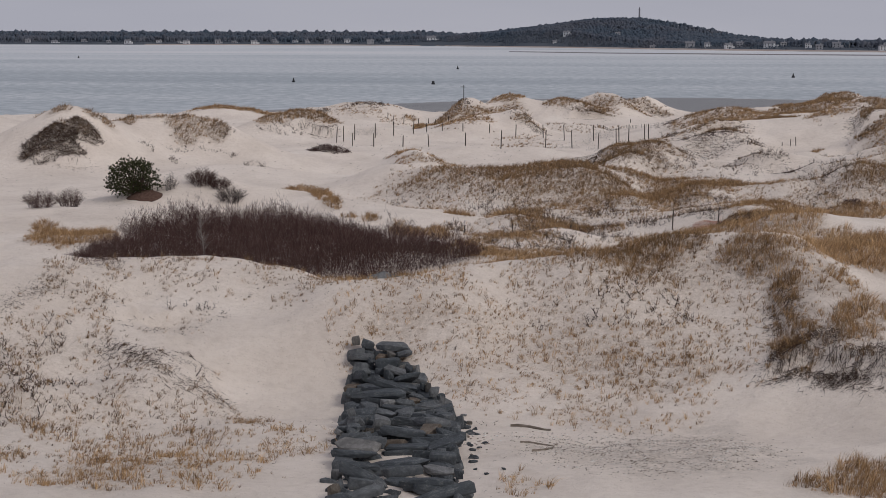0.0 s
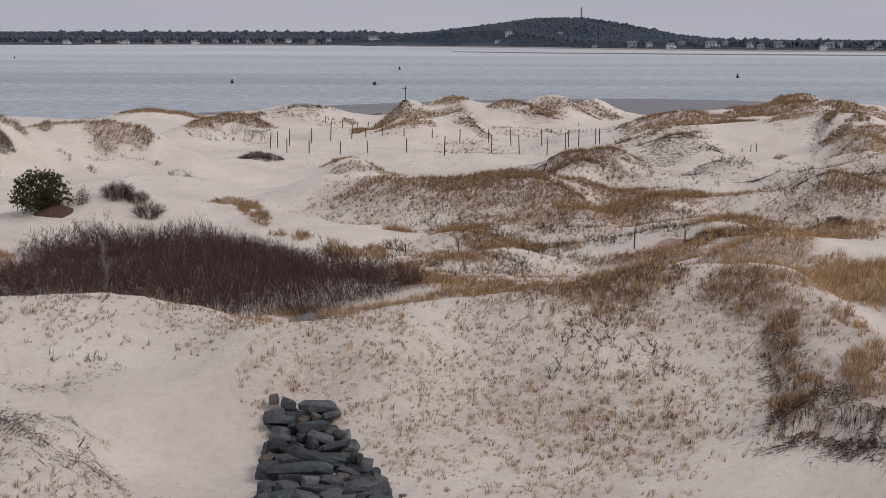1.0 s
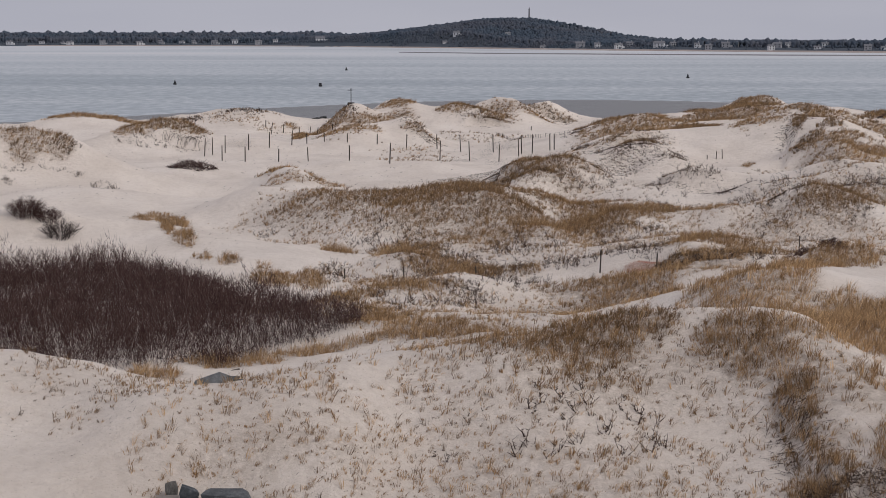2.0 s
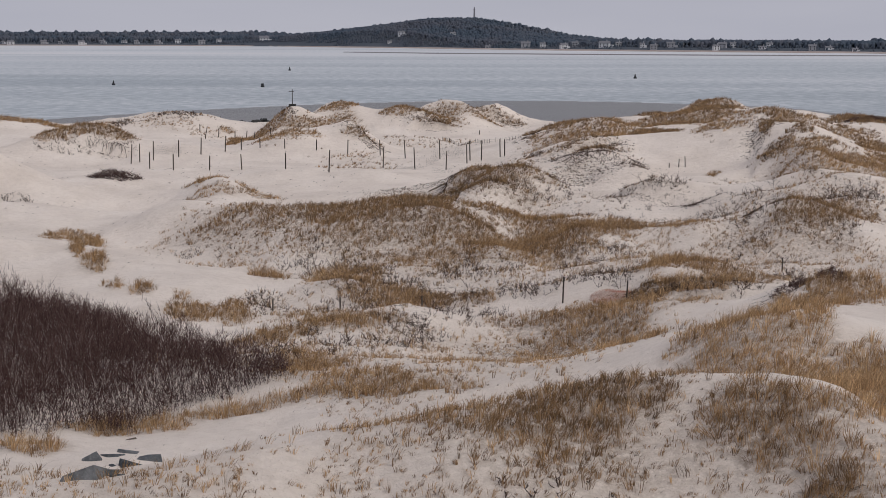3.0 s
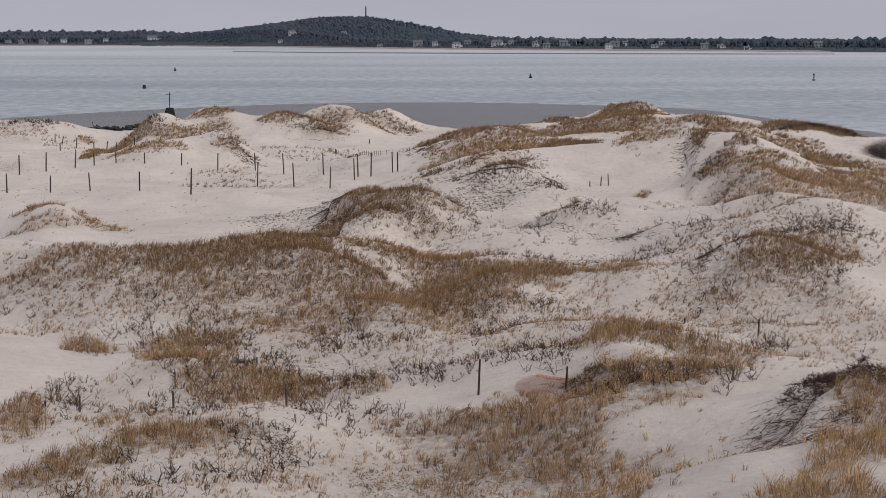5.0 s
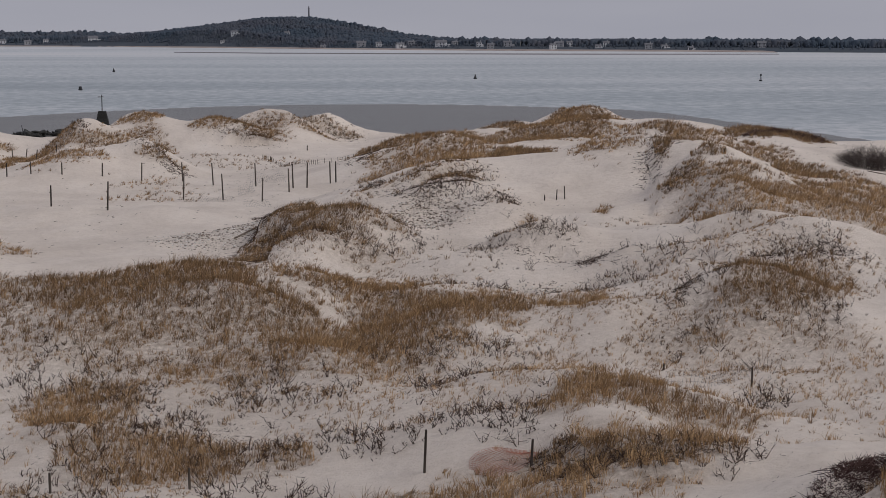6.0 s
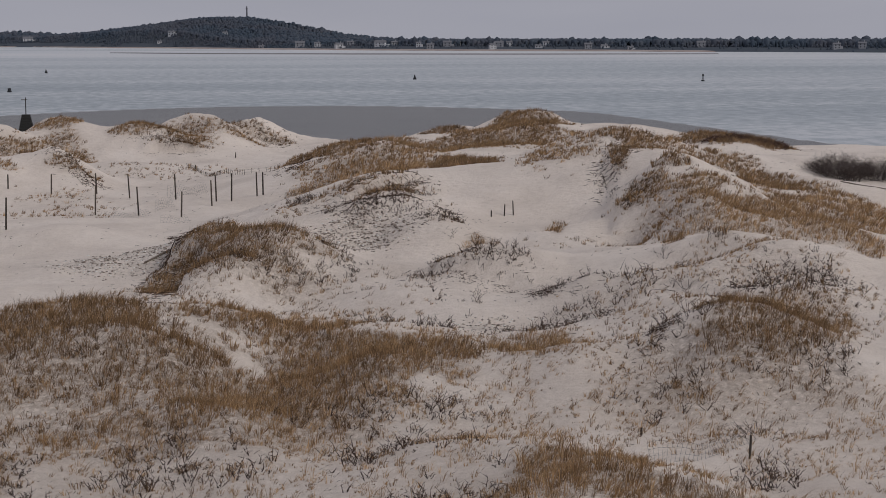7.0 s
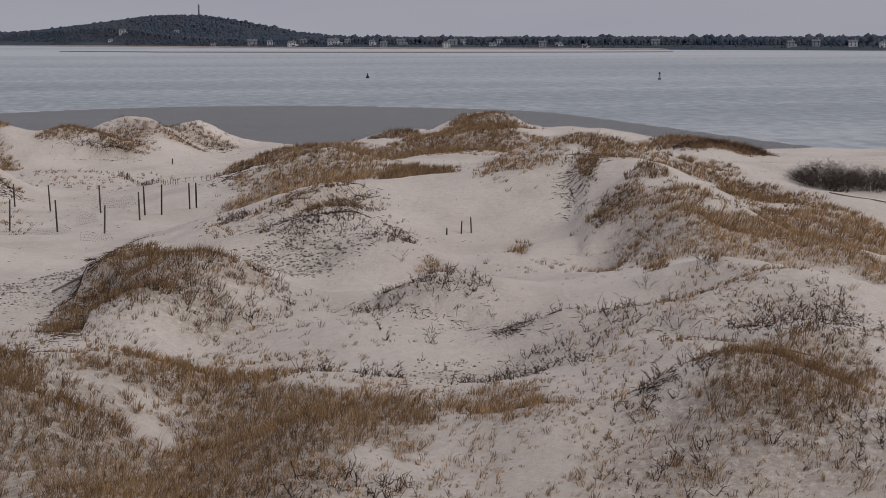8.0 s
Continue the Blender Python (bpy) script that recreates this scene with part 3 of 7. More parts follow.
patch("dense", 5.9, 97.0, 1.4, 0.9, -7, 0.85, 0.65)
patch("dense", 6.3, 94.7, 1.0, 1.1, -8, 0.95, 0.7)
patch("dense", 4.8, 96.3, 1.5, 1.2, -6, 0.6, 0.65)
patch("dense", 5.7, 84.0, 0.6, 1.4, -9, 0.7, 0.65)
patch("dense", 2.9, 99.0, 1.2, 1.2, -4, 0.4, 0.6)
patch("dense", 3.6, 95.0, 2.5, 1.6, -5, 0.3, 0.6)
patch("dense", 9.8, 108.4, 1.0, 2.5, -9, 0.85, 0.6)
patch("dense", 8.8, 106.1, 1.0, 2.2, -9, 0.7, 0.6)
patch("dense", 11.1, 106.2, 1.4, 1.2, -11, 0.7, 0.5)
patch("dense", 12.8, 105.3, 1.0, 0.9, -12, 0.6, 0.5)
patch("dense", 9.4, 100.2, 1.3, 1.1, -10, 0.75, 0.55)
patch("dense", 10.9, 100.0, 0.9, 1.5, -12, 0.6, 0.6)
patch("dense", 12.8, 90.1, 0.7, 1.8, -17, 0.95, 0.6)
patch("dense", 12.8, 91.2, 0.9, 0.8, -16, 0.9, 0.55)
patch("dense", 12.4, 87.2, 0.6, 2.3, -17, 0.95, 0.75)
patch("dense", 9.8, 82.9, 0.7, 2.5, -15, 0.8, 0.85)
patch("dense", 7.8, 77.3, 0.6, 1.6, -15, 0.7, 0.85)
patch("dense", 8.5, 76.6, 0.7, 1.6, -16, 0.75, 0.85)
patch("dense", 9.3, 77.1, 0.5, 1.9, -17, 0.85, 0.8)
patch("dense", 7.0, 76.8, 0.9, 1.2, -13, 0.85, 0.85)
patch("dense", 6.3, 77.9, 0.6, 1.1, -12, 0.8, 0.85)
patch("dense", 7.5, 75.3, 0.9, 0.6, -15, 0.85, 0.85)
patch("dense", 5.7, 77.3, 0.5, 0.6, -11, 0.5, 0.8)
patch("dense", 7.7, 79.0, 0.5, 1.9, -14, 0.6, 0.8)
patch("dense", -6.6, 95.5, 1.2, 0.8, 7, 0.8, 0.65)
patch("dense", -7.8, 93.6, 1.1, 0.8, 8, 0.7, 0.6)
patch("dense", -4.9, 97.6, 1.2, 1.6, 5, 0.7, 0.65)
patch("dense", -3.4, 97.7, 1.0, 0.7, 3, 0.6, 0.6)
patch("dense", -9.6, 102.0, 0.5, 1.6, 9, 0.9, 0.65)
patch("dense", -11.2, 101.3, 0.9, 1.8, 11, 0.85, 0.6)
patch("dense", -12.2, 105.0, 0.3, 1.0, 11, 0.8, 0.6)
patch("dense", -17.4, 153.2, 1.2, 2.6, 9, 0.7, 0.6)
patch("dense", -15.7, 146.3, 2.0, 2.2, 8, 0.5, 0.6)
patch("dense", -13.4, 148.8, 1.4, 2.2, 7, 0.4, 0.6)
patch("dense", -12.7, 226.3, 3.6, 5.0, 4, 0.7, 0.55)
patch("dense", -8.3, 197.1, 2.0, 1.0, 3, 0.8, 0.4)
patch("dense", -14.6, 195.3, 3.0, 1.3, 5, 0.5, 0.6)
patch("dense", -12.7, 235.7, 2.2, 1.8, 4, 0.8, 0.5)
patch("sparse", -14.2, 127.2, 3.2, 3.6, 9, 0.2, 0.5)
patch("sparse", -8.6, 119.5, 4.4, 3.1, 6, 0.5, 0.45)
patch("sparse", -1.3, 116.4, 3.6, 3.6, 1, 0.6, 0.5)
patch("sparse", 4.7, 116.5, 3.6, 5.9, -4, 0.6, 0.6)
patch("sparse", 8.2, 116.0, 2.8, 4.8, -7, 0.5, 0.55)
patch("sparse", 14.2, 116.1, 3.5, 2.6, -12, 0.5, 0.55)
patch("sparse", 18.9, 113.0, 2.3, 3.6, -16, 0.7, 0.65)
patch("sparse", 16.0, 118.7, 2.4, 1.8, -13, 0.6, 0.45)
patch("sparse", 19.4, 117.5, 2.1, 1.3, -15, 0.6, 0.5)
patch("sparse", 3.1, 95.2, 3.4, 3.9, -4, 0.55, 0.6)
patch("sparse", 0.6, 93.7, 1.6, 3.5, -1, 0.5, 0.6)
patch("sparse", -3.4, 91.2, 3.1, 4.5, 3, 0.55, 0.5)
patch("sparse", -4.6, 87.4, 2.8, 3.4, 5, 0.6, 0.55)
patch("sparse", -1.1, 97.5, 2.1, 1.9, 1, 0.4, 0.5)
patch("sparse", 4.3, 143.0, 2.9, 1.7, -3, 0.5, 0.5)
patch("sparse", -7.4, 104.1, 2.0, 3.8, 7, 0.25, 0.6)
patch("sparse", -3.4, 101.3, 2.2, 2.9, 3, 0.4, 0.6)
patch("sparse", 8.7, 97.9, 1.0, 1.6, -10, 0.4, 0.4)
patch("sparse", -1.0, 84.3, 1.9, 2.1, 1, 0.5, 0.6)
patch("sparse", 2.4, 85.2, 2.6, 4.4, -4, 0.5, 0.6)
patch("sparse", -7.8, 185.8, 3.2, 6.8, 3, 0.35, 0.5)
patch("sparse", 0.9, 109.9, 4.7, 3.1, -1, 0.3, 0.55)
patch("twig", 1.0, 110.9, 4.3, 4.2, -1, 0.95, 0)
patch("twig", 4.2, 110.0, 2.5, 4.7, -4, 0.9, 0)
patch("twig", 6.4, 110.2, 2.1, 4.7, -6, 0.8, 0)
patch("twig", -2.1, 110.8, 1.9, 4.3, 1, 0.7, 0)
patch("twig", -6.3, 106.9, 0.8, 1.5, 5, 0.9, 0)
patch("twig", -8.3, 104.8, 1.2, 1.9, 7, 0.8, 0)
patch("twig", -5.0, 103.8, 1.6, 3.1, 4, 0.5, 0)
patch("twig", 7.0, 104.3, 0.8, 2.0, -7, 0.8, 0)
patch("twig", 7.5, 101.4, 1.1, 1.8, -8, 0.7, 0)
patch("twig", -12.9, 123.7, 2.1, 1.3, 9, 0.4, 0)
patch("twig", -4.1, 116.1, 1.4, 2.5, 3, 0.5, 0)
patch("twig", -7.2, 117.5, 1.9, 1.8, 5, 0.5, 0)
patch("twig", -2.3, 96.7, 1.0, 1.2, 2, 0.7, 0)
patch("twig", -0.2, 101.6, 1.9, 2.6, 0, 0.4, 0)
patch("twig", -3.6, 95.2, 2.1, 2.5, 3, 0.5, 0)
patch("twig", -5.7, 91.5, 1.5, 3.3, 6, 0.4, 0)
patch("twig", 9.7, 98.6, 2.3, 1.1, -11, 0.6, 0)
patch("twig", 15.7, 110.4, 0.6, 1.6, -14, 0.8, 0)
patch("twig", 6.0, 118.3, 2.9, 1.5, -5, 0.4, 0)
patch("bare", 9.5, 79.1, 0.3, 1.6, -16, 0.9, 0)
patch("bare", 2.0, 104.6, 1.0, 0.4, -3, 0.7, 0)
patch("bare", 8.9, 94.6, 1.5, 1.0, -11, 0.9, 0)
patch("sparse", -5.3, 64.6, 2.3, 1.1, 7, 0.45, 0.5)
patch("sparse", -2.5, 65.6, 1.8, 0.8, 2, 0.55, 0.5)
patch("sparse", -0.1, 66.5, 1.8, 1.4, -2, 0.6, 0.45)
patch("sparse", 1.8, 66.6, 1.8, 1.7, -4, 0.8, 0.4)
patch("sparse", 3.6, 66.7, 1.4, 1.2, -7, 0.8, 0.45)
patch("sparse", 5.0, 65.5, 1.4, 1.2, -10, 0.7, 0.5)
patch("sparse", 7.1, 63.2, 0.7, 0.5, -14, 0.8, 0.45)
patch("sparse", -2.2, 77.2, 2.3, 1.6, 1, 0.5, 0.55)
patch("sparse", -5.0, 83.6, 1.4, 3.1, 4, 0.5, 0.5)
patch("sparse", -1.4, 85.8, 2.2, 4.8, 0, 0.45, 0.6)
patch("dense", 6.0, 65.7, 0.7, 0.4, -11, 0.9, 0.6)
patch("dense", 6.4, 65.1, 0.6, 0.5, -12, 0.85, 0.55)
patch("dense", 5.7, 66.9, 0.7, 0.7, -10, 0.7, 0.65)
patch("dense", 6.9, 63.3, 0.5, 0.5, -13, 0.7, 0.45)
patch("dense", 2.2, 64.9, 1.1, 0.5, -5, 0.2, 0.4)
patch("dense", 1.2, 67.1, 0.8, 0.8, -3, 0.2, 0.45)
patch("dense", 9.1, 77.1, 0.9, 1.6, -12, 0.8, 0.85)
patch("dense", 7.7, 75.2, 1.2, 0.9, -11, 0.85, 0.85)
patch("dense", 8.9, 73.7, 1.2, 1.9, -13, 0.9, 0.85)
patch("dense", 6.3, 75.8, 1.1, 0.7, -9, 0.7, 0.8)
patch("dense", 9.5, 72.2, 0.7, 2.4, -14, 0.9, 0.85)
patch("dense", 8.4, 75.3, 0.9, 0.8, -12, 0.85, 0.85)
patch("dense", 13.5, 90.1, 1.2, 2.0, -14, 0.9, 0.6)
patch("dense", -9.7, 78.5, 1.9, 1.1, 10, 1, 0.75)
patch("dense", -7.2, 79.8, 1.5, 0.8, 7, 1, 0.75)
patch("dense", -5.3, 80.6, 1.0, 0.6, 5, 0.9, 0.7)
patch("dense", -11.8, 75.3, 0.9, 1.3, 13, 0.95, 0.75)
patch("dense", -5.2, 86.7, 1.3, 2.9, 4, 0.5, 0.6)
patch("dense", -2.2, 79.4, 1.3, 1.0, 1, 0.5, 0.6)
patch("dense", -11.5, 101.5, 0.9, 2.5, 8, 0.6, 0.6)
patch("dense", -9.5, 101.0, 0.6, 2.3, 7, 0.6, 0.6)
patch("dense", -14.2, 106.5, 0.6, 1.6, 10, 0.8, 0.6)
patch("dense", -17.9, 114.3, 0.6, 2.5, 11, 0.8, 0.6)
patch("dense", -19.6, 118.6, 0.3, 2.5, 12, 0.8, 0.6)
patch("bare", 10.2, 76.1, 0.3, 0.5, -14, 0.9, 0)
patch("dense", 7.4, 65.6, 1.1, 0.6, -13, 0.9, 0.85)
patch("dense", 6.8, 74.7, 1.2, 0.6, -10, 0.8, 0.85)
patch("dense", 10.3, 74.2, 0.6, 2.3, -14, 0.9, 0.85)
patch("dense", 10.6, 83.8, 0.9, 2.5, -12, 0.8, 0.8)
patch("dense", 8.3, 76.0, 0.9, 0.5, -11, 0.85, 0.85)
patch("dense", 6.1, 77.1, 0.9, 0.5, -9, 0.6, 0.8)
patch("sparse", -18.0, 55.4, 2.6, 3.2, 18, 0.75, 0.25)
patch("sparse", -14.9, 54.6, 1.6, 1.5, 15, 0.7, 0.25)
patch("sparse", -16.3, 48.9, 2.0, 3.3, 18, 0.75, 0.35)
patch("sparse", -13.5, 49.3, 2.0, 3.4, 15, 0.6, 0.5)
patch("sparse", -13.2, 45.3, 2.9, 4.6, 16, 0.9, 0.65)
patch("sparse", -10.1, 48.1, 1.6, 1.9, 12, 0.6, 0.65)
patch("sparse", -10.2, 44.7, 1.5, 3.2, 13, 0.7, 0.7)
patch("sparse", -18.9, 61.7, 1.2, 1.7, 17, 0.8, 0.2)
patch("sparse", -14.4, 65.4, 2.8, 1.3, 12, 0.45, 0.3)
patch("sparse", -11.8, 63.7, 1.5, 1.5, 11, 0.5, 0.3)
patch("sparse", -15.2, 61.3, 1.8, 0.7, 14, 0.35, 0.25)
patch("sparse", -8.3, 61.3, 1.2, 0.8, 8, 0.6, 0.45)
patch("sparse", -6.3, 60.3, 1.6, 1.0, 6, 0.75, 0.5)
patch("sparse", -4.2, 61.8, 1.8, 1.6, 4, 0.6, 0.45)
patch("sparse", -1.2, 63.4, 2.5, 1.5, 1, 0.7, 0.35)
patch("sparse", 2.0, 64.8, 2.5, 2.1, -2, 0.85, 0.3)
patch("sparse", 4.1, 65.8, 2.4, 1.4, -4, 0.8, 0.35)
patch("sparse", -1.1, 59.6, 3.9, 2.0, 1, 0.8, 0.6)
patch("sparse", 1.8, 58.4, 2.3, 1.9, -2, 0.9, 0.6)
patch("sparse", -3.9, 58.0, 1.7, 1.4, 4, 0.7, 0.6)
patch("sparse", 3.9, 61.5, 2.4, 2.6, -4, 0.6, 0.4)
patch("sparse", -1.9, 56.1, 2.4, 1.3, 2, 0.5, 0.6)
patch("sparse", 0.8, 54.9, 2.2, 1.5, -1, 0.5, 0.6)
patch("sparse", -1.8, 43.5, 0.7, 1.5, 2, 0.9, 0.7)
patch("sparse", -8.5, 49.2, 0.8, 1.7, 10, 0.4, 0.6)
patch("sparse", -5.7, 62.3, 1.6, 0.9, 5, 0.3, 0.3)
patch("sparse", -0.8, 66.4, 2.6, 1.0, 1, 0.5, 0.5)
patch("dense", 1.1, 67.2, 2.0, 1.3, -1, 0.55, 0.5)
patch("dense", 2.7, 67.5, 1.3, 1.1, -2, 0.6, 0.45)
patch("dense", 6.0, 65.9, 1.2, 0.8, -5, 0.95, 0.6)
patch("dense", 6.3, 64.8, 0.9, 0.6, -6, 0.9, 0.6)
patch("dense", 6.9, 62.6, 0.6, 1.3, -6, 0.9, 0.6)
patch("dense", 7.1, 60.3, 0.7, 1.4, -7, 0.4, 0.5)
patch("dense", 7.5, 58.1, 1.0, 0.7, -7, 0.6, 0.6)
patch("dense", 6.6, 58.4, 0.7, 1.0, -6, 0.5, 0.4)
patch("dense", 9.1, 59.5, 0.9, 2.0, -9, 0.8, 0.7)
patch("dense", 8.6, 62.8, 1.1, 1.3, -8, 0.6, 0.7)
patch("dense", 8.2, 56.5, 1.1, 0.3, -8, 0.4, 0.3)
patch("dense", 6.6, 59.2, 0.5, 1.2, -6, 0.7, 0.6)
patch("dense", 6.4, 44.4, 1.3, 0.8, -8, 0.8, 0.65)
patch("dense", 7.4, 46.5, 0.8, 1.4, -9, 0.8, 0.65)
patch("dense", -29.2, 93.2, 2.1, 3.9, 17, 1, 0.7)
patch("dense", -33.1, 100.4, 0.7, 2.3, 18, 0.9, 0.65)
patch("dense", -20.4, 126.0, 0.8, 2.5, 9, 0.8, 0.6)
patch("dense", -17.8, 114.8, 0.3, 2.5, 9, 0.9, 0.6)
patch("dense", -22.2, 129.1, 1.3, 2.7, 10, 0.5, 0.6)
patch("dense", -38.1, 154.0, 1.1, 1.0, 14, 1, 0.45)
patch("dense", -37.0, 152.6, 0.9, 1.2, 14, 1, 0.4)
patch("dense", -35.2, 154.1, 1.3, 0.9, 13, 1, 0.4)
patch("dense", -34.3, 153.5, 1.0, 1.2, 13, 1, 0.35)
patch("dense", -35.9, 153.6, 1.0, 1.1, 13, 0.8, 0.5)
patch("dense", -39.7, 154.4, 2.5, 0.3, 14, 1, 0.5)
patch("dense", -42.5, 153.4, 0.6, 1.4, 15, 0.9, 0.4)
patch("dense", -46.1, 145.0, 1.0, 0.6, 18, 1, 0.4)
patch("dense", -48.2, 145.8, 0.7, 0.3, 18, 0.8, 0.4)
patch("dense", -77.9, 224.8, 2.5, 5.5, 19, 1, 0.3)
patch("dense", -67.7, 193.5, 1.3, 2.8, 19, 0.8, 0.2)
patch("dense", -43.9, 145.9, 0.6, 0.7, 17, 1, 0.3)
patch("dense", -42.9, 147.2, 0.7, 1.2, 16, 0.9, 0.3)
patch("dense", -43.8, 143.4, 1.2, 0.7, 17, 1, 0.28)
patch("dense", -46.0, 142.7, 1.6, 0.7, 18, 1, 0.35)
patch("dense", -46.4, 141.5, 1.9, 1.3, 18, 0.5, 0.3)
patch("dense", -33.6, 190.2, 3.5, 1.5, 10, 1, 0.45)
patch("dense", -35.5, 188.6, 2.2, 0.9, 11, 1, 0.45)
patch("dense", -30.4, 190.1, 0.9, 0.8, 9, 0.8, 0.35)
patch("dense", -46.7, 224.0, 6.6, 1.4, 12, 0.9, 0.6)
patch("dense", -41.5, 153.9, 3.0, 0.3, 15, 0.8, 0.5)
patch("twig", -17.5, 52.9, 2.6, 4.6, 18, 0.5, 0)
patch("twig", -16.3, 56.3, 1.1, 1.2, 16, 0.5, 0)
patch("twig", -13.6, 55.5, 1.1, 0.7, 14, 0.7, 0)
patch("twig", 0.5, 62.8, 3.1, 1.3, 0, 0.4, 0)
patch("twig", -15.0, 61.6, 1.6, 0.5, 14, 0.4, 0)
patch("twig", -18.9, 64.1, 0.8, 0.9, 16, 0.9, 0)
patch("bare", -14.5, 56.7, 2.2, 2.2, 14, 0.6, 0)
patch("bare", -11.4, 59.0, 1.9, 3.3, 11, 0.9, 0)
patch("bare", 6.7, 54.5, 2.2, 1.4, -7, 0.8, 0)
patch("dense", 8.1, 73.1, 2.5, 3.2, -6, 0.85, 0.85)
patch("dense", 9.9, 69.5, 1.8, 4.0, -8, 0.9, 0.85)
patch("dense", 8.7, 99.4, 2.0, 3.6, -5, 0.7, 0.8)
patch("dense", 13.9, 89.8, 1.2, 2.6, -9, 0.9, 0.75)
patch("dense", 8.1, 64.0, 1.3, 0.8, -7, 0.5, 0.8)
patch("dense", 6.2, 100.3, 2.0, 2.4, -4, 0.5, 0.7)
patch("sparse", -5.1, 122.6, 6.2, 4.7, 3, 0.4, 0.45)
patch("sparse", 2.1, 112.7, 7.9, 4.6, -2, 0.4, 0.55)
patch("sparse", 13.3, 112.0, 7.0, 8.0, -12, 0.45, 0.55)
patch("sparse", -2.5, 89.6, 6.9, 6.3, 2, 0.45, 0.55)
patch("sparse", 4.9, 88.8, 4.6, 6.8, -7, 0.4, 0.65)
patch("sparse", 4.3, 139.1, 6.0, 3.0, -1, 0.4, 0.4)
patch("sparse", 20.7, 129.8, 4.5, 7.5, -19, 0.5, 0.4)
patch("sparse", 12.9, 119.7, 6.6, 2.5, -13, 0.45, 0.45)
patch("sparse", 8.9, 162.0, 3.9, 3.4, -4, 0.4, 0.4)
patch("sparse", 27.0, 152.3, 4.8, 5.6, -18, 0.4, 0.5)
patch("sparse", -0.1, 61.5, 6.7, 4.4, 0, 0.5, 0.45)
patch("sparse", -15.9, 51.8, 4.5, 7.0, 17, 0.5, 0.35)
patch("sparse", -14.2, 64.7, 5.2, 2.1, 12, 0.3, 0.3)
patch("sparse", 0.7, 70.2, 4.7, 6.2, -3, 0.45, 0.45)
patch("bare", 2.8, 125.7, 0.8, 1.1, 1, 0.85, 0)
patch("bare", 0.4, 127.5, 0.8, 0.4, 3, 0.6, 0)
patch("bare", 8.3, 120.7, 0.5, 0.6, -7, 0.8, 0)
patch("bare", 14.7, 135.5, 2.4, 0.5, -11, 0.6, 0)
patch("bare", 8.5, 138.9, 1.7, 1.6, -5, 0.7, 0)
patch("bare", 18.9, 147.2, 1.3, 2.9, -13, 0.7, 0)
patch("bare", 19.0, 161.2, 2.5, 3.6, -11, 0.8, 0)
patch("bare", 22.1, 164.9, 1.4, 3.0, -12, 0.7, 0)
patch("bare", 12.3, 137.0, 3.6, 2.0, -8, 0.6, 0)
patch("bare", -12.3, 107.6, 1.2, 2.3, 11, 0.6, 0)
patch("bare", -13.1, 162.1, 4.6, 2.4, 6, 0.5, 0)
patch("dense", 19.3, 121.1, 1.7, 2.8, -21, 0.5, 0.4)
patch("dense", 17.5, 120.3, 1.6, 1.6, -19, 0.4, 0.4)
patch("dense", 18.8, 117.9, 1.6, 1.4, -22, 0.3, 0.45)
patch("dense", 16.1, 118.3, 1.5, 1.4, -18, 0.25, 0.45)
patch("dense", 10.7, 187.5, 3.2, 2.2, -4, 0.5, 0.45)
patch("dense", 12.6, 185.7, 3.1, 2.1, -5, 0.5, 0.6)
patch("dense", 24.3, 204.4, 5.0, 8.7, -9, 0.5, 0.5)
patch("dense", 20.9, 203.9, 4.2, 6.1, -8, 0.5, 0.5)
patch("dense", -0.1, 59.1, 2.1, 1.3, 0, 0.12, 0.65)
patch("dense", 2.4, 58.4, 1.5, 1.1, -2, 0.2, 0.65)
patch("dense", 2.0, 65.1, 2.3, 1.4, -2, 0.2, 0.4)
patch("dense", -12.6, 43.4, 2.1, 2.1, 16, 0.2, 0.7)
patch("dense", -14.1, 127.9, 2.7, 2.0, 9, 0.15, 0.5)
patch("dense", -9.1, 123.9, 3.9, 2.2, 6, 0.2, 0.45)
patch("dense", -3.8, 121.9, 3.5, 1.3, 2, 0.25, 0.45)
patch("dense", 1.1, 118.1, 3.5, 3.0, -1, 0.15, 0.6)
patch("dense", 5.1, 122.2, 2.5, 4.3, -4, 0.2, 0.6)
patch("twig", -34.0, 187.2, 3.1, 1.1, 10, 0.9, 0)
patch("twig", -33.6, 153.7, 0.8, 1.0, 12, 0.9, 0)
patch("twig", -33.6, 152.5, 0.8, 0.4, 12, 0.6, 0)
patch("twig", -67.1, 192.5, 1.6, 3.6, 19, 0.8, 0)
patch("twig", -39.4, 147.9, 0.6, 0.8, 15, 0.5, 0)
patch("twig", -36.0, 150.6, 2.0, 0.7, 13, 0.3, 0)
patch("twig", -32.7, 150.4, 0.7, 0.5, 12, 0.8, 0)
patch("twig", -30.0, 148.4, 1.0, 1.5, 11, 0.6, 0)
patch("twig", -36.7, 147.2, 0.4, 1.0, 14, 0.9, 0)
patch("dense", -10.9, 101.5, 0.7, 2.1, 9, 0.68, 0.6)
patch("dense", -9.6, 102.4, 0.4, 2.1, 7, 0.68, 0.6)
patch("dense", -15.7, 107.8, 0.5, 1.8, 11, 0.65, 0.6)
patch("dense", -14.1, 106.0, 0.4, 1.1, 10, 0.65, 0.6)
patch("dense", -19.3, 117.2, 0.3, 2.5, 13, 0.68, 0.6)
patch("dense", -17.8, 114.4, 0.3, 2.3, 12, 0.68, 0.6)
patch("dense", -9.4, 114.5, 0.8, 1.7, 6, 0.65, 0.6)
patch("dense", -5.6, 113.2, 1.5, 3.4, 3, 0.5, 0.65)
patch("dense", -3.4, 105.5, 1.6, 1.7, 2, 0.58, 0.6)
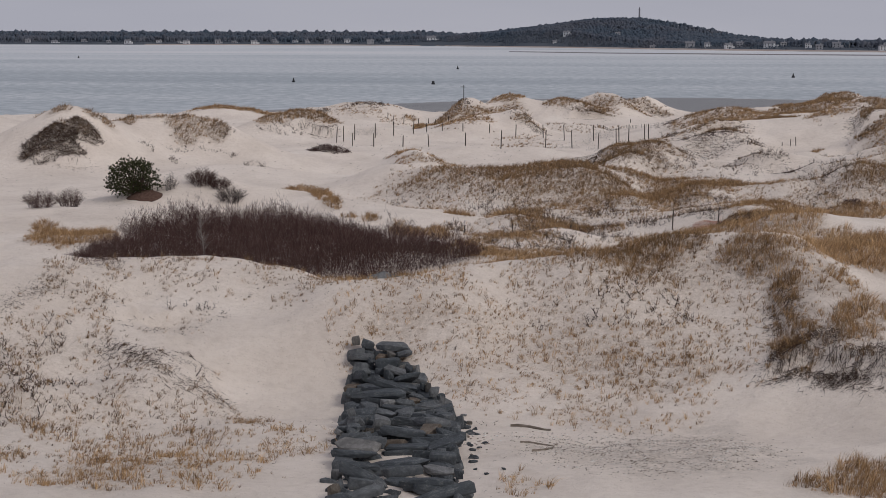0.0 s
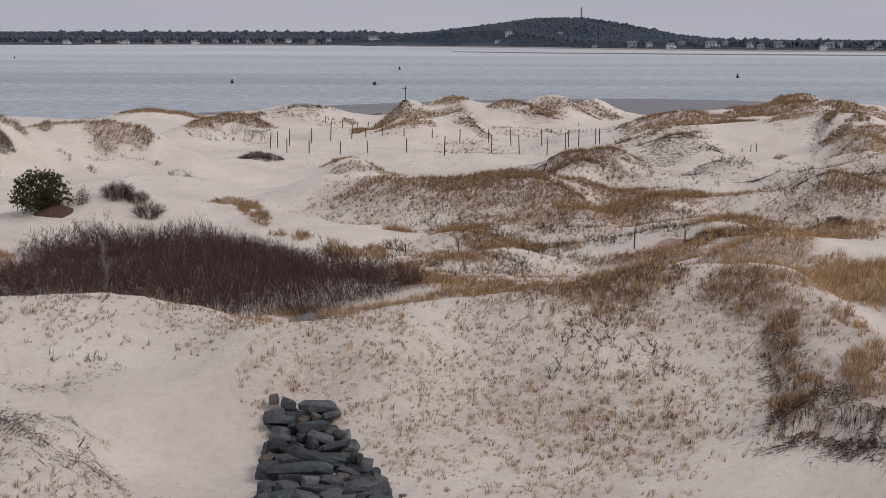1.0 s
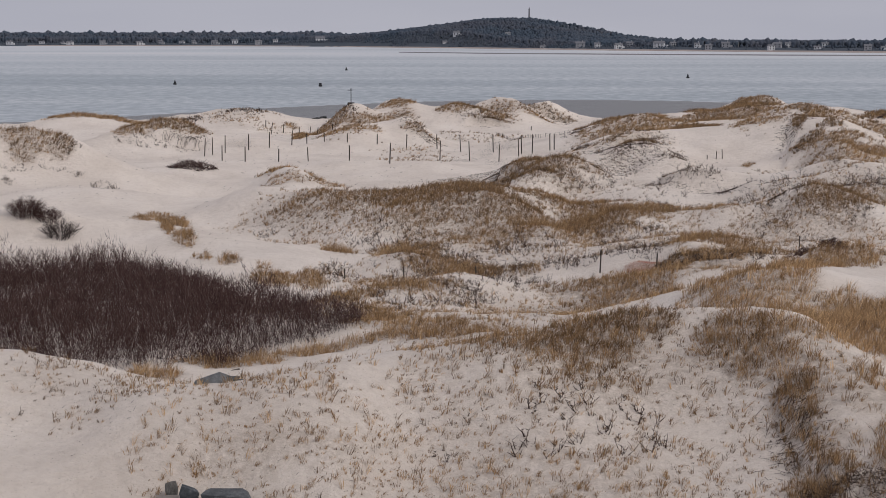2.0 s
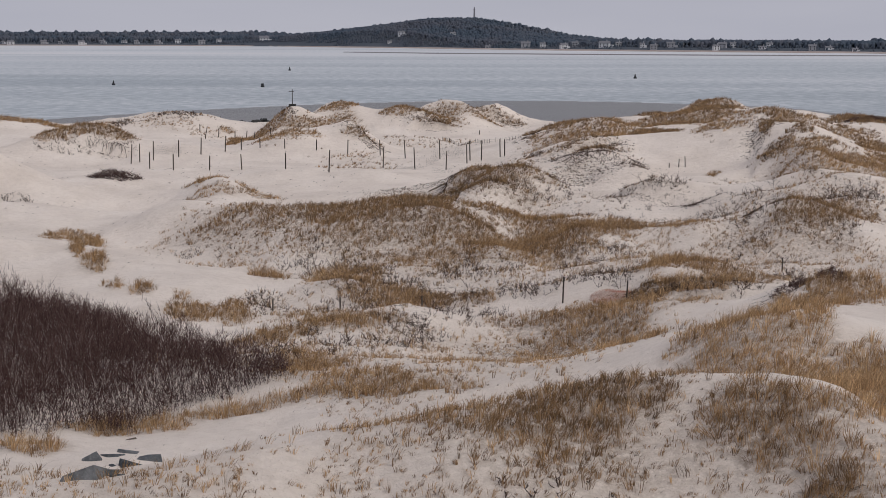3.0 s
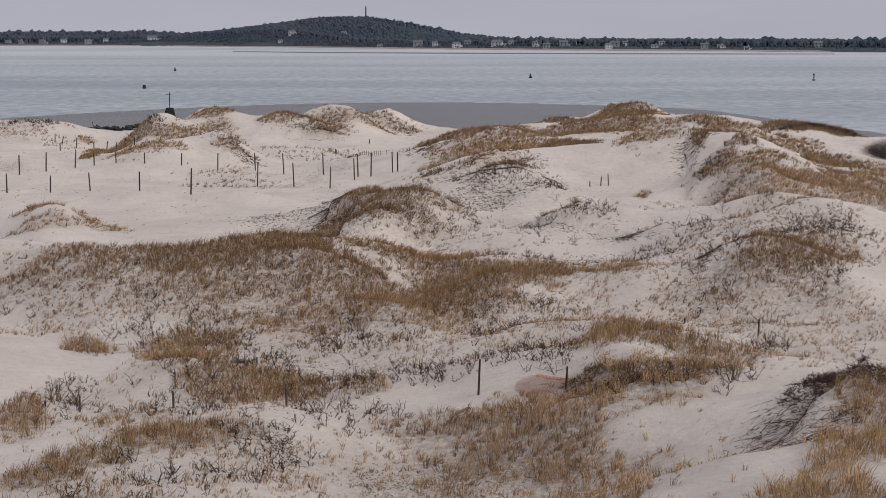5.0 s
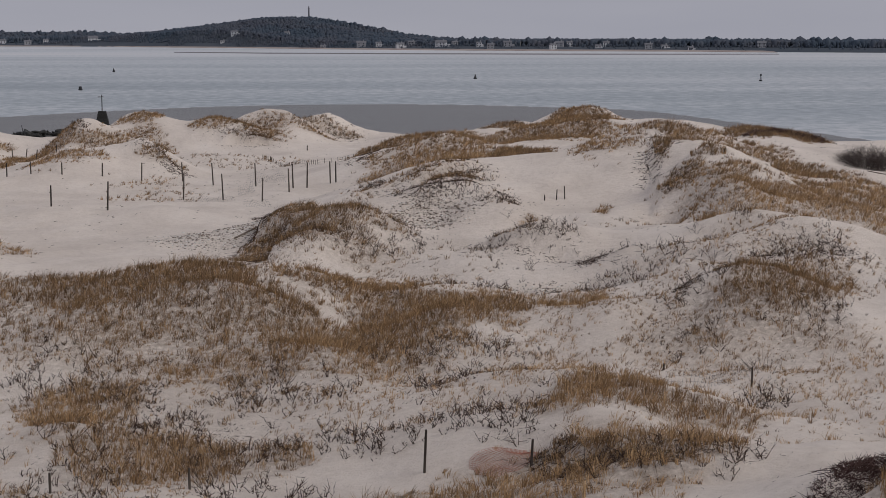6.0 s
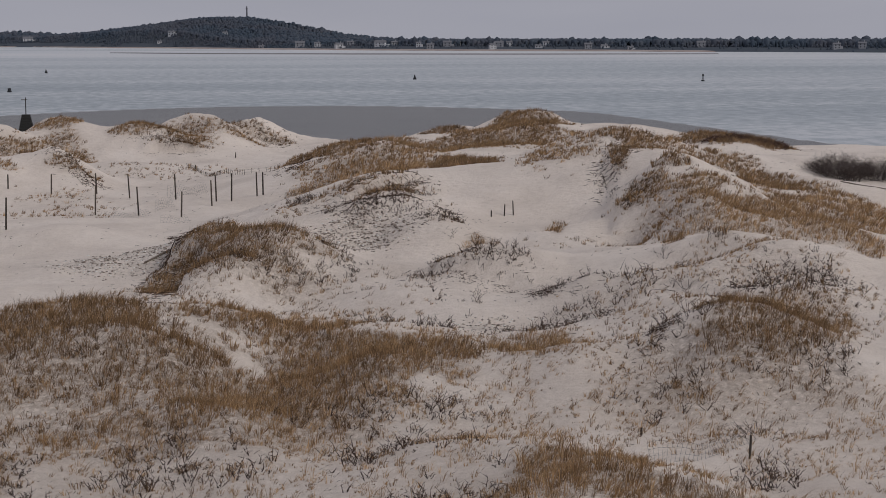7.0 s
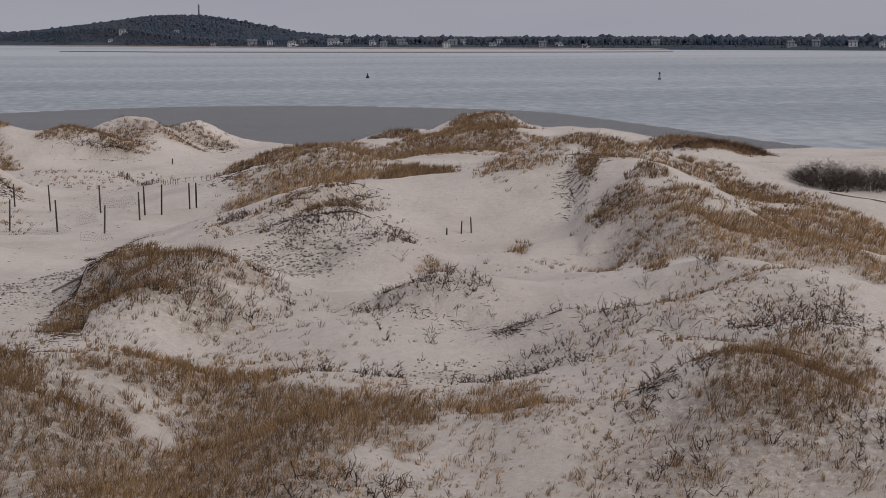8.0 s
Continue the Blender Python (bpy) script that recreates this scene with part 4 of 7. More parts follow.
patch("dense", -8.1, 93.7, 0.8, 0.8, 7, 0.65, 0.6)
patch("dense", -6.8, 95.2, 1.0, 0.7, 6, 0.65, 0.6)
patch("dense", -5.2, 98.0, 1.0, 1.8, 4, 0.65, 0.6)
patch("dense", -5.5, 84.4, 0.7, 2.3, 5, 0.43, 0.6)
patch("dense", -3.5, 81.4, 1.5, 1.5, 3, 0.4, 0.65)
patch("dense", -1.6, 80.8, 1.0, 1.1, 1, 0.36, 0.65)
patch("dense", -4.8, 86.6, 1.0, 2.0, 4, 0.36, 0.65)
patch("dense", -3.7, 81.8, 1.2, 1.4, 4, 0.6, 0.65)
patch("dense", -1.3, 79.5, 1.6, 1.2, 1, 0.55, 0.6)
patch("dense", -5.5, 87.4, 0.8, 1.4, 6, 0.6, 0.65)
patch("dense", -6.0, 101.1, 1.2, 2.5, 5, 0.4, 0.6)
patch("dense", 3.7, 100.0, 2.7, 1.2, -4, 0.4, 0.6)
patch("sparse", -1.9, 83.3, 3.3, 5.1, 1, 0.6, 0.6)
patch("sparse", -4.7, 91.2, 2.7, 4.8, 4, 0.5, 0.6)
patch("dense", 28.2, 149.7, 2.7, 3.4, -19, 0.6, 0.75)
patch("dense", 35.4, 158.0, 2.3, 5.1, -22, 0.6, 0.75)
patch("dense", 3.4, 145.5, 2.4, 2.1, 0, 0.5, 0.4)
patch("dense", 19.3, 123.2, 1.7, 2.5, -20, 0.5, 0.5)
patch("dense", 22.0, 126.1, 1.7, 2.8, -22, 0.5, 0.5)
patch("dense", 2.3, 148.9, 2.5, 5.5, 1, 0.8, 0.35)
patch("dense", 0.8, 148.0, 1.8, 3.3, 2, 0.7, 0.35)
patch("dense", 3.8, 142.8, 3.1, 2.2, 0, 0.4, 0.35)
patch("dense", -0.2, 145.2, 1.1, 2.5, 3, 0.6, 0.35)
patch("sparse", 3.4, 141.4, 4.5, 2.7, 0, 0.9, 0.4)
patch("dense", -5.1, 126.1, 2.9, 2.8, 6, 0.63, 0.5)
patch("dense", -0.9, 124.4, 1.7, 2.4, 2, 0.49, 0.55)
patch("dense", 5.7, 128.1, 2.3, 0.8, -4, 0.63, 0.6)
patch("dense", 3.7, 125.4, 2.2, 2.5, -2, 0.56, 0.55)
patch("dense", -5.0, 121.6, 2.1, 1.5, 6, 0.39, 0.5)
patch("dense", 17.9, 120.8, 2.0, 1.4, -17, 0.39, 0.5)
patch("dense", 10.5, 108.7, 1.3, 2.7, -12, 0.56, 0.6)
patch("dense", 11.6, 105.9, 1.6, 1.3, -14, 0.42, 0.55)
patch("dense", -7.0, 125.8, 1.2, 2.7, 8, 0.56, 0.5)
patch("dense", -9.4, 126.7, 4.3, 2.1, 6, 0.4, 0.45)
patch("dense", -2.3, 120.0, 4.9, 2.0, 1, 0.38, 0.5)
patch("dense", 3.8, 122.2, 3.3, 5.2, -3, 0.45, 0.55)
patch("dense", 6.8, 91.5, 1.7, 2.6, -9, 0.6, 0.65)
patch("dense", 4.1, 96.9, 2.0, 1.3, -5, 0.4, 0.65)
patch("sparse", -5.0, 63.4, 4.7, 1.6, 5, 0.5, 0.6)
patch("sparse", -7.1, 60.4, 3.0, 1.5, 8, 0.6, 0.6)
patch("sparse", -1.0, 61.1, 4.5, 2.0, 0, 0.6, 0.6)
patch("dense", -6.2, 61.2, 2.3, 0.7, 7, 0.22, 0.65)
patch("dense", 0.6, 60.4, 3.0, 1.4, -2, 0.18, 0.6)
patch("dense", 1.4, 66.5, 1.7, 1.3, -2, 0.35, 0.6)
patch("dense", 19.3, 120.1, 1.9, 1.9, -20, 0.4, 0.45)
patch("dense", 16.7, 116.9, 2.8, 1.3, -18, 0.2, 0.45)
patch("twig", 16.2, 117.9, 2.1, 1.5, -17, 0.6, 0)
patch("twig", 19.0, 118.2, 1.7, 1.6, -21, 0.6, 0)
patch("sparse", 17.0, 115.6, 3.3, 2.8, -19, 0.8, 0.4)
patch("sparse", -33.6, 235.3, 5.6, 2.9, 10, 0.5, 0.5)
patch("sparse", -35.1, 233.5, 4.3, 3.5, 10, 0.4, 0.5)
patch("sparse", -29.0, 229.1, 3.6, 2.7, 9, 0.4, 0.5)
patch("sparse", -15.9, 194.2, 2.9, 2.6, 6, 0.4, 0.5)
patch("dense", -32.2, 236.4, 1.1, 0.5, 9, 0.6, 0.55)
patch("dense", -22.0, 218.0, 1.4, 3.0, 7, 0.8, 0.5)
patch("dense", -25.5, 231.9, 0.9, 1.0, 8, 0.7, 0.45)
patch("dense", -20.0, 228.3, 2.4, 2.1, 6, 0.9, 0.5)
patch("dense", -16.3, 227.3, 2.4, 1.1, 5, 1, 0.5)
patch("dense", -21.1, 202.0, 0.7, 2.4, 7, 0.8, 0.45)
patch("twig", -18.5, 230.1, 0.7, 0.7, 6, 1, 0)
patch("twig", -17.7, 228.8, 0.8, 1.0, 5, 1, 0)
patch("twig", -19.2, 228.9, 0.8, 1.4, 6, 0.9, 0)
patch("twig", -37.5, 230.9, 1.0, 2.5, 11, 1, 0)
patch("twig", -29.5, 189.6, 0.7, 1.2, 11, 1, 0)
patch("twig", -31.7, 235.1, 2.5, 2.5, 9, 0.4, 0)


def growth(kind, x, y):
    """How thickly a kind of plant covers the ground at a place, and its tone there."""
    edge = 0.55 * fbm(x, y, 0.35, 3, 41)
    best, tone, weight = np.zeros_like(x), np.zeros_like(x), np.zeros_like(x) + 1e-6
    for px, py, width, depth, turn, density, gold in PATCHES[kind]:
        near = (np.abs(x - px) < 1.6 * (width + depth)) & (np.abs(y - py) < 1.6 * (width + depth))
        if not near.any():
            continue
        dx, dy = x[near] - px, y[near] - py
        c, s = math.cos(turn), math.sin(turn)
        r = np.sqrt(((dx * c + dy * s) / width) ** 2 + ((-dx * s + dy * c) / depth) ** 2) + edge[near]
        k = density ** 0.75 * smooth(1.45, 0.85, r)
        best[near] = 1 - (1 - best[near]) * (1 - k)
        tone[near] += k * gold
        weight[near] += k
    if kind != "bare":
        # blown-out sand stays open
        best = np.minimum(best, 0.97) * (1 - 0.93 * growth("bare", x, y)[0])
    return best, tone / weight


# ---------------------------------------------------------------- ground and water
def mesh_object(name, verts, faces, mat, parent=None, label=""):
    me = bpy.data.meshes.new(name)
    me.from_pydata(verts, [], faces)
    if mat:
        me.materials.append(mat)
    ob = new(name, me)
    if parent:
        ob.parent = parent
    if label:
        ob["label"] = label
    return ob


def array_mesh(name, co, tris, mat, normals_smooth=False):
    """A mesh from arrays: co (n, 3), tris (m, 3 or 4)."""
    me = bpy.data.meshes.new(name)
    k = tris.shape[1]
    me.vertices.add(len(co))
    me.vertices.foreach_set("co", np.ascontiguousarray(co, dtype=np.float32).ravel())
    me.loops.add(tris.size)
    me.loops.foreach_set("vertex_index", np.ascontiguousarray(tris, dtype=np.int32).ravel())
    me.polygons.add(len(tris))
    me.polygons.foreach_set("loop_start", np.arange(0, tris.size, k, dtype=np.int32))
    if normals_smooth:
        me.polygons.foreach_set("use_smooth", np.ones(len(tris), dtype=bool))
    me.materials.append(mat)
    me.update(calc_edges=True)
    return me


def steps(*stretches):
    out = []
    for a, b, d in stretches:
        out.append(np.arange(a, b, d))
    return np.concatenate(out)


gx = steps((-3000, -400, 200), (-400, -90, 12), (-90, -45, 0.9), (-45, -30, 0.5), (-30, 30, 0.34), (30, 55, 0.5), (55, 120, 1.5), (120, 400, 12), (400, 3001, 200))
gy = steps((-1500, -60, 90), (-60, 36, 4), (36, 46, 1), (46, 105, 0.34), (105, 175, 0.44), (175, 265, 0.6), (265, 300, 1.5), (300, 520, 4), (520, 1401, 80))
GX, GY = np.meshgrid(gx, gy)
GZ = ground_height(GX, GY)
GZ[GY > 900] = -6
co = np.stack([GX.ravel(), GY.ravel(), GZ.ravel()], 1)
nx, ny = len(gx), len(gy)
ii = (np.arange(ny - 1)[:, None] * nx + np.arange(nx - 1)[None]).ravel()
quads = np.stack([ii, ii + 1, ii + 1 + nx, ii + nx], 1)
ground_mesh = array_mesh("ground", co, quads, SAND, True)
ground = tagged(new("ground", ground_mesh), "pale wind-blown beach sand rising into hummocky dunes", "dune", kind="structure")
cover = np.zeros((len(co), 4), dtype=np.float32)
wet = smooth(shore_line(co[:, 0]) - 7, shore_line(co[:, 0]) + 4, co[:, 1]) * smooth(3.4, 2.0, co[:, 2])
cover[:, 1] = wet
cover[:, 3] = 1
inside = (np.abs(co[:, 0]) < 62) & (co[:, 1] > 40) & (co[:, 1] < 268)
thick, _ = growth("dense", co[inside, 0], co[inside, 1])
thin, _ = growth("sparse", co[inside, 0], co[inside, 1])
woody, _ = growth("twig", co[inside, 0], co[inside, 1])
cover[inside, 0] = np.clip(0.62 * thick + 0.13 * thin + 0.08 * woody, 0, 1)
for sx, sy, sw, sd in ((2.0, 49.2, 3.9, 4.6), (-2.3, 154.5, 4.5, 3.5), (9.5, 155.5, 3.5, 2.0), (3.0, 94.5, 3.2, 2.4), (14, 133, 4, 1.2)):
    r = np.sqrt(((co[:, 0] - sx) / sw) ** 2 + ((co[:, 1] - sy) / sd) ** 2)
    cover[:, 2] = np.maximum(cover[:, 2], 0.5 * smooth(1.2, 0.5, r + 0.6 * fbm(co[:, 0], co[:, 1], 0.5, 2, 3)))
layer = ground_mesh.color_attributes.new("cover", "FLOAT_COLOR", "POINT")
layer.data.foreach_set("color", cover.ravel())

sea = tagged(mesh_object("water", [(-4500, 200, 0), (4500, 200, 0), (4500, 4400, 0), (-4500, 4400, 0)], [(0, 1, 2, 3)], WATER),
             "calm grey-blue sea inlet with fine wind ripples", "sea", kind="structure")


# ---------------------------------------------------------------- plants
def build_grass(nt, bsdf):
    a = attribute(nt, "tone")
    sep = nt.nodes.new("ShaderNodeSeparateColor")
    nt.links.new(a.outputs["Color"], sep.inputs[0])
    geo = nt.nodes.new("ShaderNodeNewGeometry")
    col = ramp(nt, sep.outputs[0], (0.0, (0.130, 0.086, 0.052)), (0.4, (0.255, 0.169, 0.096)), (0.75, (0.425, 0.284, 0.155)), (1.0, (0.56, 0.395, 0.23)))
    straw = ramp(nt, geo.outputs["Random Per Island"], (0.0, (0.5, 0.47, 0.45)), (0.5, (1.0, 0.97, 0.94)), (1.0, (1.6, 1.55, 1.5)))
    col = blend(nt, 1.0, col, straw, "MULTIPLY")
    col = blend(nt, ramp(nt, sep.outputs[1], (0.8, (0, 0, 0)), (1.0, (0.15, 0.15, 0.15))), col, (0.15, 0.115, 0.07))
    nt.links.new(col, bsdf.inputs["Base Color"])
    bsdf.inputs["Transmission Weight"].default_value = 0.0


def build_twig(nt, bsdf):
    geo = nt.nodes.new("ShaderNodeNewGeometry")
    col = ramp(nt, geo.outputs["Random Per Island"], (0.0, (0.040, 0.025, 0.020)), (0.7, (0.085, 0.055, 0.043)), (1.0, (0.17, 0.118, 0.09)))
    nt.links.new(col, bsdf.inputs["Base Color"])


def build_thicket(nt, bsdf):
    geo = nt.nodes.new("ShaderNodeNewGeometry")
    col = ramp(nt, geo.outputs["Random Per Island"], (0.0, (0.040, 0.022, 0.020)), (0.6, (0.088, 0.050, 0.045)), (0.95, (0.145, 0.090, 0.080)), (1.0, (0.27, 0.20, 0.175)))
    nt.links.new(col, bsdf.inputs["Base Color"])


def build_pine(nt, bsdf):
    geo = nt.nodes.new("ShaderNodeNewGeometry")
    col = ramp(nt, geo.outputs["Random Per Island"], (0.0, (0.018, 0.022, 0.009)), (0.6, (0.042, 0.048, 0.018)), (1.0, (0.085, 0.082, 0.032)))
    nt.links.new(col, bsdf.inputs["Base Color"])


GRASS = material("dry_beach_grass", build_grass, 0.85, 0.15)
TWIG = material("dark_twigs", build_twig, 0.9, 0.1)
THICKET = material("bare_thicket_stems", build_thicket, 0.9, 0.1)
PINE = material("pine_needles", build_pine, 0.7, 0.2)
rng = np.random.default_rng(7)


def spikes(base, tip, radius):
    """Three-sided tapering rods from base to tip; the foot is left open."""
    n = len(base)
    d = tip - base
    length = np.linalg.norm(d, axis=1, keepdims=True) + 1e-9
    d = d / length
    side = np.cross(d, np.where(np.abs(d[:, 2:3]) > 0.9, [[1.0, 0, 0]], [[0, 0, 1.0]]))
    side /= np.linalg.norm(side, axis=1, keepdims=True) + 1e-9
    up = np.cross(d, side)
    r = np.broadcast_to(np.asarray(radius, dtype=float).reshape(-1, 1), (n, 1))
    co = np.empty((n, 4, 3))
    for k in range(3):
        a = 2.0944 * k
        co[:, k] = base + r * (math.cos(a) * side + math.sin(a) * up)
    co[:, 3] = tip
    tri = np.array([[0, 1, 3], [1, 2, 3], [2, 0, 3]])
    return co.reshape(-1, 3), (np.arange(n)[:, None, None] * 4 + tri).reshape(-1, 3)


def gather(*pieces):
    cos, tris, at = [], [], 0
    for c, t in pieces:
        cos.append(c)
        tris.append(t + at)
        at += len(c)
    return np.concatenate(cos), np.concatenate(tris)


def blades(foot, count, height, spread, tone, wind=(0.25, 0.05), width=0.011, fan=0.28):
    """Tufts of bent grass blades. foot (n, 3), height and tone for each tuft."""
    n = len(foot)
    b = n * count
    base = np.repeat(foot, count, 0)
    h = np.repeat(height, count) * rng.uniform(0.55, 1.1, b)
    az = rng.uniform(0, 2 * np.pi, b)
    lean = np.abs(rng.normal(0, fan, b)) + 0.03
    gust = np.repeat(rng.normal(0, 0.7 * fan, (n, 2)), count, 0)
    out = np.stack([np.cos(az) * lean + wind[0] + gust[:, 0], np.sin(az) * lean + wind[1] + gust[:, 1]], 1)
    off = np.stack([np.cos(az), np.sin(az)], 1) * (np.repeat(spread, count) * np.sqrt(rng.uniform(0, 1, b)))[:, None]
    base = base + np.concatenate([off, np.full((b, 1), -0.03)], 1)
    mid = base + np.stack([out[:, 0] * h * 0.42, out[:, 1] * h * 0.42, h * 0.62], 1)
    tip = base + np.stack([out[:, 0] * h * 1.15, out[:, 1] * h * 1.15, h * (1.0 - 0.25 * np.minimum(lean, 1))], 1)
    wa = rng.uniform(0, np.pi, b)
    dist = np.maximum(base[:, 1] - 79, 42) / 42.0
    w = (np.stack([np.cos(wa), np.sin(wa), 0 * wa], 1)) * (width * np.clip(dist, 0.8, 2.2))[:, None]
    co = np.stack([base - w * 0.7, base + w * 0.7, mid - w * 0.6, mid + w * 0.6, tip], 1).reshape(-1, 3)
    tri = np.array([[0, 1, 3], [0, 3, 2], [2, 3, 4]])
    tris = (np.arange(b)[:, None, None] * 5 + tri).reshape(-1, 3)
    col = np.zeros((b * 5, 4), dtype=np.float32)
    col[:, 0] = np.repeat(tone, count * 5)
    col[:, 1] = np.repeat(rng.uniform(0, 1, n), count * 5)
    col[:, 3] = 1
    return co, tris, col


def scatter(kind, cell, x0, x1, y0, y1):
    xs, ys = np.meshgrid(np.arange(x0, x1, cell), np.arange(y0, y1, cell))
    x = (xs + rng.uniform(0, cell, xs.shape)).ravel()
    y = (ys + rng.uniform(0, cell, ys.shape)).ravel()
    wedge = np.abs(x) < 0.36 * y + 8
    x, y = x[wedge], y[wedge]
    g, tone = growth(kind, x, y)
    keep = rng.uniform(0, 1, len(x)) < g
    x, y = x[keep], y[keep]
    return np.stack([x, y, ground_height(x, y)], 1), g[keep], tone[keep]


def grass_object(name, label, parts):
    co, tris = gather(*[(c, t) for c, t, _ in parts])
    me = array_mesh(name, co, tris, GRASS)
    layer = me.color_attributes.new("tone", "FLOAT_COLOR", "POINT")
    layer.data.foreach_set("color", np.concatenate([k for _, _, k in parts]).ravel())
    return tagged(new(name, me), label, "beach grass", kind="stuff")


def clumpy(p, scale, seed, low, high):
    k = fbm(p[:, 0], p[:, 1], scale, 2, seed) + 0.5
    return smooth(low, high, k)


def straight(foot, count, height, spread, tone, width):
    """Far tufts: one tapering blade each time, leaning with the wind."""
    co, _, col = blades(foot, count, height, spread, tone, width=width)
    b = len(foot) * count
    co, col = co.reshape(b, 5, 3)[:, [0, 1, 4]].reshape(-1, 3), col.reshape(b, 5, 4)[:, :3].reshape(-1, 4)
    return co, np.arange(b * 3).reshape(-1, 3), col


def thinned(p, g, tone, share):
    keep = rng.uniform(0, 1, len(g)) < share
    return p[keep], g[keep], tone[keep]


def mottled(tone, amount):
    return np.clip(tone + rng.normal(0, amount, len(tone)), 0, 1)


tall = []
for cell, y0, y1, count, width in ((0.18, 42, 74, 20, 0.0074), (0.235, 74, 138, 18, 0.0080)):
    p, g, tone = scatter("dense", cell, -62, 62, y0, y1)
    p, g, tone = thinned(p, g, tone, np.maximum(0.4 + 0.6 * clumpy(p, 0.7, 61, 0.28, 0.60), smooth(0.65, 0.95, g)))
    h = (0.14 + 0.42 * rng.uniform(0, 1, len(g)) ** 1.6) * (0.45 + 0.65 * g)
    loose = rng.uniform(0, 1, len(g)) < 0.55
    wide = np.where(loose, rng.uniform(0.10, 0.22, len(h)), rng.uniform(0.03, 0.09, len(h)))
    tall.append(blades(p, count, h, wide, mottled(tone, 0.18), wind=(0.14, -0.05), width=width, fan=0.44))
grass_object("tall_beach_grass", "dry tan beach grass leaning in dense stands on the dunes", tall)
p, g, tone = scatter("dense", 0.28, -62, 62, 138, 270)
p, g, tone = thinned(p, g, tone, np.maximum(0.55 + 0.45 * clumpy(p, 0.5, 63, 0.25, 0.55), smooth(0.6, 0.85, g)))
h = (0.16 + 0.36 * rng.uniform(0, 1, len(g)) ** 1.4) * (0.6 + 0.5 * g)
grass_object("far_beach_grass", "dry brown beach grass capping the seaward dunes",
             [straight(p, 15, h, rng.uniform(0.08, 0.28, len(h)), mottled(tone, 0.22), 0.0125)])
near, gn, tn = scatter("sparse", 0.16, -62, 62, 42, 72)
near, gn, tn = thinned(near, gn, tn, 0.62 * clumpy(near, 1.1, 77, 0.22, 0.62) + 0.10)
midway, gm, tm = scatter("sparse", 0.205, -62, 62, 72, 138)
midway, gm, tm = thinned(midway, gm, tm, 0.62 * clumpy(midway, 1.1, 77, 0.22, 0.62) + 0.10)
far, gf, tf = scatter("sparse", 0.32, -62, 62, 138, 262)
far, gf, tf = thinned(far, gf, tf, 0.95 * clumpy(far, 0.5, 78, 0.30, 0.60) + 0.06)
hn = 0.08 + 0.26 * rng.uniform(0, 1, len(near)) ** 1.9
hm = 0.08 + 0.28 * rng.uniform(0, 1, len(midway)) ** 1.9
hf = 0.10 + 0.28 * rng.uniform(0, 1, len(far)) ** 1.8
grass_object("sparse_beach_grass", "thin scattered tufts of dry grass in bare sand",
             [blades(near, 10, hn, rng.uniform(0.01, 0.05, len(near)) + 0.1 * hn, mottled(tn + 0.14, 0.25), wind=(0.22, -0.04), width=0.0078, fan=0.46),
              blades(midway, 9, hm, rng.uniform(0.01, 0.05, len(midway)) + 0.1 * hm, mottled(tm + 0.14, 0.25), wind=(0.22, -0.04), width=0.0084, fan=0.46),
              straight(far, 9, hf, rng.uniform(0.03, 0.09, len(far)) + 0.15 * hf, mottled(tf, 0.22), 0.013)])


def dead_stalks(foot, height, reach):
    """Low dark woody plants: a few crooked stems with side twigs."""
    n = len(foot)
    stems = 4
    b = np.repeat(foot, stems, 0)
    hh = np.repeat(height, stems) * rng.uniform(0.4, 1.1, n * stems)
    az = rng.uniform(0, 2 * np.pi, n * stems)
    rr = np.repeat(reach, stems) * rng.uniform(0.2, 1.0, n * stems)
    b = b + np.stack([np.cos(az) * 0.05, np.sin(az) * 0.05, -0.04 + 0 * az], 1)
    mid = b + np.stack([np.cos(az) * rr * 0.6, np.sin(az) * rr * 0.6, hh * 0.45], 1)
    az1 = az + rng.normal(0, 0.9, n * stems)
    tip = mid + np.stack([np.cos(az1) * rr * 0.5, np.sin(az1) * rr * 0.5, hh * rng.uniform(0.1, 0.6, n * stems)], 1)
    thick = np.clip((b[:, 1] - 60) / 60.0, 1.5, 2.6)
    pieces = [spikes(b, mid + (mid - b) * 0.3, 0.012 * thick), spikes(mid, tip, 0.009 * thick)]
    for k in range(2):
        f = rng.uniform(0.2, 0.9, (len(b), 1))
        root = b + (mid - b) * f if k else mid + (tip - mid) * f
        az2 = rng.uniform(0, 2 * np.pi, len(b))
        ln = np.maximum(hh, 0.1) * rng.uniform(0.3, 0.7, len(b))
        end = root + np.stack([np.cos(az2) * ln * 0.8, np.sin(az2) * ln * 0.8, ln * rng.uniform(0.1, 0.7, len(b))], 1)
        pieces.append(spikes(root, end, 0.007 * thick))
    return gather(*pieces)


woody_at, g, _ = scatter("twig", 0.30, -62, 62, 42, 262)
keep = rng.uniform(0, 1, len(g)) < 0.72 * clumpy(woody_at, 0.45, 91, 0.25, 0.60) + 0.03
woody_at, g = woody_at[keep], g[keep]
size = rng.uniform(0.0, 1.0, len(g)) ** 1.7
co, tris = dead_stalks(woody_at, 0.15 + 0.46 * size, 0.10 + 0.28 * size)
tagged(new("dead_stalks", array_mesh("dead_stalks", co, tris, TWIG)), "low dark leafless stalks scattered over the sand", "dead stalks", kind="stuff")

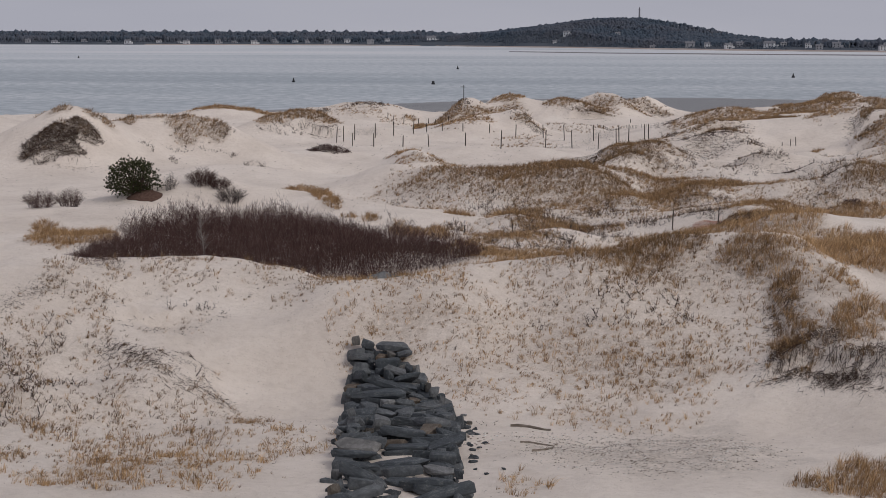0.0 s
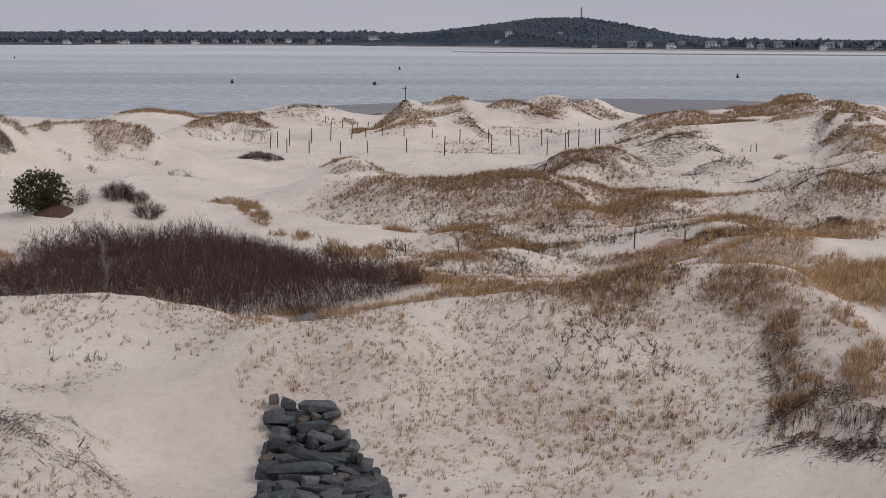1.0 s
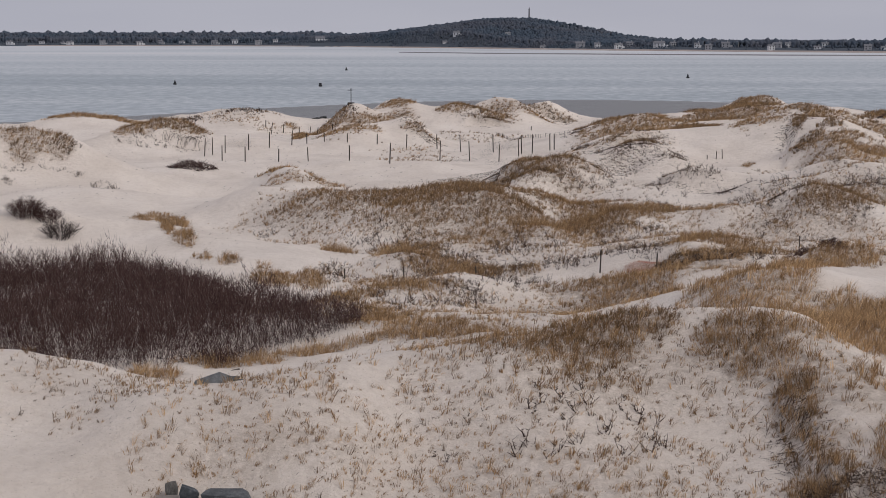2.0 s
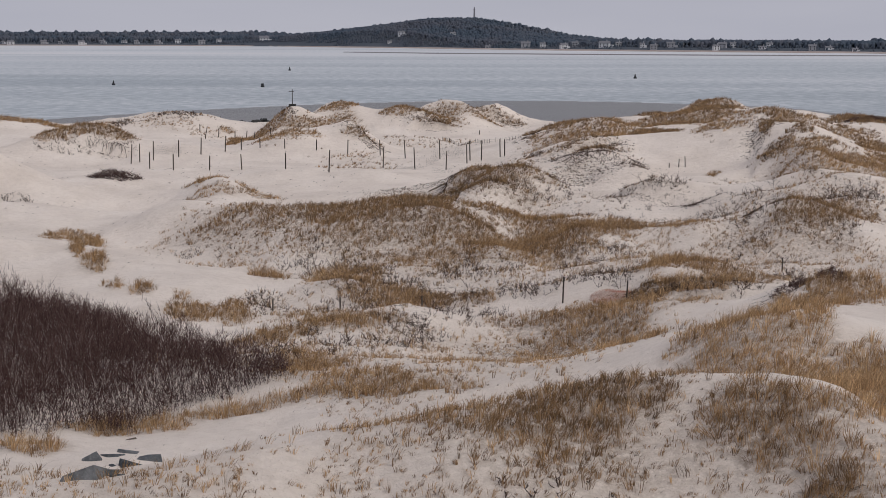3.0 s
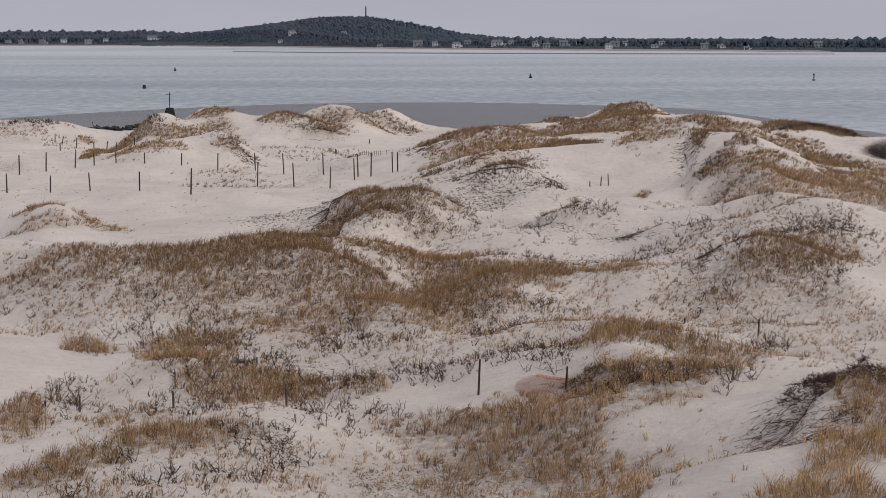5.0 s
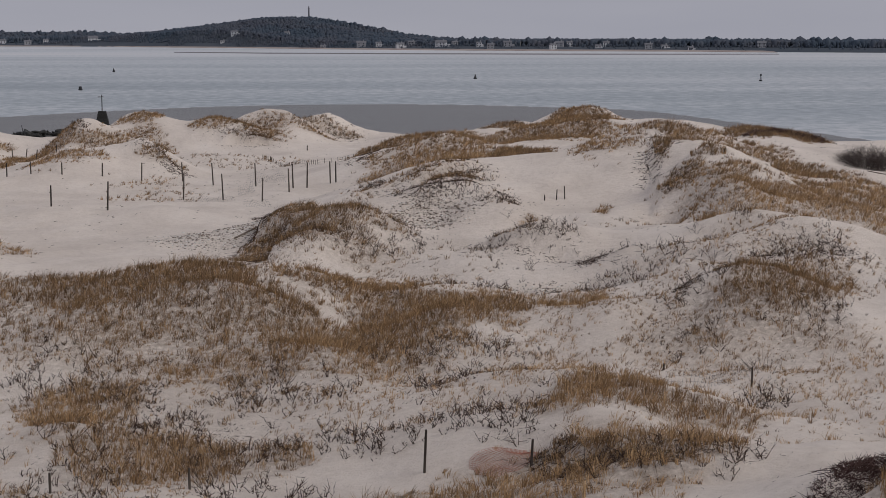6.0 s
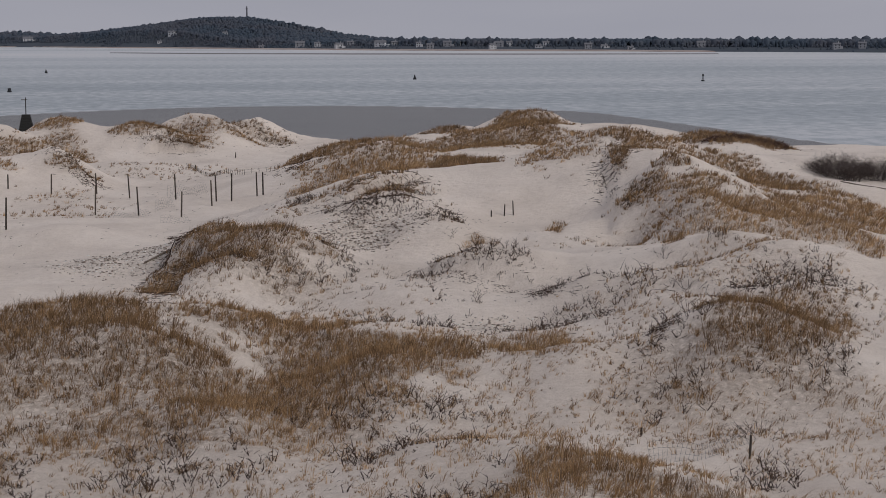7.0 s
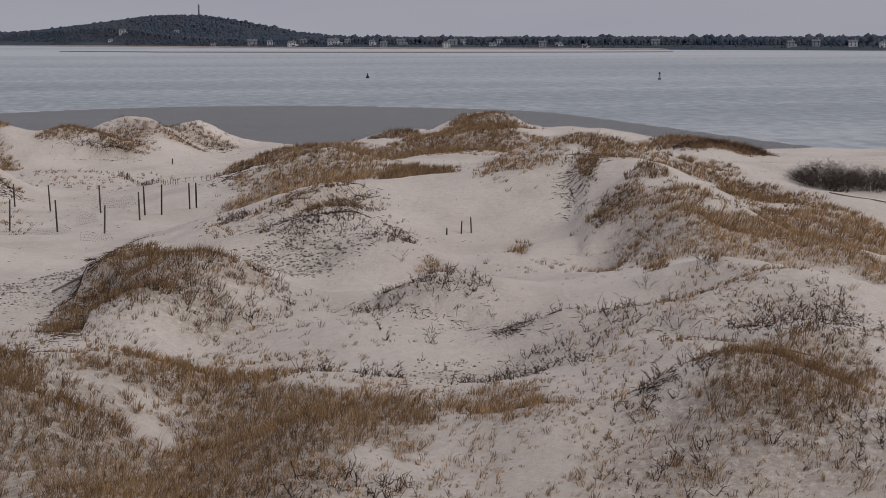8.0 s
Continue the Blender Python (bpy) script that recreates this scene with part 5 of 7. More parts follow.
# broken stems and bits of litter lying all over the sand
bx, by = rng.uniform(-62, 62, 150000), 42 + 220 * rng.uniform(0, 1, 150000) ** 1.3
k = np.abs(bx) < 0.36 * by + 6
bx, by = bx[k], by[k]
near_plants = np.maximum(np.maximum(growth("sparse", bx, by)[0], growth("twig", bx, by)[0]), 0.8 * growth("dense", bx, by)[0])
k = rng.uniform(0, 1, len(bx)) < (0.10 + 0.7 * near_plants) * smooth(0.3, 0.8, fbm(bx, by, 0.4, 3, 29) + 0.5)
bx, by = bx[k], by[k]
a, ln = rng.normal(0.3, 0.8, len(bx)), rng.uniform(0.05, 0.20, len(bx)) * np.clip((by - 40) / 80, 0.7, 1.4)
ex, ey = bx + np.cos(a) * ln, by + np.sin(a) * ln
co, tris = spikes(np.stack([bx, by, ground_height(bx, by) + 0.01], 1), np.stack([ex, ey, ground_height(ex, ey) + rng.uniform(0.01, 0.08, len(bx))], 1), 0.009 * np.clip((by - 60) / 60, 0.7, 1.7))
tagged(new("plant_litter", array_mesh("plant_litter", co, tris, TWIG)), "dark broken stems and plant litter strewn over sand", "plant litter", kind="stuff")


# the bare thicket in the hollow behind the first crest
def thicket_depth(x, y):
    """How far inside the thicket's edge a place lies, in metres."""
    inner = np.full(np.shape(x), -9.0)
    for cx, cy, r in ((-9.2, 83.4, 3.3), (-14.3, 84.8, 6.9), (-13.4, 82.0, 5.3), (-19.5, 86.2, 7.3), (-19.6, 94.8, 6.5), (-17.0, 91.5, 5.6)):
        inner = np.maximum(inner, r - np.hypot(x - cx, y - cy))
    return inner + 1.3 * fbm(x, y, 0.45, 3, 15)


xs, ys = np.meshgrid(np.arange(-30, 0, 0.28), np.arange(72, 106, 0.28))
x = (xs + rng.uniform(0, 0.28, xs.shape)).ravel()
y = (ys + rng.uniform(0, 0.28, ys.shape)).ravel()
o = thicket_depth(x, y)
keep = (o > 0.0) & (rng.uniform(0, 1, len(o)) < 0.9)
x, y, o = x[keep], y[keep], o[keep]
foot = np.stack([x, y, ground_height(x, y) - 0.05], 1)
hh = (0.62 + 1.25 * np.sqrt(smooth(-0.1, 3.2, o))) * rng.uniform(0.60, 1.0, len(o)) * (1.0 + 0.50 * fbm(x, y, 0.55, 2, 19)) * (1.0 + 0.22 * smooth(86, 97, y))
hh = np.where(rng.uniform(0, 1, len(o)) < 0.03, 1.28 * hh, hh)
az, bend = rng.uniform(0, 2 * np.pi, len(o)), rng.uniform(0.05, 0.30, len(o))
mid = foot + np.stack([np.cos(az) * bend * hh, np.sin(az) * bend * hh, hh * 0.60], 1)
az1 = az + rng.normal(0, 1.2, len(o))
tip = mid + np.stack([np.cos(az1) * 0.14 * hh, np.sin(az1) * 0.14 * hh, hh * 0.24], 1)
pieces = [spikes(foot, mid + (mid - foot) * 0.12, 0.009), spikes(mid, tip, 0.006)]
for k in range(24):
    f = rng.uniform(-1.6, 1.0, (len(o), 1))
    root = mid + (tip - mid) * f + rng.normal(0, 0.09, (len(o), 3))
    az2 = rng.uniform(0, 2 * np.pi, len(o))
    ln = rng.uniform(0.12, 0.34, len(o)) * np.sqrt(hh)
    out = rng.uniform(0.1, 0.7, len(o)) * ln
    end = root + np.stack([np.cos(az2) * out, np.sin(az2) * out, ln * rng.uniform(0.3, 1.0, len(o))], 1)
    pieces.append(spikes(root, end, 0.0090))
rim = o < 1.4
for k in range(8):
    root = foot[rim] + rng.normal(0, 0.16, (rim.sum(), 3)) * [1, 1, 0] + np.stack([0 * x[rim], 0 * x[rim], rng.uniform(0.02, 0.5, rim.sum())], 1)
    pieces.append(spikes(root, root + rng.normal(0, 0.16, root.shape) + [0, 0, 0.12], 0.008))
co, tris = gather(*pieces)
tagged(new("bare_thicket", array_mesh("bare_thicket", co, tris, THICKET)), "dense dark red-brown leafless thicket filling a dune hollow", "thicket", kind="stuff")


def sapling(x, y, height):
    """A young pale-barked tree standing among darker stems: one stem, forks and bare side shoots."""
    z = float(ground_height(x, y)) - 0.05
    rise = np.linspace(0, 1, 9)
    stem = np.stack([0.10 * np.sin(4 * rise), 0.06 * np.cos(5 * rise), rise * height], 1)
    body = [spikes(stem[:-1], stem[1:] + (stem[1:] - stem[:-1]) * 0.6, 0.030 * (1.05 - rise[:-1]))]
    shoots = []
    for k in range(46):
        f = rng.uniform(0.22, 0.97)
        root = np.array([[np.interp(f, rise, stem[:, j]) for j in range(3)]])
        a, ln = rng.uniform(0, 2 * np.pi), height * (0.10 + 0.26 * (1 - f)) * rng.uniform(0.6, 1.1)
        end = root + [[math.cos(a) * ln * 0.6, math.sin(a) * ln * 0.6, ln * 0.8]]
        shoots.append(spikes(root, end, 0.012))
        for j in range(3):
            at = root + (end - root) * rng.uniform(0.3, 0.9)
            shoots.append(spikes(at, at + rng.normal(0, 0.10, (1, 3)) + [[0, 0, 0.14]], 0.008))
    tree = tagged(new("sapling"), "slender pale-barked leafless sapling inside the dark thicket", "sapling")
    tree.location = (x, y, z)
    for name, pieces in (("trunk", body), ("twigs", shoots)):
        co, tris = gather(*pieces)
        ob = new(name, array_mesh(name, co, tris, PALE_BARK))
        ob.parent = tree


def build_pale_bark(nt, bsdf):
    col = ramp(nt, noise_node(nt, 9, 5), (0.35, (0.12, 0.10, 0.09)), (0.6, (0.34, 0.30, 0.27)))
    nt.links.new(col, bsdf.inputs["Base Color"])


PALE_BARK = material("pale_bark", build_pale_bark, 0.9, 0.1)
sapling(-19.1, 81.5, 2.9)


# ---------------------------------------------------------------- stone jetty
def build_stone(nt, bsdf):
    info = nt.nodes.new("ShaderNodeObjectInfo")
    col = ramp(nt, info.outputs["Random"], (0.0, (0.060, 0.069, 0.079)), (0.5, (0.098, 0.111, 0.123)), (0.86, (0.150, 0.160, 0.170)), (0.92, (0.27, 0.27, 0.27)), (0.96, (0.155, 0.140, 0.122)), (1.0, (0.17, 0.125, 0.090)))
    grain = ramp(nt, noise_node(nt, 2.6, 9, rough=0.75), (0.3, (0.45, 0.45, 0.45)), (0.7, (1.5, 1.5, 1.5)))
    col = blend(nt, 1.0, col, grain, "MULTIPLY")
    lichen = ramp(nt, noise_node(nt, 5.0, 7, rough=0.8), (0.55, (0, 0, 0)), (0.68, (0.55, 0.55, 0.55)))
    col = blend(nt, lichen, col, (0.33, 0.33, 0.32))
    nt.links.new(col, bsdf.inputs["Base Color"])
    bump(nt, bsdf, noise_node(nt, 4.0, 10, rough=0.78), 1.0, 0.14)


STONE = material("dark_jetty_stone", build_stone, 0.75, 0.35)


def stone_mesh(r, name):
    """A split quarry slab of about 1 x 0.7 x 0.4 m: uneven bed faces, broken ends and knocked-off corners."""
    bm = bmesh.new()
    n = r.randint(5, 8)
    low, high = r.uniform(-0.22, -0.16), r.uniform(0.12, 0.22)
    slope_x, slope_y = r.uniform(-0.20, 0.20), r.uniform(-0.22, 0.22)
    for k in range(n):
        a = 2 * math.pi * (k + r.uniform(-0.38, 0.38)) / n
        c, s = math.cos(a), math.sin(a)
        reach = 1.0 / max(abs(c), abs(s)) * r.uniform(0.66, 1.0)
        x, y = 0.54 * reach * c, 0.36 * reach * s
        cut = r.uniform(0.70, 1.0)
        under = r.uniform(0.72, 1.0)
        bm.verts.new((x * under, y * under, low + r.uniform(-0.05, 0.05)))
        bm.verts.new((x, y, r.uniform(-0.10, 0.09)))
        bm.verts.new((x * cut, y * cut, high + slope_x * x + slope_y * y + (r.uniform(-0.18, -0.05) if r.random() < 0.30 else r.uniform(-0.02, 0.02))))
    bmesh.ops.convex_hull(bm, input=bm.verts)
    bmesh.ops.delete(bm, geom=[v for v in bm.verts if not v.link_faces], context="VERTS")
    bmesh.ops.bevel(bm, geom=bm.edges[:], offset=0.006, segments=1, affect="EDGES")
    me = bpy.data.meshes.new(name)
    bm.to_mesh(me)
    bm.free()
    me.materials.append(STONE)
    return me


stone_rng = random.Random(21)
STONES = [stone_mesh(stone_rng, "stone") for _ in range(36)]
jetty = tagged(new("stone_jetty"), "low jetty of dark angular quarry stones half buried in sand", "jetty")
jetty.location = (-6.8, 52.0, 5.8)


def jetty_stone(x, y, z, size, turn, tilt, roll, data):
    ob = new("stone", data)
    ob.parent = jetty
    ob.matrix_parent_inverse = Matrix.Translation(jetty.location).inverted()
    ob.matrix_basis = pose(x, y, z, tilt, roll, turn) @ Matrix.Diagonal((size[0], size[1], size[2], 1))
    return ob


along = 0.0
while along < 19.0:
    # courses from the landward foot at y = 41 up to the narrower tip
    yy = 41.0 + along
    west = -6.72 - 0.118 * (yy - 42.5)
    east = -3.22 - 0.122 * (yy - 42.8) - 0.30 * max(0.0, yy - 55.2)
    wander = stone_rng.uniform(-0.12, 0.22)
    across = west + wander
    east += stone_rng.uniform(-0.25, 0.12)
    # the lower courses are gappy, with drifted sand between the stones
    gappy = along < 11.5
    while across < east - 0.15:
        sx = stone_rng.choice((0.28, 0.36, 0.5, 0.6, 0.8, 1.0, 1.3, 1.6, 2.0)) * stone_rng.uniform(0.85, 1.15)
        sx = min(sx, (east - across) / 0.85)
        mid_x = across + 0.46 * sx
        edge = across < west + 0.3 or across + 0.9 * sx > east - 0.25
        bed = float(ground_height(mid_x, yy, False))
        if gappy and not edge and stone_rng.random() < 0.42:
            across += sx * 0.6
            continue
        sunk = 0.0 if not gappy or edge else stone_rng.choice((0.0, 0.08, 0.16, 0.26))
        lift = 0.30 * min(1.0, along / 9.0) - sunk
        jetty_stone(mid_x, yy + stone_rng.uniform(-0.2, 0.2), bed + 0.03 + lift + stone_rng.uniform(-0.06, 0.16),
                    (sx, stone_rng.uniform(0.55, 1.5) if sx > 0.5 else stone_rng.uniform(0.4, 0.8), stone_rng.uniform(0.45, 1.0)),
                    stone_rng.gauss(0, 17), stone_rng.gauss(-3, 12), stone_rng.gauss(0, 9), stone_rng.choice(STONES))
        if edge or not gappy:
            jetty_stone(mid_x + stone_rng.uniform(-0.1, 0.1), yy + stone_rng.uniform(-0.2, 0.2), bed - 0.16 + 0.5 * max(lift, 0.0),
                        (max(sx, 0.7), 1.0, 1.3), stone_rng.gauss(0, 16), stone_rng.uniform(-6, 6), 0, stone_rng.choice(STONES))
        across += sx * stone_rng.uniform(0.84, 1.0)
    along += stone_rng.uniform(0.44, 0.62)
# small broken pieces fallen off along the eastern side
for k in range(26):
    sy = stone_rng.uniform(44.5, 55.0)
    sx = -2.95 - 0.122 * (sy - 42.8) + abs(stone_rng.gauss(0, 0.35))
    size = stone_rng.uniform(0.12, 0.34)
    jetty_stone(sx, sy, float(ground_height(sx, sy)) + 0.02, (size, size * 1.2, size * 0.9), stone_rng.uniform(0, 180), stone_rng.uniform(-25, 25), 0, stone_rng.choice(STONES))


# a few more stones of the same kind beyond the crest
for sx, sy, k in ((-8.3, 64.81, 1.15), (-7.96, 65.15, 0.85), (-9.99, 73.71, 0.7), (-9.56, 74.15, 0.8), (-9.23, 74.77, 1.0), (-8.71, 72.89, 1.0), (-8.53, 73.54, 1.1), (-9.14, 72.69, 0.5), (-7.54, 64.78, 0.5), (-7.8, 64.4, 0.4), (-9.48, 76.63, 0.6)):
    jetty_stone(sx, sy, float(ground_height(sx, sy)) - 0.10, (0.85 * k, k, 1.0 * k), stone_rng.uniform(-40, 40), stone_rng.uniform(-24, 10), stone_rng.uniform(-22, 22), stone_rng.choice(STONES))


# ---------------------------------------------------------------- posts
def build_post(nt, bsdf):
    info = nt.nodes.new("ShaderNodeObjectInfo")
    col = ramp(nt, info.outputs["Random"], (0.0, (0.045, 0.038, 0.034)), (1.0, (0.12, 0.10, 0.085)))
    grain = ramp(nt, noise_node(nt, 14.0, 4, (1, 1, 0.1)), (0.3, (0.6, 0.6, 0.6)), (0.7, (1.3, 1.3, 1.3)))
    nt.links.new(blend(nt, 1.0, col, grain, "MULTIPLY"), bsdf.inputs["Base Color"])
    bump(nt, bsdf, noise_node(nt, 14.0, 4, (1, 1, 0.1)), 0.5, 0.01)


POST = material("weathered_post_wood", build_post, 0.9, 0.1)


def rod_mesh(name, radius, length, sides, mat, top=0.85):
    bm = bmesh.new()
    rings = []
    for z, r in ((-0.4, radius), (length * 0.55, radius * 0.97), (length - radius * 0.4, radius * top), (length, radius * top * 0.7)):
        rings.append([bm.verts.new((r * math.cos(6.2832 * k / sides), r * math.sin(6.2832 * k / sides), z)) for k in range(sides)])
    for a, b in zip(rings, rings[1:]):
        for k in range(sides):
            bm.faces.new((a[k], a[(k + 1) % sides], b[(k + 1) % sides], b[k]))
    bm.faces.new(rings[-1])
    bm.faces.new(rings[0][::-1])
    me = bpy.data.meshes.new(name)
    bm.to_mesh(me)
    bm.free()
    me.materials.append(mat)
    return me


def fence_post(x, y, height, lean):
    z = float(ground_height(x, y))
    ob = tagged(new("fence_post", rod_mesh("fence_post", 0.052, height, 8, POST)), "weathered dark wooden fence post " + ("leaning in" if abs(lean) > 2 else "standing in") + " pale sand",
                "fence post", "posts of the broken sand fence")
    ob.matrix_world = pose(x, y, z, random.uniform(-3, 3), lean, random.uniform(0, 90))


def stake(x, y, height):
    z = float(ground_height(x, y))
    ob = tagged(new("stake", rod_mesh("stake", 0.035, height, 6, POST)), "thin dark metal stake standing in the sand", "stake", "stakes among the dunes")
    ob.matrix_world = pose(x, y, z, random.uniform(-3, 3), random.uniform(-3, 3), 0)


fence_post(-28.0, 182.9, 1.72, 3)
fence_post(-27.3, 183.3, 1.63, 0)
fence_post(-25.8, 179.5, 1.43, 0)
fence_post(-26.2, 184.0, 1.73, 0)
fence_post(-22.2, 169.3, 1.33, 0)
fence_post(-19.4, 170.2, 1.17, 0)
fence_post(-17.2, 174.0, 1.33, -4)
fence_post(-12.9, 166.6, 1.29, 0)
fence_post(-9.4, 165.6, 1.77, -4)
fence_post(-5.6, 181.1, 1.86, 0)
fence_post(-2.8, 179.5, 1.87, -3)
fence_post(-0.1, 177.9, 1.61, 0)
fence_post(-24.1, 185.1, 1.55, 0)
fence_post(-22.3, 186.6, 1.51, 3)
fence_post(-20.4, 189.1, 1.48, 3)
fence_post(-19.0, 189.9, 1.00, 0)
fence_post(-17.3, 190.3, 0.91, 0)
fence_post(-15.0, 190.1, 0.90, 0)
fence_post(-12.1, 190.8, 1.00, 0)
fence_post(-9.2, 190.9, 1.39, 0)
fence_post(-6.2, 192.2, 1.45, 0)
fence_post(-3.8, 189.5, 1.70, -4)
fence_post(-0.6, 186.5, 1.72, -3)
fence_post(1.8, 183.4, 1.70, 0)
fence_post(2.1, 184.5, 1.75, 0)
fence_post(3.1, 184.2, 1.85, 0)
fence_post(4.8, 184.6, 1.60, 0)
fence_post(5.2, 184.6, 1.55, -6)
fence_post(-23.3, 222.2, 1.16, 2)
fence_post(-22.1, 222.3, 1.16, 8)
fence_post(-21.4, 224.0, 1.04, 9)
fence_post(-19.7, 225.5, 0.73, 0)
fence_post(-28.1, 228.8, 0.83, 1)
fence_post(-27.4, 229.0, 0.77, 10)
fence_post(-26.0, 229.1, 1.09, 3)
fence_post(-42.9, 369.2, 1.31, -10)
fence_post(-26.6, 222.2, 0.55, 0)
fence_post(0.5, 214.8, 0.34, 0)
fence_post(4.0, 226.1, 0.49, 0)
stake(4.4, 102.8, 1.14)
stake(7.0, 101.6, 0.70)
stake(-5.1, 102.8, 0.54)
stake(-1.6, 102.7, 0.56)
stake(-8.0, 102.9, 0.52)
stake(15.6, 111.9, 0.62)
stake(13.5, 115.1, 0.23)
stake(16.8, 161.2, 0.35)
stake(17.6, 161.7, 0.64)
stake(18.1, 161.7, 0.79)


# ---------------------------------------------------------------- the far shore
def build_hazed_land(nt, bsdf):
    # blue-grey distance haze is mixed into the land colour
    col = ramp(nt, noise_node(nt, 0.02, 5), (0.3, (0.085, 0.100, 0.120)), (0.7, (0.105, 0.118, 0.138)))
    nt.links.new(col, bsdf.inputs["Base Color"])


def build_hazed_trees(nt, bsdf):
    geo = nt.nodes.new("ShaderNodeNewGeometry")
    # both tree tones are lifted and blued, so the haze sits in the colour
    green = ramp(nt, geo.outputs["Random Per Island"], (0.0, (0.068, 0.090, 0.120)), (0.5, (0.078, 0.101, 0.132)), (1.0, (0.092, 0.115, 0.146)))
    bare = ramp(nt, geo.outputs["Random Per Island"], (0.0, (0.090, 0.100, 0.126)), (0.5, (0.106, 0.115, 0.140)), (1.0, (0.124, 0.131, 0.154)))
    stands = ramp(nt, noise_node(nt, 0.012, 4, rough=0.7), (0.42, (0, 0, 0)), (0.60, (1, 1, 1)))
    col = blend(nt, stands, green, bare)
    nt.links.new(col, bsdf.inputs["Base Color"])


def build_far_sand(nt, bsdf):
    col = ramp(nt, noise_node(nt, 0.03, 5, (0.3, 2, 1)), (0.3, (0.30, 0.25, 0.23)), (0.7, (0.50, 0.43, 0.40)))
    nt.links.new(col, bsdf.inputs["Base Color"])


def build_far_flat(nt, bsdf):
    col = ramp(nt, noise_node(nt, 0.02, 5, (0.3, 2, 1)), (0.3, (0.16, 0.145, 0.15)), (0.7, (0.24, 0.22, 0.225)))
    nt.links.new(col, bsdf.inputs["Base Color"])


def plain(color, rough=0.8):
    def build(nt, bsdf):
        col = ramp(nt, noise_node(nt, 3.0, 4), (0.3, tuple(c * 0.85 for c in color)), (0.7, tuple(min(1, c * 1.1) for c in color)))
        nt.links.new(col, bsdf.inputs["Base Color"])
    return build


HAZED_LAND = material("hazed_wooded_land", build_hazed_land, 1.0, 0.0)
HAZED_TREES = material("hazed_far_trees", build_hazed_trees, 1.0, 0.0)
FAR_SAND = material("far_beach_sand", build_far_sand, 1.0, 0.0)
FAR_FLAT = material("far_tidal_flat", build_far_flat, 0.7, 0.2)
WALL_WHITE = material("pale_house_paint", plain((0.66, 0.67, 0.70)), 0.8, 0.1)
WALL_GREY = material("grey_shingle_walls", plain((0.36, 0.37, 0.40)), 0.8, 0.1)
ROOF = material("dark_roof_shingles", plain((0.20, 0.205, 0.225)), 0.9, 0.1)
PANE = material("dark_window_panes", plain((0.05, 0.055, 0.065)), 0.3, 0.4)
TOWER = material("tower_stone", plain((0.24, 0.24, 0.27)), 0.9, 0.1)


def shore_y(x):
    """The y of the far waterline."""
    return np.interp(x, (-1500, -660, -390, -235, -120, -45, 30, 150, 290, 390, 450, 610, 900, 1500), (2650, 2625, 2585, 2515, 2335, 2260, 2110, 1930, 1790, 1725, 1640, 1475, 1300, 1100))


def far_height(x, y):
    """Ground height of the far land: a low wooded shore and one long hill."""
    d = y - shore_y(x)
    z = -4 + 8.0 * smooth(-25, 60, d) + 8.0 * smooth(50, 260, d) * smooth(250, 60, x)
    u, v = (x - 40) / 150.0, (y - 2430) / 170.0
    z = z + 24 * np.exp(-(u * u) * np.where(x < 40, 0.62, 1.35) - v * v) * smooth(-5, 75, d)
    u, v = (x + 190) / 130.0, (y - 2560) / 120.0
    return z + 4 * np.exp(-u * u - v * v)


fx = steps((-1500, -950, 50), (-950, 850, 14), (850, 1501, 50))
fy = steps((1000, 1400, 40), (1400, 2800, 16), (2800, 3401, 60))
FXX, FYY = np.meshgrid(fx, fy)
FZZ = far_height(FXX, FYY)
nfx, nfy = len(fx), len(fy)
ii = (np.arange(nfy - 1)[:, None] * nfx + np.arange(nfx - 1)[None]).ravel()
tagged(new("far_shore", array_mesh("far_shore", np.stack([FXX.ravel(), FYY.ravel(), FZZ.ravel()], 1), np.stack([ii, ii + 1, ii + 1 + nfx, ii + nfx], 1), HAZED_LAND, True)),
       "low wooded shore across the inlet, haze in its colour", "shore", kind="structure")


def strip(name, mat, pts, label, z):
    """A long low bank; pts: (x, near y, far y). It rises a little to its middle."""
    verts, faces = [], []
    for x, a, b in pts:
        verts += [(x, a, -0.3), (x, a + 0.25 * (b - a), z), (x, b - 0.2 * (b - a), z * 1.2), (x, b, -0.3)]
    for k in range(len(pts) - 1):
        for j in range(3):
            faces.append((4 * k + j, 4 * k + 4 + j, 4 * k + 5 + j, 4 * k + 1 + j))
    return tagged(mesh_object(name, verts, faces, mat), label, "beach", kind="structure")


strip("far_beach", FAR_SAND, [(x, float(shore_y(x)) - 26 * float(smooth(-260, -60, x)) - 6, float(shore_y(x)) + 34) for x in range(-700, 480, 20)], "narrow pale beach along the far shore", 1.1)
strip("far_sandbar", FAR_FLAT, [(x, yy - 22 * k, yy + 26 * k) for x, yy, k in ((-90, 1720, 0.1), (-67, 1700, 0.8), (0, 1625, 1.0), (60, 1590, 1.1), (120, 1556, 1.2), (180, 1530, 1.1), (245, 1502, 1.1), (330, 1480, 0.8), (380, 1470, 0.5), (420, 1465, 0.1))],
      "grey tidal sandbar lying low in the inlet", 0.45)

# trees: small uneven crowns on short trunks, countless
tree_n = 11500
tx = rng.uniform(-1150, 1150, tree_n * 2)
td = np.concatenate([rng.uniform(6, 120, tree_n), rng.uniform(60, 480, tree_n)])
extra = 10500
tx = np.concatenate([tx, rng.uniform(-330, 190, extra)])
td = np.concatenate([td, rng.uniform(8, 300, extra)])
ty = shore_y(tx) + td
open_ground = fbm(tx, ty, 0.012, 2, 71) < -0.02
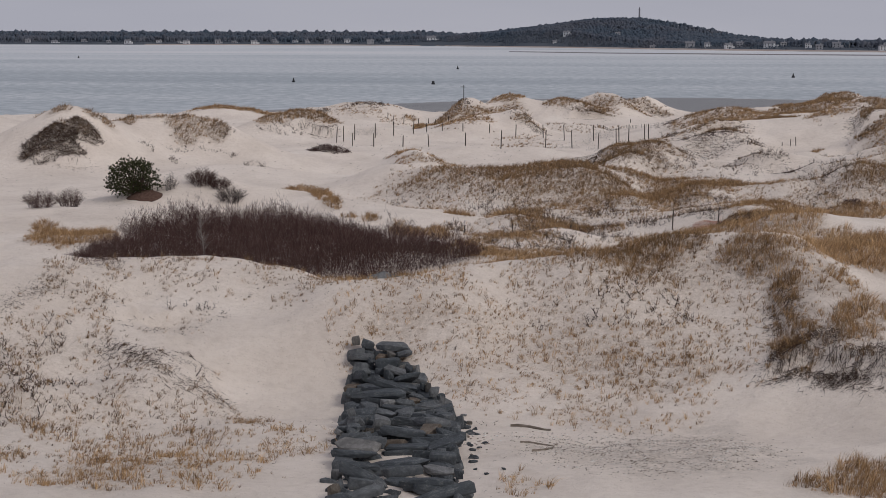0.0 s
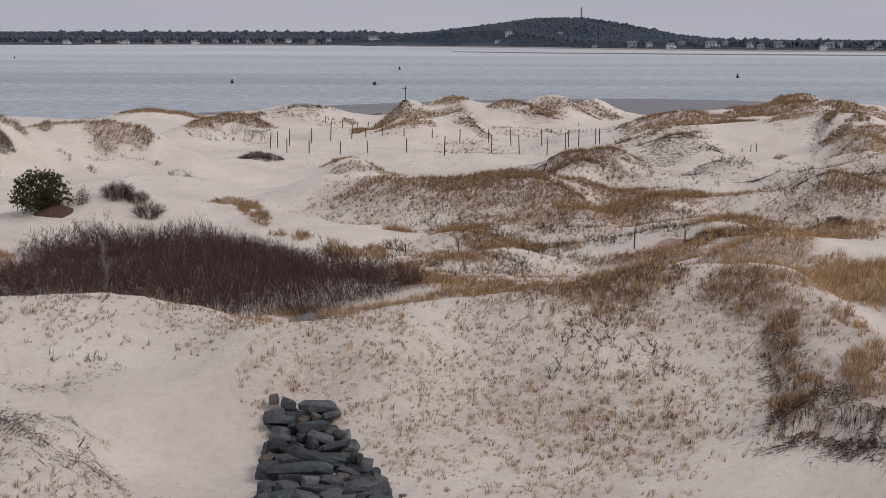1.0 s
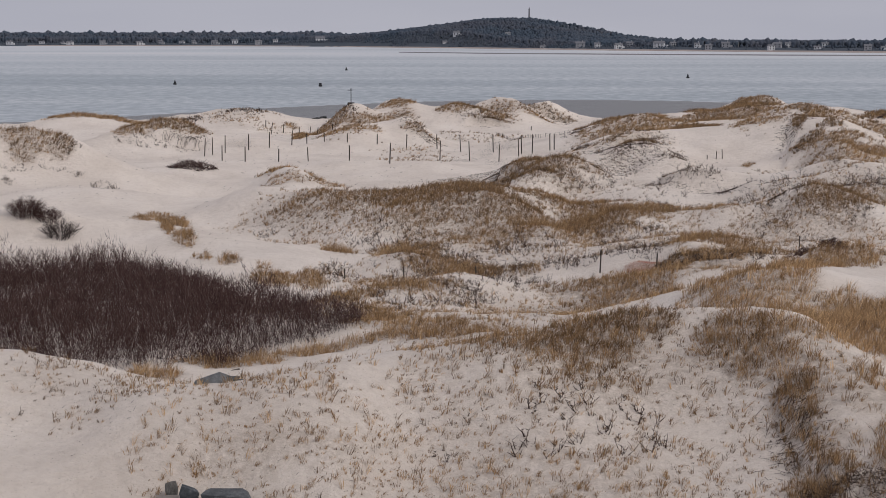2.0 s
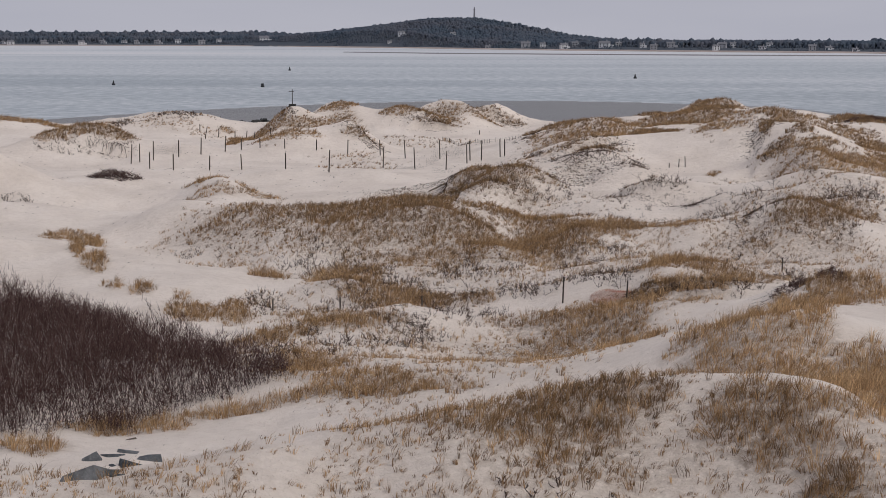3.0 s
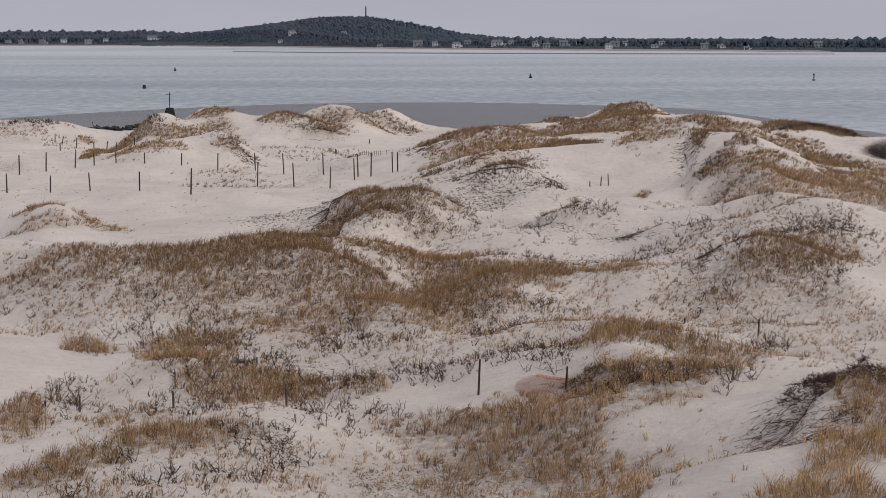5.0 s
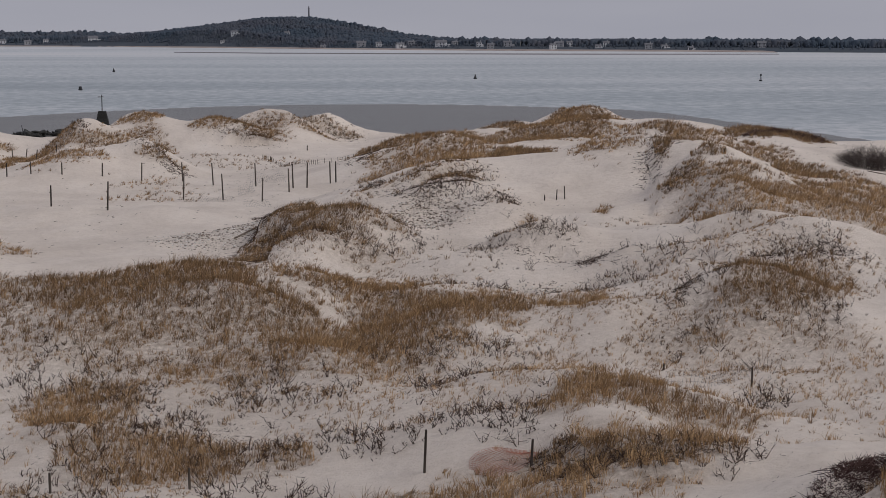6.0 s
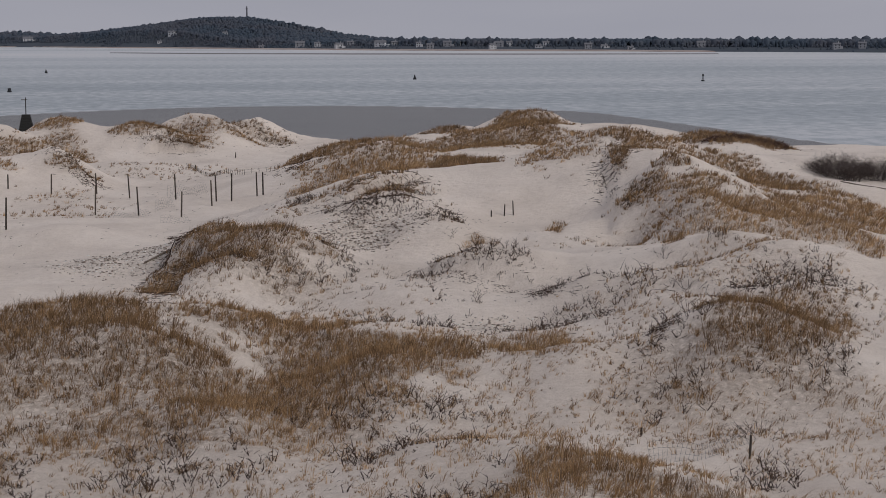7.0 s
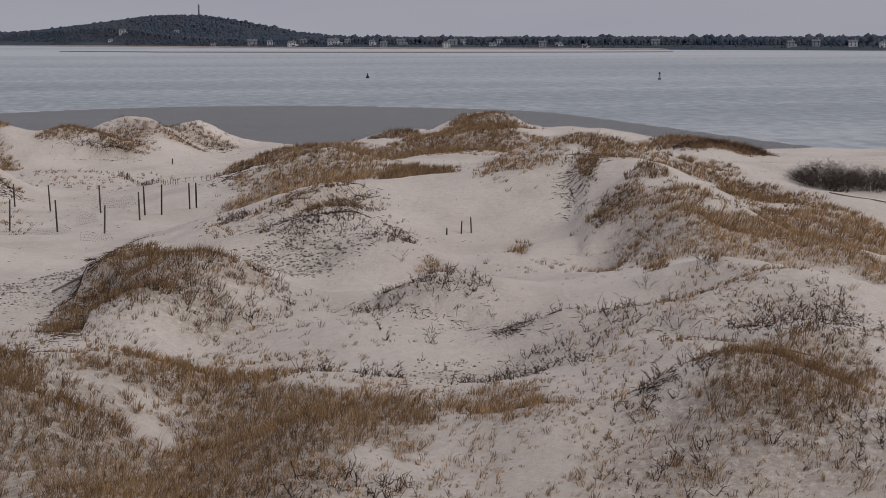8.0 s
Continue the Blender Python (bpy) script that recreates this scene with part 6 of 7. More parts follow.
gardens = (td < 58) & ((tx > 90) | (tx < -330)) & (rng.uniform(0, 1, len(tx)) < 0.72)
keep = ~(open_ground & (td < 28)) & ~gardens & (tx > -0.36 * ty) & (tx < 0.48 * ty)
tx, ty, td = tx[keep], ty[keep], td[keep]
tz = far_height(tx, ty)
th = rng.uniform(3.0, 5.6, len(tx)) * np.where(rng.uniform(0, 1, len(tx)) < 0.03, 1.35, 1.0) * np.where(td < 60, 0.75, 1.0)
tr = th * rng.uniform(0.50, 0.85, len(tx))
th = th * np.where(td < 70, 0.6, 1.0 + 0.75 * smooth(-200, -300, tx) + 0.45 * smooth(120, 230, tx))
tr = np.minimum(tr, 0.52 * th)
ring = 3
base_dir = np.arange(ring) * 2 * np.pi / ring
blob = []
for zf, rf in ((0.05, 0.85), (0.76, 0.92)):
    a = base_dir[None] + rng.uniform(0, 1.5, (len(tx), 1))
    rr = tr[:, None] * rf * rng.uniform(0.7, 1.25, (len(tx), ring))
    blob.append(np.stack([tx[:, None] + np.cos(a) * rr, ty[:, None] + np.sin(a) * rr, tz[:, None] + th[:, None] * (zf + rng.uniform(-0.10, 0.10, (len(tx), ring)))], 2))
top = np.stack([tx + rng.uniform(-0.5, 0.5, len(tx)), ty, tz + th], 1)[:, None]
co = np.concatenate(blob + [top], 1)
pat = []
for k in range(ring):
    a, b = k, (k + 1) % ring
    pat += [(a, b, b + ring), (a, b + ring, a + ring), (a + ring, b + ring, 2 * ring)]
tris = (np.arange(len(tx))[:, None, None] * (2 * ring + 1) + np.array(pat)).reshape(-1, 3)
tagged(new("far_woods", array_mesh("far_woods", co.reshape(-1, 3), tris, HAZED_TREES, True)), "blue-green woods coloured with haze along the far shore and hill", "woods", kind="stuff")


def box(bm, x0, x1, y0, y1, z0, z1):
    v = [bm.verts.new(p) for p in ((x0, y0, z0), (x1, y0, z0), (x1, y1, z0), (x0, y1, z0), (x0, y0, z1), (x1, y0, z1), (x1, y1, z1), (x0, y1, z1))]
    for f in ((0, 1, 5, 4), (1, 2, 6, 5), (2, 3, 7, 6), (3, 0, 4, 7), (4, 5, 6, 7), (3, 2, 1, 0)):
        bm.faces.new([v[k] for k in f])


def part(name, bm, mat, parent, label=""):
    me = bpy.data.meshes.new(name)
    bm.to_mesh(me)
    bm.free()
    me.materials.append(mat)
    ob = new(name, me)
    ob.parent = parent
    if label:
        ob["label"] = label
    return ob


def house(x, inland, width, storeys, wall, label, wing=True):
    """A gabled shore house with windows towards the water."""
    y = float(shore_y(x)) + inland
    width = width * 0.66
    top = tagged(new("house"), label, "house", "houses along the far shore")
    h = 2.1 * min(storeys, 2)
    d = width * 0.6
    bm = bmesh.new()
    box(bm, -width / 2, width / 2, -d / 2, d / 2, -2, h)
    if wing:
        box(bm, width / 2, width * 0.85, -d * 0.35, d * 0.35, -2, h * 0.62)
    part("wall", bm, wall, top)
    bm = bmesh.new()
    e, rise = 0.5, width * 0.22
    a = [bm.verts.new(p) for p in ((-width / 2 - e, -d / 2 - e, h), (width / 2 + e, -d / 2 - e, h), (width / 2 + e, d / 2 + e, h), (-width / 2 - e, d / 2 + e, h), (-width / 2 - e, 0, h + rise), (width / 2 + e, 0, h + rise))]
    for f in ((0, 1, 5, 4), (2, 3, 4, 5), (0, 4, 3), (1, 2, 5), (3, 2, 1, 0)):
        bm.faces.new([a[k] for k in f])
    roof = part("roof", bm, ROOF, top)
    bm = bmesh.new()
    box(bm, width * 0.18, width * 0.18 + 0.9, -0.4, 0.4, h + rise * 0.5, h + rise + 1.3)
    part("chimney", bm, WALL_GREY, roof)
    n = max(2, int(width / 3.6))
    bm = bmesh.new()
    box(bm, -0.5, 0.5, -0.12, 0.06, -0.65, 0.65)
    me = bpy.data.meshes.new("window")
    bm.to_mesh(me)
    bm.free()
    me.materials.append(PANE)
    for s in range(min(storeys, 2)):
        for k in range(n):
            w = new("window", me)
            w.parent = top
            w.location = (-width / 2 + width * (k + 0.5) / n, -d / 2, 1.2 + 2.1 * s)
    top.matrix_world = pose(x, y, float(far_height(x, y)), 0, 0, random.uniform(-20, 20))


house_rng = random.Random(5)
spots = [(-900 + 0.0, 40), (-855, 36), (-815, 60), (-770, 44), (-735, 30), (-690, 50), (-655, 40), (-640, 28), (-590, 34), (-565, 40), (-530, 28), (-500, 40), (-470, 60), (-448, 40), (-415, 36), (-385, 48), (-345, 30), (-320, 46)]
for hx, hin in spots:
    house(hx, hin, house_rng.uniform(9, 15), house_rng.choice((1, 2, 2)), house_rng.choice((WALL_WHITE, WALL_GREY)), house_rng.choice(("pale gabled shore house among bare trees", "grey shingled shore house with a dark roof")), house_rng.random() < 0.6)
house(-250, 45, 20, 3, WALL_WHITE, "large white gabled house by the far waterline")
def shore_house(x, inland, width, storeys):
    house(x, inland, width * 0.8, storeys, WALL_WHITE if house_rng.random() < 0.62 else WALL_GREY, house_rng.choice(("pale gabled shore house among bare trees", "shingled house with white trim on the far shore")), house_rng.random() < 0.6)


shore_house(-45, 60, 16, 2)
shore_house(-60, 30, 11, 1)
shore_house(22, 130, 12, 2)
shore_house(62, 25, 12, 1)
shore_house(104, 40, 20, 3)
shore_house(122, 40, 12, 2)
shore_house(143, 30, 16, 2)
shore_house(157, 62, 13, 2)
shore_house(186, 50, 22, 2)
shore_house(201, 66, 12, 2)
shore_house(223, 48, 10, 2)
shore_house(232, 30, 13, 2)
shore_house(251, 55, 16, 2)
shore_house(263, 78, 12, 2)
shore_house(289, 30, 13, 2)
shore_house(298, 50, 16, 2)
shore_house(311, 70, 12, 2)
shore_house(333, 40, 12, 1)
shore_house(344, 64, 12, 2)
shore_house(377, 34, 14, 2)
shore_house(392, 40, 12, 1)
shore_house(410, 30, 10, 1)
shore_house(468, 60, 15, 2)
shore_house(560, 40, 12, 2)
shore_house(580, 50, 13, 2)
shore_house(603, 46, 14, 2)
shore_house(622, 40, 11, 2)
shore_house(645, 40, 14, 2)

# watch tower on the hill
tower = tagged(new("watch_tower"), "slim grey stone tower on top of the wooded hill", "tower")
tx0, ty0 = 54.0, 2460.0
bm = bmesh.new()
bmesh.ops.create_cone(bm, cap_ends=True, segments=12, radius1=1.35, radius2=1.0, depth=13, matrix=Matrix.Translation((0, 0, 6.5)))
part("shaft", bm, TOWER, tower)
bm = bmesh.new()
bmesh.ops.create_cone(bm, cap_ends=True, segments=12, radius1=1.4, radius2=1.4, depth=0.9, matrix=Matrix.Translation((0, 0, 13.3)))
part("gallery", bm, TOWER, tower)
bm = bmesh.new()
bmesh.ops.create_cone(bm, cap_ends=True, segments=10, radius1=0.9, radius2=0.7, depth=2.6, matrix=Matrix.Translation((0, 0, 15.1)))
part("lantern", bm, TOWER, tower)
tower.location = (tx0, ty0, float(far_height(tx0, ty0)) + 3.5)


# ---------------------------------------------------------------- shrubs and the pine
def build_bark(nt, bsdf):
    col = ramp(nt, noise_node(nt, 8, 5), (0.3, (0.05, 0.035, 0.028)), (0.7, (0.11, 0.085, 0.07)))
    nt.links.new(col, bsdf.inputs["Base Color"])


def build_shrub_grey(nt, bsdf):
    geo = nt.nodes.new("ShaderNodeNewGeometry")
    col = ramp(nt, geo.outputs["Random Per Island"], (0.0, (0.040, 0.029, 0.028)), (0.6, (0.080, 0.061, 0.057)), (1.0, (0.20, 0.172, 0.158)))
    nt.links.new(col, bsdf.inputs["Base Color"])


BARK = material("bark", build_bark, 0.95, 0.1)
SHRUB_GREY = material("grey_shrub_stems", build_shrub_grey, 0.9, 0.1)


def shrub(x, y, width, height, stems, mat, label, twigs=7, thick=1.0):
    """A leafless shrub: stems fanning from the foot, each with side twigs."""
    z = float(ground_height(x, y)) - 0.06
    a = rng.uniform(0, 2 * np.pi, stems)
    r0 = np.sqrt(rng.uniform(0, 1, stems)) * width * 0.26
    foot = np.stack([np.cos(a) * r0, np.sin(a) * r0, ground_height(x + np.cos(a) * r0, y + np.sin(a) * r0) - z - 0.08], 1)
    out = np.sqrt(rng.uniform(0, 1, stems)) * width * 0.50
    a2 = a + rng.normal(0, 0.35, stems)
    hh = height * np.sqrt(np.maximum(0.12, 1 - (out / (width * 0.55)) ** 2)) * rng.uniform(0.7, 1.05, stems)
    tip = np.stack([np.cos(a2) * out, np.sin(a2) * out, hh], 1)
    mid = foot + (tip - foot) * 0.5 + np.stack([0 * a, 0 * a, 0.08 * hh], 1)
    pieces = [spikes(foot, mid + (mid - foot) * 0.2, 0.018 * thick), spikes(mid, tip, 0.012 * thick)]
    for k in range(twigs):
        f = rng.uniform(-0.6, 0.95, (stems, 1))
        root = mid + (tip - mid) * f
        az = rng.uniform(0, 2 * np.pi, stems)
        ln = height * rng.uniform(0.12, 0.32, stems)
        pieces.append(spikes(root, root + np.stack([np.cos(az) * ln * 0.8, np.sin(az) * ln * 0.8, ln * rng.uniform(0.0, 0.9, stems)], 1), 0.008 * thick))
    co, tris = gather(*pieces)
    ob = tagged(new("shrub", array_mesh("shrub", co, tris, mat)), label, "shrub")
    ob.location = (x, y, z)
    return ob


shrub(-35.8, 107.9, 2.7, 1.35, 110, THICKET, "leafless grey-brown shrub on open sand", 15, 0.75)
shrub(-34.2, 108.9, 2.2, 1.3, 95, THICKET, "leafless grey-brown shrub beside a similar one", 15, 0.75)
shrub(-27.2, 116.5, 2.5, 1.15, 170, THICKET, "dense low leafless shrub on a sandy rise", 15, 0.75)
shrub(-25.9, 116.3, 2.0, 0.8, 120, THICKET, "dark leafless shrub spreading along a sandy rise", 15, 0.75)
shrub(-24.8, 114.7, 2.6, 1.15, 110, SHRUB_GREY, "pale grey leafless shrub on a sandy hummock", 9, 1.0)
shrub(-29.2, 115.7, 1.4, 1.2, 34, SHRUB_GREY, "thin see-through leafless shrub near the pine", 6, 1.0)


def mat_shrub(x, y, width, depth, height, n, mat, label):
    """A low shrub that covers its hummock like a carpet: short twigs pointing every way."""
    a, r = rng.uniform(0, 2 * np.pi, n), np.sqrt(rng.uniform(0, 1, n))
    r = r * (1.0 + 0.5 * fbm(6 * np.cos(a) + x, 6 * np.sin(a) + y, 0.3, 2, 3))
    X, Y = x + np.cos(a) * r * width, y + np.sin(a) * r * depth
    z0 = float(ground_height(x, y))
    lift = height * np.sqrt(np.maximum(0.05, 1 - r * r)) * rng.uniform(0.0, 1.0, n)
    base = np.stack([X - x, Y - y, ground_height(X, Y) - z0 + lift - 0.05], 1)
    d = rng.normal(0, 1, (n, 3)) * [0.8, 0.8, 0.5] + [0, 0, 0.55]
    tip = base + d * (height * rng.uniform(0.15, 0.5, (n, 1)))
    co, tris = spikes(base, tip, 0.011 * min(1.8, max(0.8, y / 90)))
    ob = tagged(new("shrub", array_mesh("shrub", co, tris, mat)), label, "shrub")
    ob.location = (x, y, z0)


mat_shrub(-45.7, 141.4, 2.7, 1.7, 0.7, 4200, TWIG, "dark brown shrub matting a steep dune hummock")
mat_shrub(-43.5, 143.2, 1.4, 1.0, 0.6, 1500, TWIG, "small dark brown shrub on the crest of a dune")
mat_shrub(-25.1, 159.3, 1.9, 0.9, 0.6, 1400, THICKET, "low dark shrub capping a small hummock")
mat_shrub(7.1, 57.8, 1.3, 0.6, 0.38, 900, TWIG, "dark dead shrub hanging over a sand scarp")
mat_shrub(8.7, 56.0, 1.5, 0.6, 0.38, 1000, TWIG, "dark dead shrub sprawling along a sand scarp")
for sx, sy, n in ((11.9, 92.7, 500), (12.7, 93.6, 800), (13.3, 94.1, 900), (13.3, 91.8, 700)):
    mat_shrub(sx, sy, 0.65, 0.8, 0.34, n, THICKET, "dark roots and stems hanging down a dune face")
for sx, sy, n in ((7.6, 101.7, 380), (8.2, 99.8, 450), (9.2, 99.1, 300)):
    mat_shrub(sx, sy, 0.7, 0.5, 0.28, n, TWIG, "dark dead stems sprawling down a sandy bank")
for sx, sy in ((38.3, 191.9), (40.0, 192.7), (41.0, 192.6), (42.1, 192.2), (43.2, 192.0)):
    mat_shrub(sx, sy, 0.9, 0.7, 0.45, 420, THICKET, "low dark heath-like shrub along a dune crest")
for sx, sy in ((-16.2, 57.2), (-15.2, 56.7), (-14.2, 56.5), (-13.6, 57.2), (-12.6, 55.9)):
    mat_shrub(sx, sy, 0.75, 0.22, 0.16, 150, TWIG, "dark exposed roots along a small sand lip")
mat_shrub(-19.3, 64.8, 1.0, 0.8, 0.35, 500, THICKET, "flat dark dead shrub on a dune crest")
shrub(41.8, 175.6, 5.4, 1.7, 420, SHRUB_GREY, "large grey many-stemmed bare shrub on open sand", 12, 0.75)
shrub(44.8, 176.1, 4.4, 1.5, 340, SHRUB_GREY, "broad grey bare shrub leaning over open sand", 12, 0.75)
for sx, sy, sw, sh, n in ((16.9, 119.5, 0.8, 0.95, 26), (16.6, 113.9, 1.5, 0.75, 55), (24.4, 131.4, 1.2, 0.7, 40), (20.5, 138.7, 0.9, 0.5, 40), (22.7, 138.6, 1.1, 0.7, 50),
                          (14.8, 136.1, 1.0, 0.6, 45), (16.1, 135.1, 0.9, 0.4, 30), (-2.1, 122.6, 0.9, 0.9, 28), (6.3, 164.0, 1.3, 0.7, 50), (13.8, 153.7, 1.8, 0.45, 50),
                          (3.2, 63.2, 0.6, 0.6, 14), (-19.0, 66.2, 1.4, 0.35, 50), (-3.4, 54.0, 0.7, 0.25, 20), (18.9, 118.2, 0.8, 0.6, 20), (13.5, 118.0, 0.9, 0.6, 18)):
    shrub(sx, sy, sw * 1.5, sh * 0.85, max(7, n // 3), TWIG, "small dark leafless bush rooted in the sand", 4, 0.75)

# the one evergreen
pine = tagged(new("pine"), "squat round dark green pine leaning on open sand", "pine tree")
px, py = -31.7, 115.0
pine.location = (px, py, float(ground_height(px, py)) - 0.1)
crown_pts = []
for k in range(150):
    a = 2.39996 * k
    up = (k + 0.5) / 150
    r = 1.75 * math.sqrt(max(0.05, 1 - (1.35 * up - 0.42) ** 2)) * rng.uniform(0.55, 1.0) * (1 + 0.12 * math.sin(3 * a + 5 * up))
    crown_pts.append((math.cos(a) * r - 0.1 + 0.25 * up, math.sin(a) * r, 0.30 + 2.15 * up * rng.uniform(0.88, 1.06)))
crown_pts = np.array(crown_pts)
root = np.array([[0.35, 0, 0.0]])
fork = root + (crown_pts - root) * 0.25 + np.array([[0, 0, 0.1]])
co, tris = spikes(np.repeat(root, 5, 0) + rng.normal(0, 0.08, (5, 3)) * [1, 1, 0], crown_pts[:5] * 0.8 + [0, 0, 0.1], 0.10)
trunk = new("trunk", array_mesh("trunk", co, tris, BARK))
trunk.parent = pine
co, tris = spikes(fork, crown_pts, 0.035)
limb = new("limb", array_mesh("limb", co, tris, BARK))
limb.parent = pine
centres = np.repeat(crown_pts, 9, 0) + rng.normal(0, 0.17, (len(crown_pts) * 9, 3)) * [1, 1, 0.8]
n_needle = 16
cc = np.repeat(centres, n_needle, 0)
d = rng.normal(0, 1, cc.shape) + [0, 0, 0.45]
d /= np.linalg.norm(d, axis=1, keepdims=True)
co, tris = spikes(cc, cc + d * rng.uniform(0.08, 0.16, (len(cc), 1)), 0.017)
crown = new("crown", array_mesh("crown", co, tris, PINE))
crown.parent = pine


def build_needle_litter(nt, bsdf):
    col = ramp(nt, noise_node(nt, 6, 6), (0.3, (0.075, 0.045, 0.036)), (0.7, (0.14, 0.088, 0.070)))
    nt.links.new(col, bsdf.inputs["Base Color"])
    bump(nt, bsdf, noise_node(nt, 9, 5), 0.8, 0.05)


LITTER = material("reddish_needle_litter", build_needle_litter, 0.95, 0.1)


def mound(name, x, y, width, depth, height, mat, label):
    k = 15
    u = np.linspace(-1, 1, k)
    U, V = np.meshgrid(u, u)
    X, Y = x + U * width, y + V * depth
    Z = ground_height(X, Y) + height * (1 - U ** 2 - V ** 2) + 0.06 * fbm(X, Y, 1.7, 2, 9)
    ids = (np.arange(k - 1)[:, None] * k + np.arange(k - 1)[None]).ravel()
    ob = new(name, array_mesh(name, np.stack([X.ravel(), Y.ravel(), Z.ravel()], 1), np.stack([ids, ids + 1, ids + k + 1, ids + k], 1), mat, True))
    return tagged(ob, label, "mound")


mound("litter_mound", -30.7, 114.5, 1.25, 1.0, 0.34, LITTER, "low reddish mound of fallen needles under the pine")

# ---------------------------------------------------------------- roots, stems and litter hanging on the steep faces
def fringe(x0, y0, x1, y1, reach, n, length):
    t = rng.uniform(0, 1, n)
    x = x0 + (x1 - x0) * t + rng.normal(0, reach, n)
    y = y0 + (y1 - y0) * t + rng.normal(0, reach, n)
    keep = fbm(x, y, 0.8, 2, 37) > rng.uniform(-0.5, 0.25, n)
    x, y = x[keep], y[keep]
    n = len(x)
    a = rng.uniform(0, 2 * np.pi, n)
    ln = length * (0.15 + 0.75 * rng.uniform(0, 1, n) ** 2)
    e = 0.4
    gxx = (ground_height(x + e, y, False) - ground_height(x - e, y, False)) / (2 * e)
    gyy = (ground_height(x, y + e, False) - ground_height(x, y - e, False)) / (2 * e)
    k = np.hypot(gxx, gyy) + 1e-6
    dx = -gxx / k * 0.5 + 0.75 * np.cos(a)
    dy = -gyy / k * 0.5 + 0.75 * np.sin(a)
    ex, ey = x + dx * ln, y + dy * ln
    base = np.stack([x, y, ground_height(x, y) + 0.03], 1)
    tip = np.stack([ex, ey, ground_height(ex, ey) + rng.uniform(0.0, 0.10, n)], 1)
    return spikes(base, tip, 0.011 * np.clip((y - 60) / 60, 0.75, 1.9))


SCARPS = []


def scarp(x0, y0, x1, y1, reach, n, length):
    SCARPS.append(fringe(x0, y0, x1, y1, reach, int(1.5 * n), length))


scarp(-21.1, 58.6, -19.8, 61.1, 0.35, 160, 0.35)
scarp(-19.6, 61.0, -16.8, 59.8, 0.5, 120, 0.35)
scarp(-16.8, 57.5, -13.5, 54.7, 0.32, 420, 0.4)
scarp(-14.0, 57.4, -12.4, 55.7, 0.2, 160, 0.35)
scarp(-16.8, 58.8, -14.7, 60.1, 0.25, 60, 0.25)
scarp(5.8, 57.3, 7.3, 58.1, 0.4, 420, 0.55)
scarp(7.1, 57.1, 9.2, 55.5, 0.45, 700, 0.55)
scarp(9.2, 55.2, 11.5, 53.5, 0.4, 300, 0.5)
scarp(6.6, 63.2, 6.9, 58.5, 0.35, 420, 0.45)
scarp(10.1, 91.0, 11.7, 93.0, 0.5, 110, 0.5)
scarp(7.1, 102.8, 8.7, 99.4, 0.5, 380, 0.6)
scarp(8.8, 99.6, 11.4, 98.4, 0.4, 300, 0.45)
scarp(-2.4, 101.5, -1.5, 94.2, 0.7, 160, 0.35)
scarp(-1.9, 110.9, 1.0, 108.3, 1.0, 260, 0.4)
scarp(-1.4, 147.3, 0.0, 153.6, 0.35, 420, 0.7)
scarp(0.5, 140.0, 1.7, 149.0, 0.5, 160, 0.6)
scarp(-0.3, 165.3, 2.2, 170.1, 0.3, 260, 0.6)
scarp(7.2, 189.2, 8.9, 194.7, 0.8, 260, 0.8)
scarp(9.0, 161.7, 13.5, 167.5, 0.8, 420, 0.7)
scarp(10.8, 142.9, 14.6, 139.7, 0.8, 300, 0.5)
scarp(14.9, 136.6, 15.2, 137.2, 0.5, 140, 0.5)
scarp(16.3, 135.6, 19.1, 136.7, 0.6, 200, 0.5)
scarp(19.7, 133.2, 21.7, 129.9, 0.7, 260, 0.5)
scarp(24.2, 132.2, 24.8, 129.9, 0.7, 180, 0.5)
scarp(11.8, 130.6, 13.9, 125.0, 0.8, 160, 0.4)
scarp(12.4, 155.3, 14.7, 159.4, 0.7, 120, 0.5)
scarp(17.6, 125.3, 14.3, 119.5, 0.5, 200, 0.45)
scarp(-4.2, 228.3, 0.7, 228.3, 1.0, 130, 0.4)
scarp(-9.7, 199.2, -6.2, 194.1, 0.6, 300, 0.8)
scarp(-46.5, 140.9, -42.0, 139.5, 0.7, 300, 0.6)
scarp(-33.5, 188.4, -28.5, 186.4, 0.6, 300, 0.8)
scarp(-0.7, 135.7, -0.3, 146.8, 0.35, 210, 0.70)
scarp(-0.3, 146.8, 0.7, 150.7, 0.35, 210, 0.70)
scarp(-0.3, 130.6, -0.1, 146.4, 0.40, 130, 0.60)
scarp(-0.1, 146.4, 0.9, 150.1, 0.40, 130, 0.60)
scarp(0.3, 152.0, 1.0, 155.7, 0.30, 210, 0.80)
scarp(1.0, 155.7, 1.6, 170.5, 0.30, 210, 0.80)
scarp(23.7, 164.7, 24.8, 166.3, 0.50, 210, 0.90)
scarp(24.8, 166.3, 26.3, 170.4, 0.50, 210, 0.90)
scarp(23.5, 164.8, 23.4, 160.6, 0.40, 90, 0.60)
scarp(23.2, 156.5, 24.7, 158.1, 0.50, 90, 0.60)
scarp(8.7, 158.4, 10.2, 157.9, 0.90, 150, 0.70)
scarp(10.2, 157.9, 12.8, 162.2, 0.90, 150, 0.70)
scarp(8.5, 212.9, 11.0, 210.9, 0.70, 100, 0.80)
scarp(-4.3, 230.4, 0.9, 230.0, 1.00, 260, 0.90)
scarp(5.4, 239.3, 9.0, 240.6, 1.00, 200, 0.90)
scarp(16.3, 122.3, 15.5, 122.0, 0.30, 120, 0.40)
scarp(10.3, 91.2, 11.6, 91.9, 0.35, 240, 0.60)
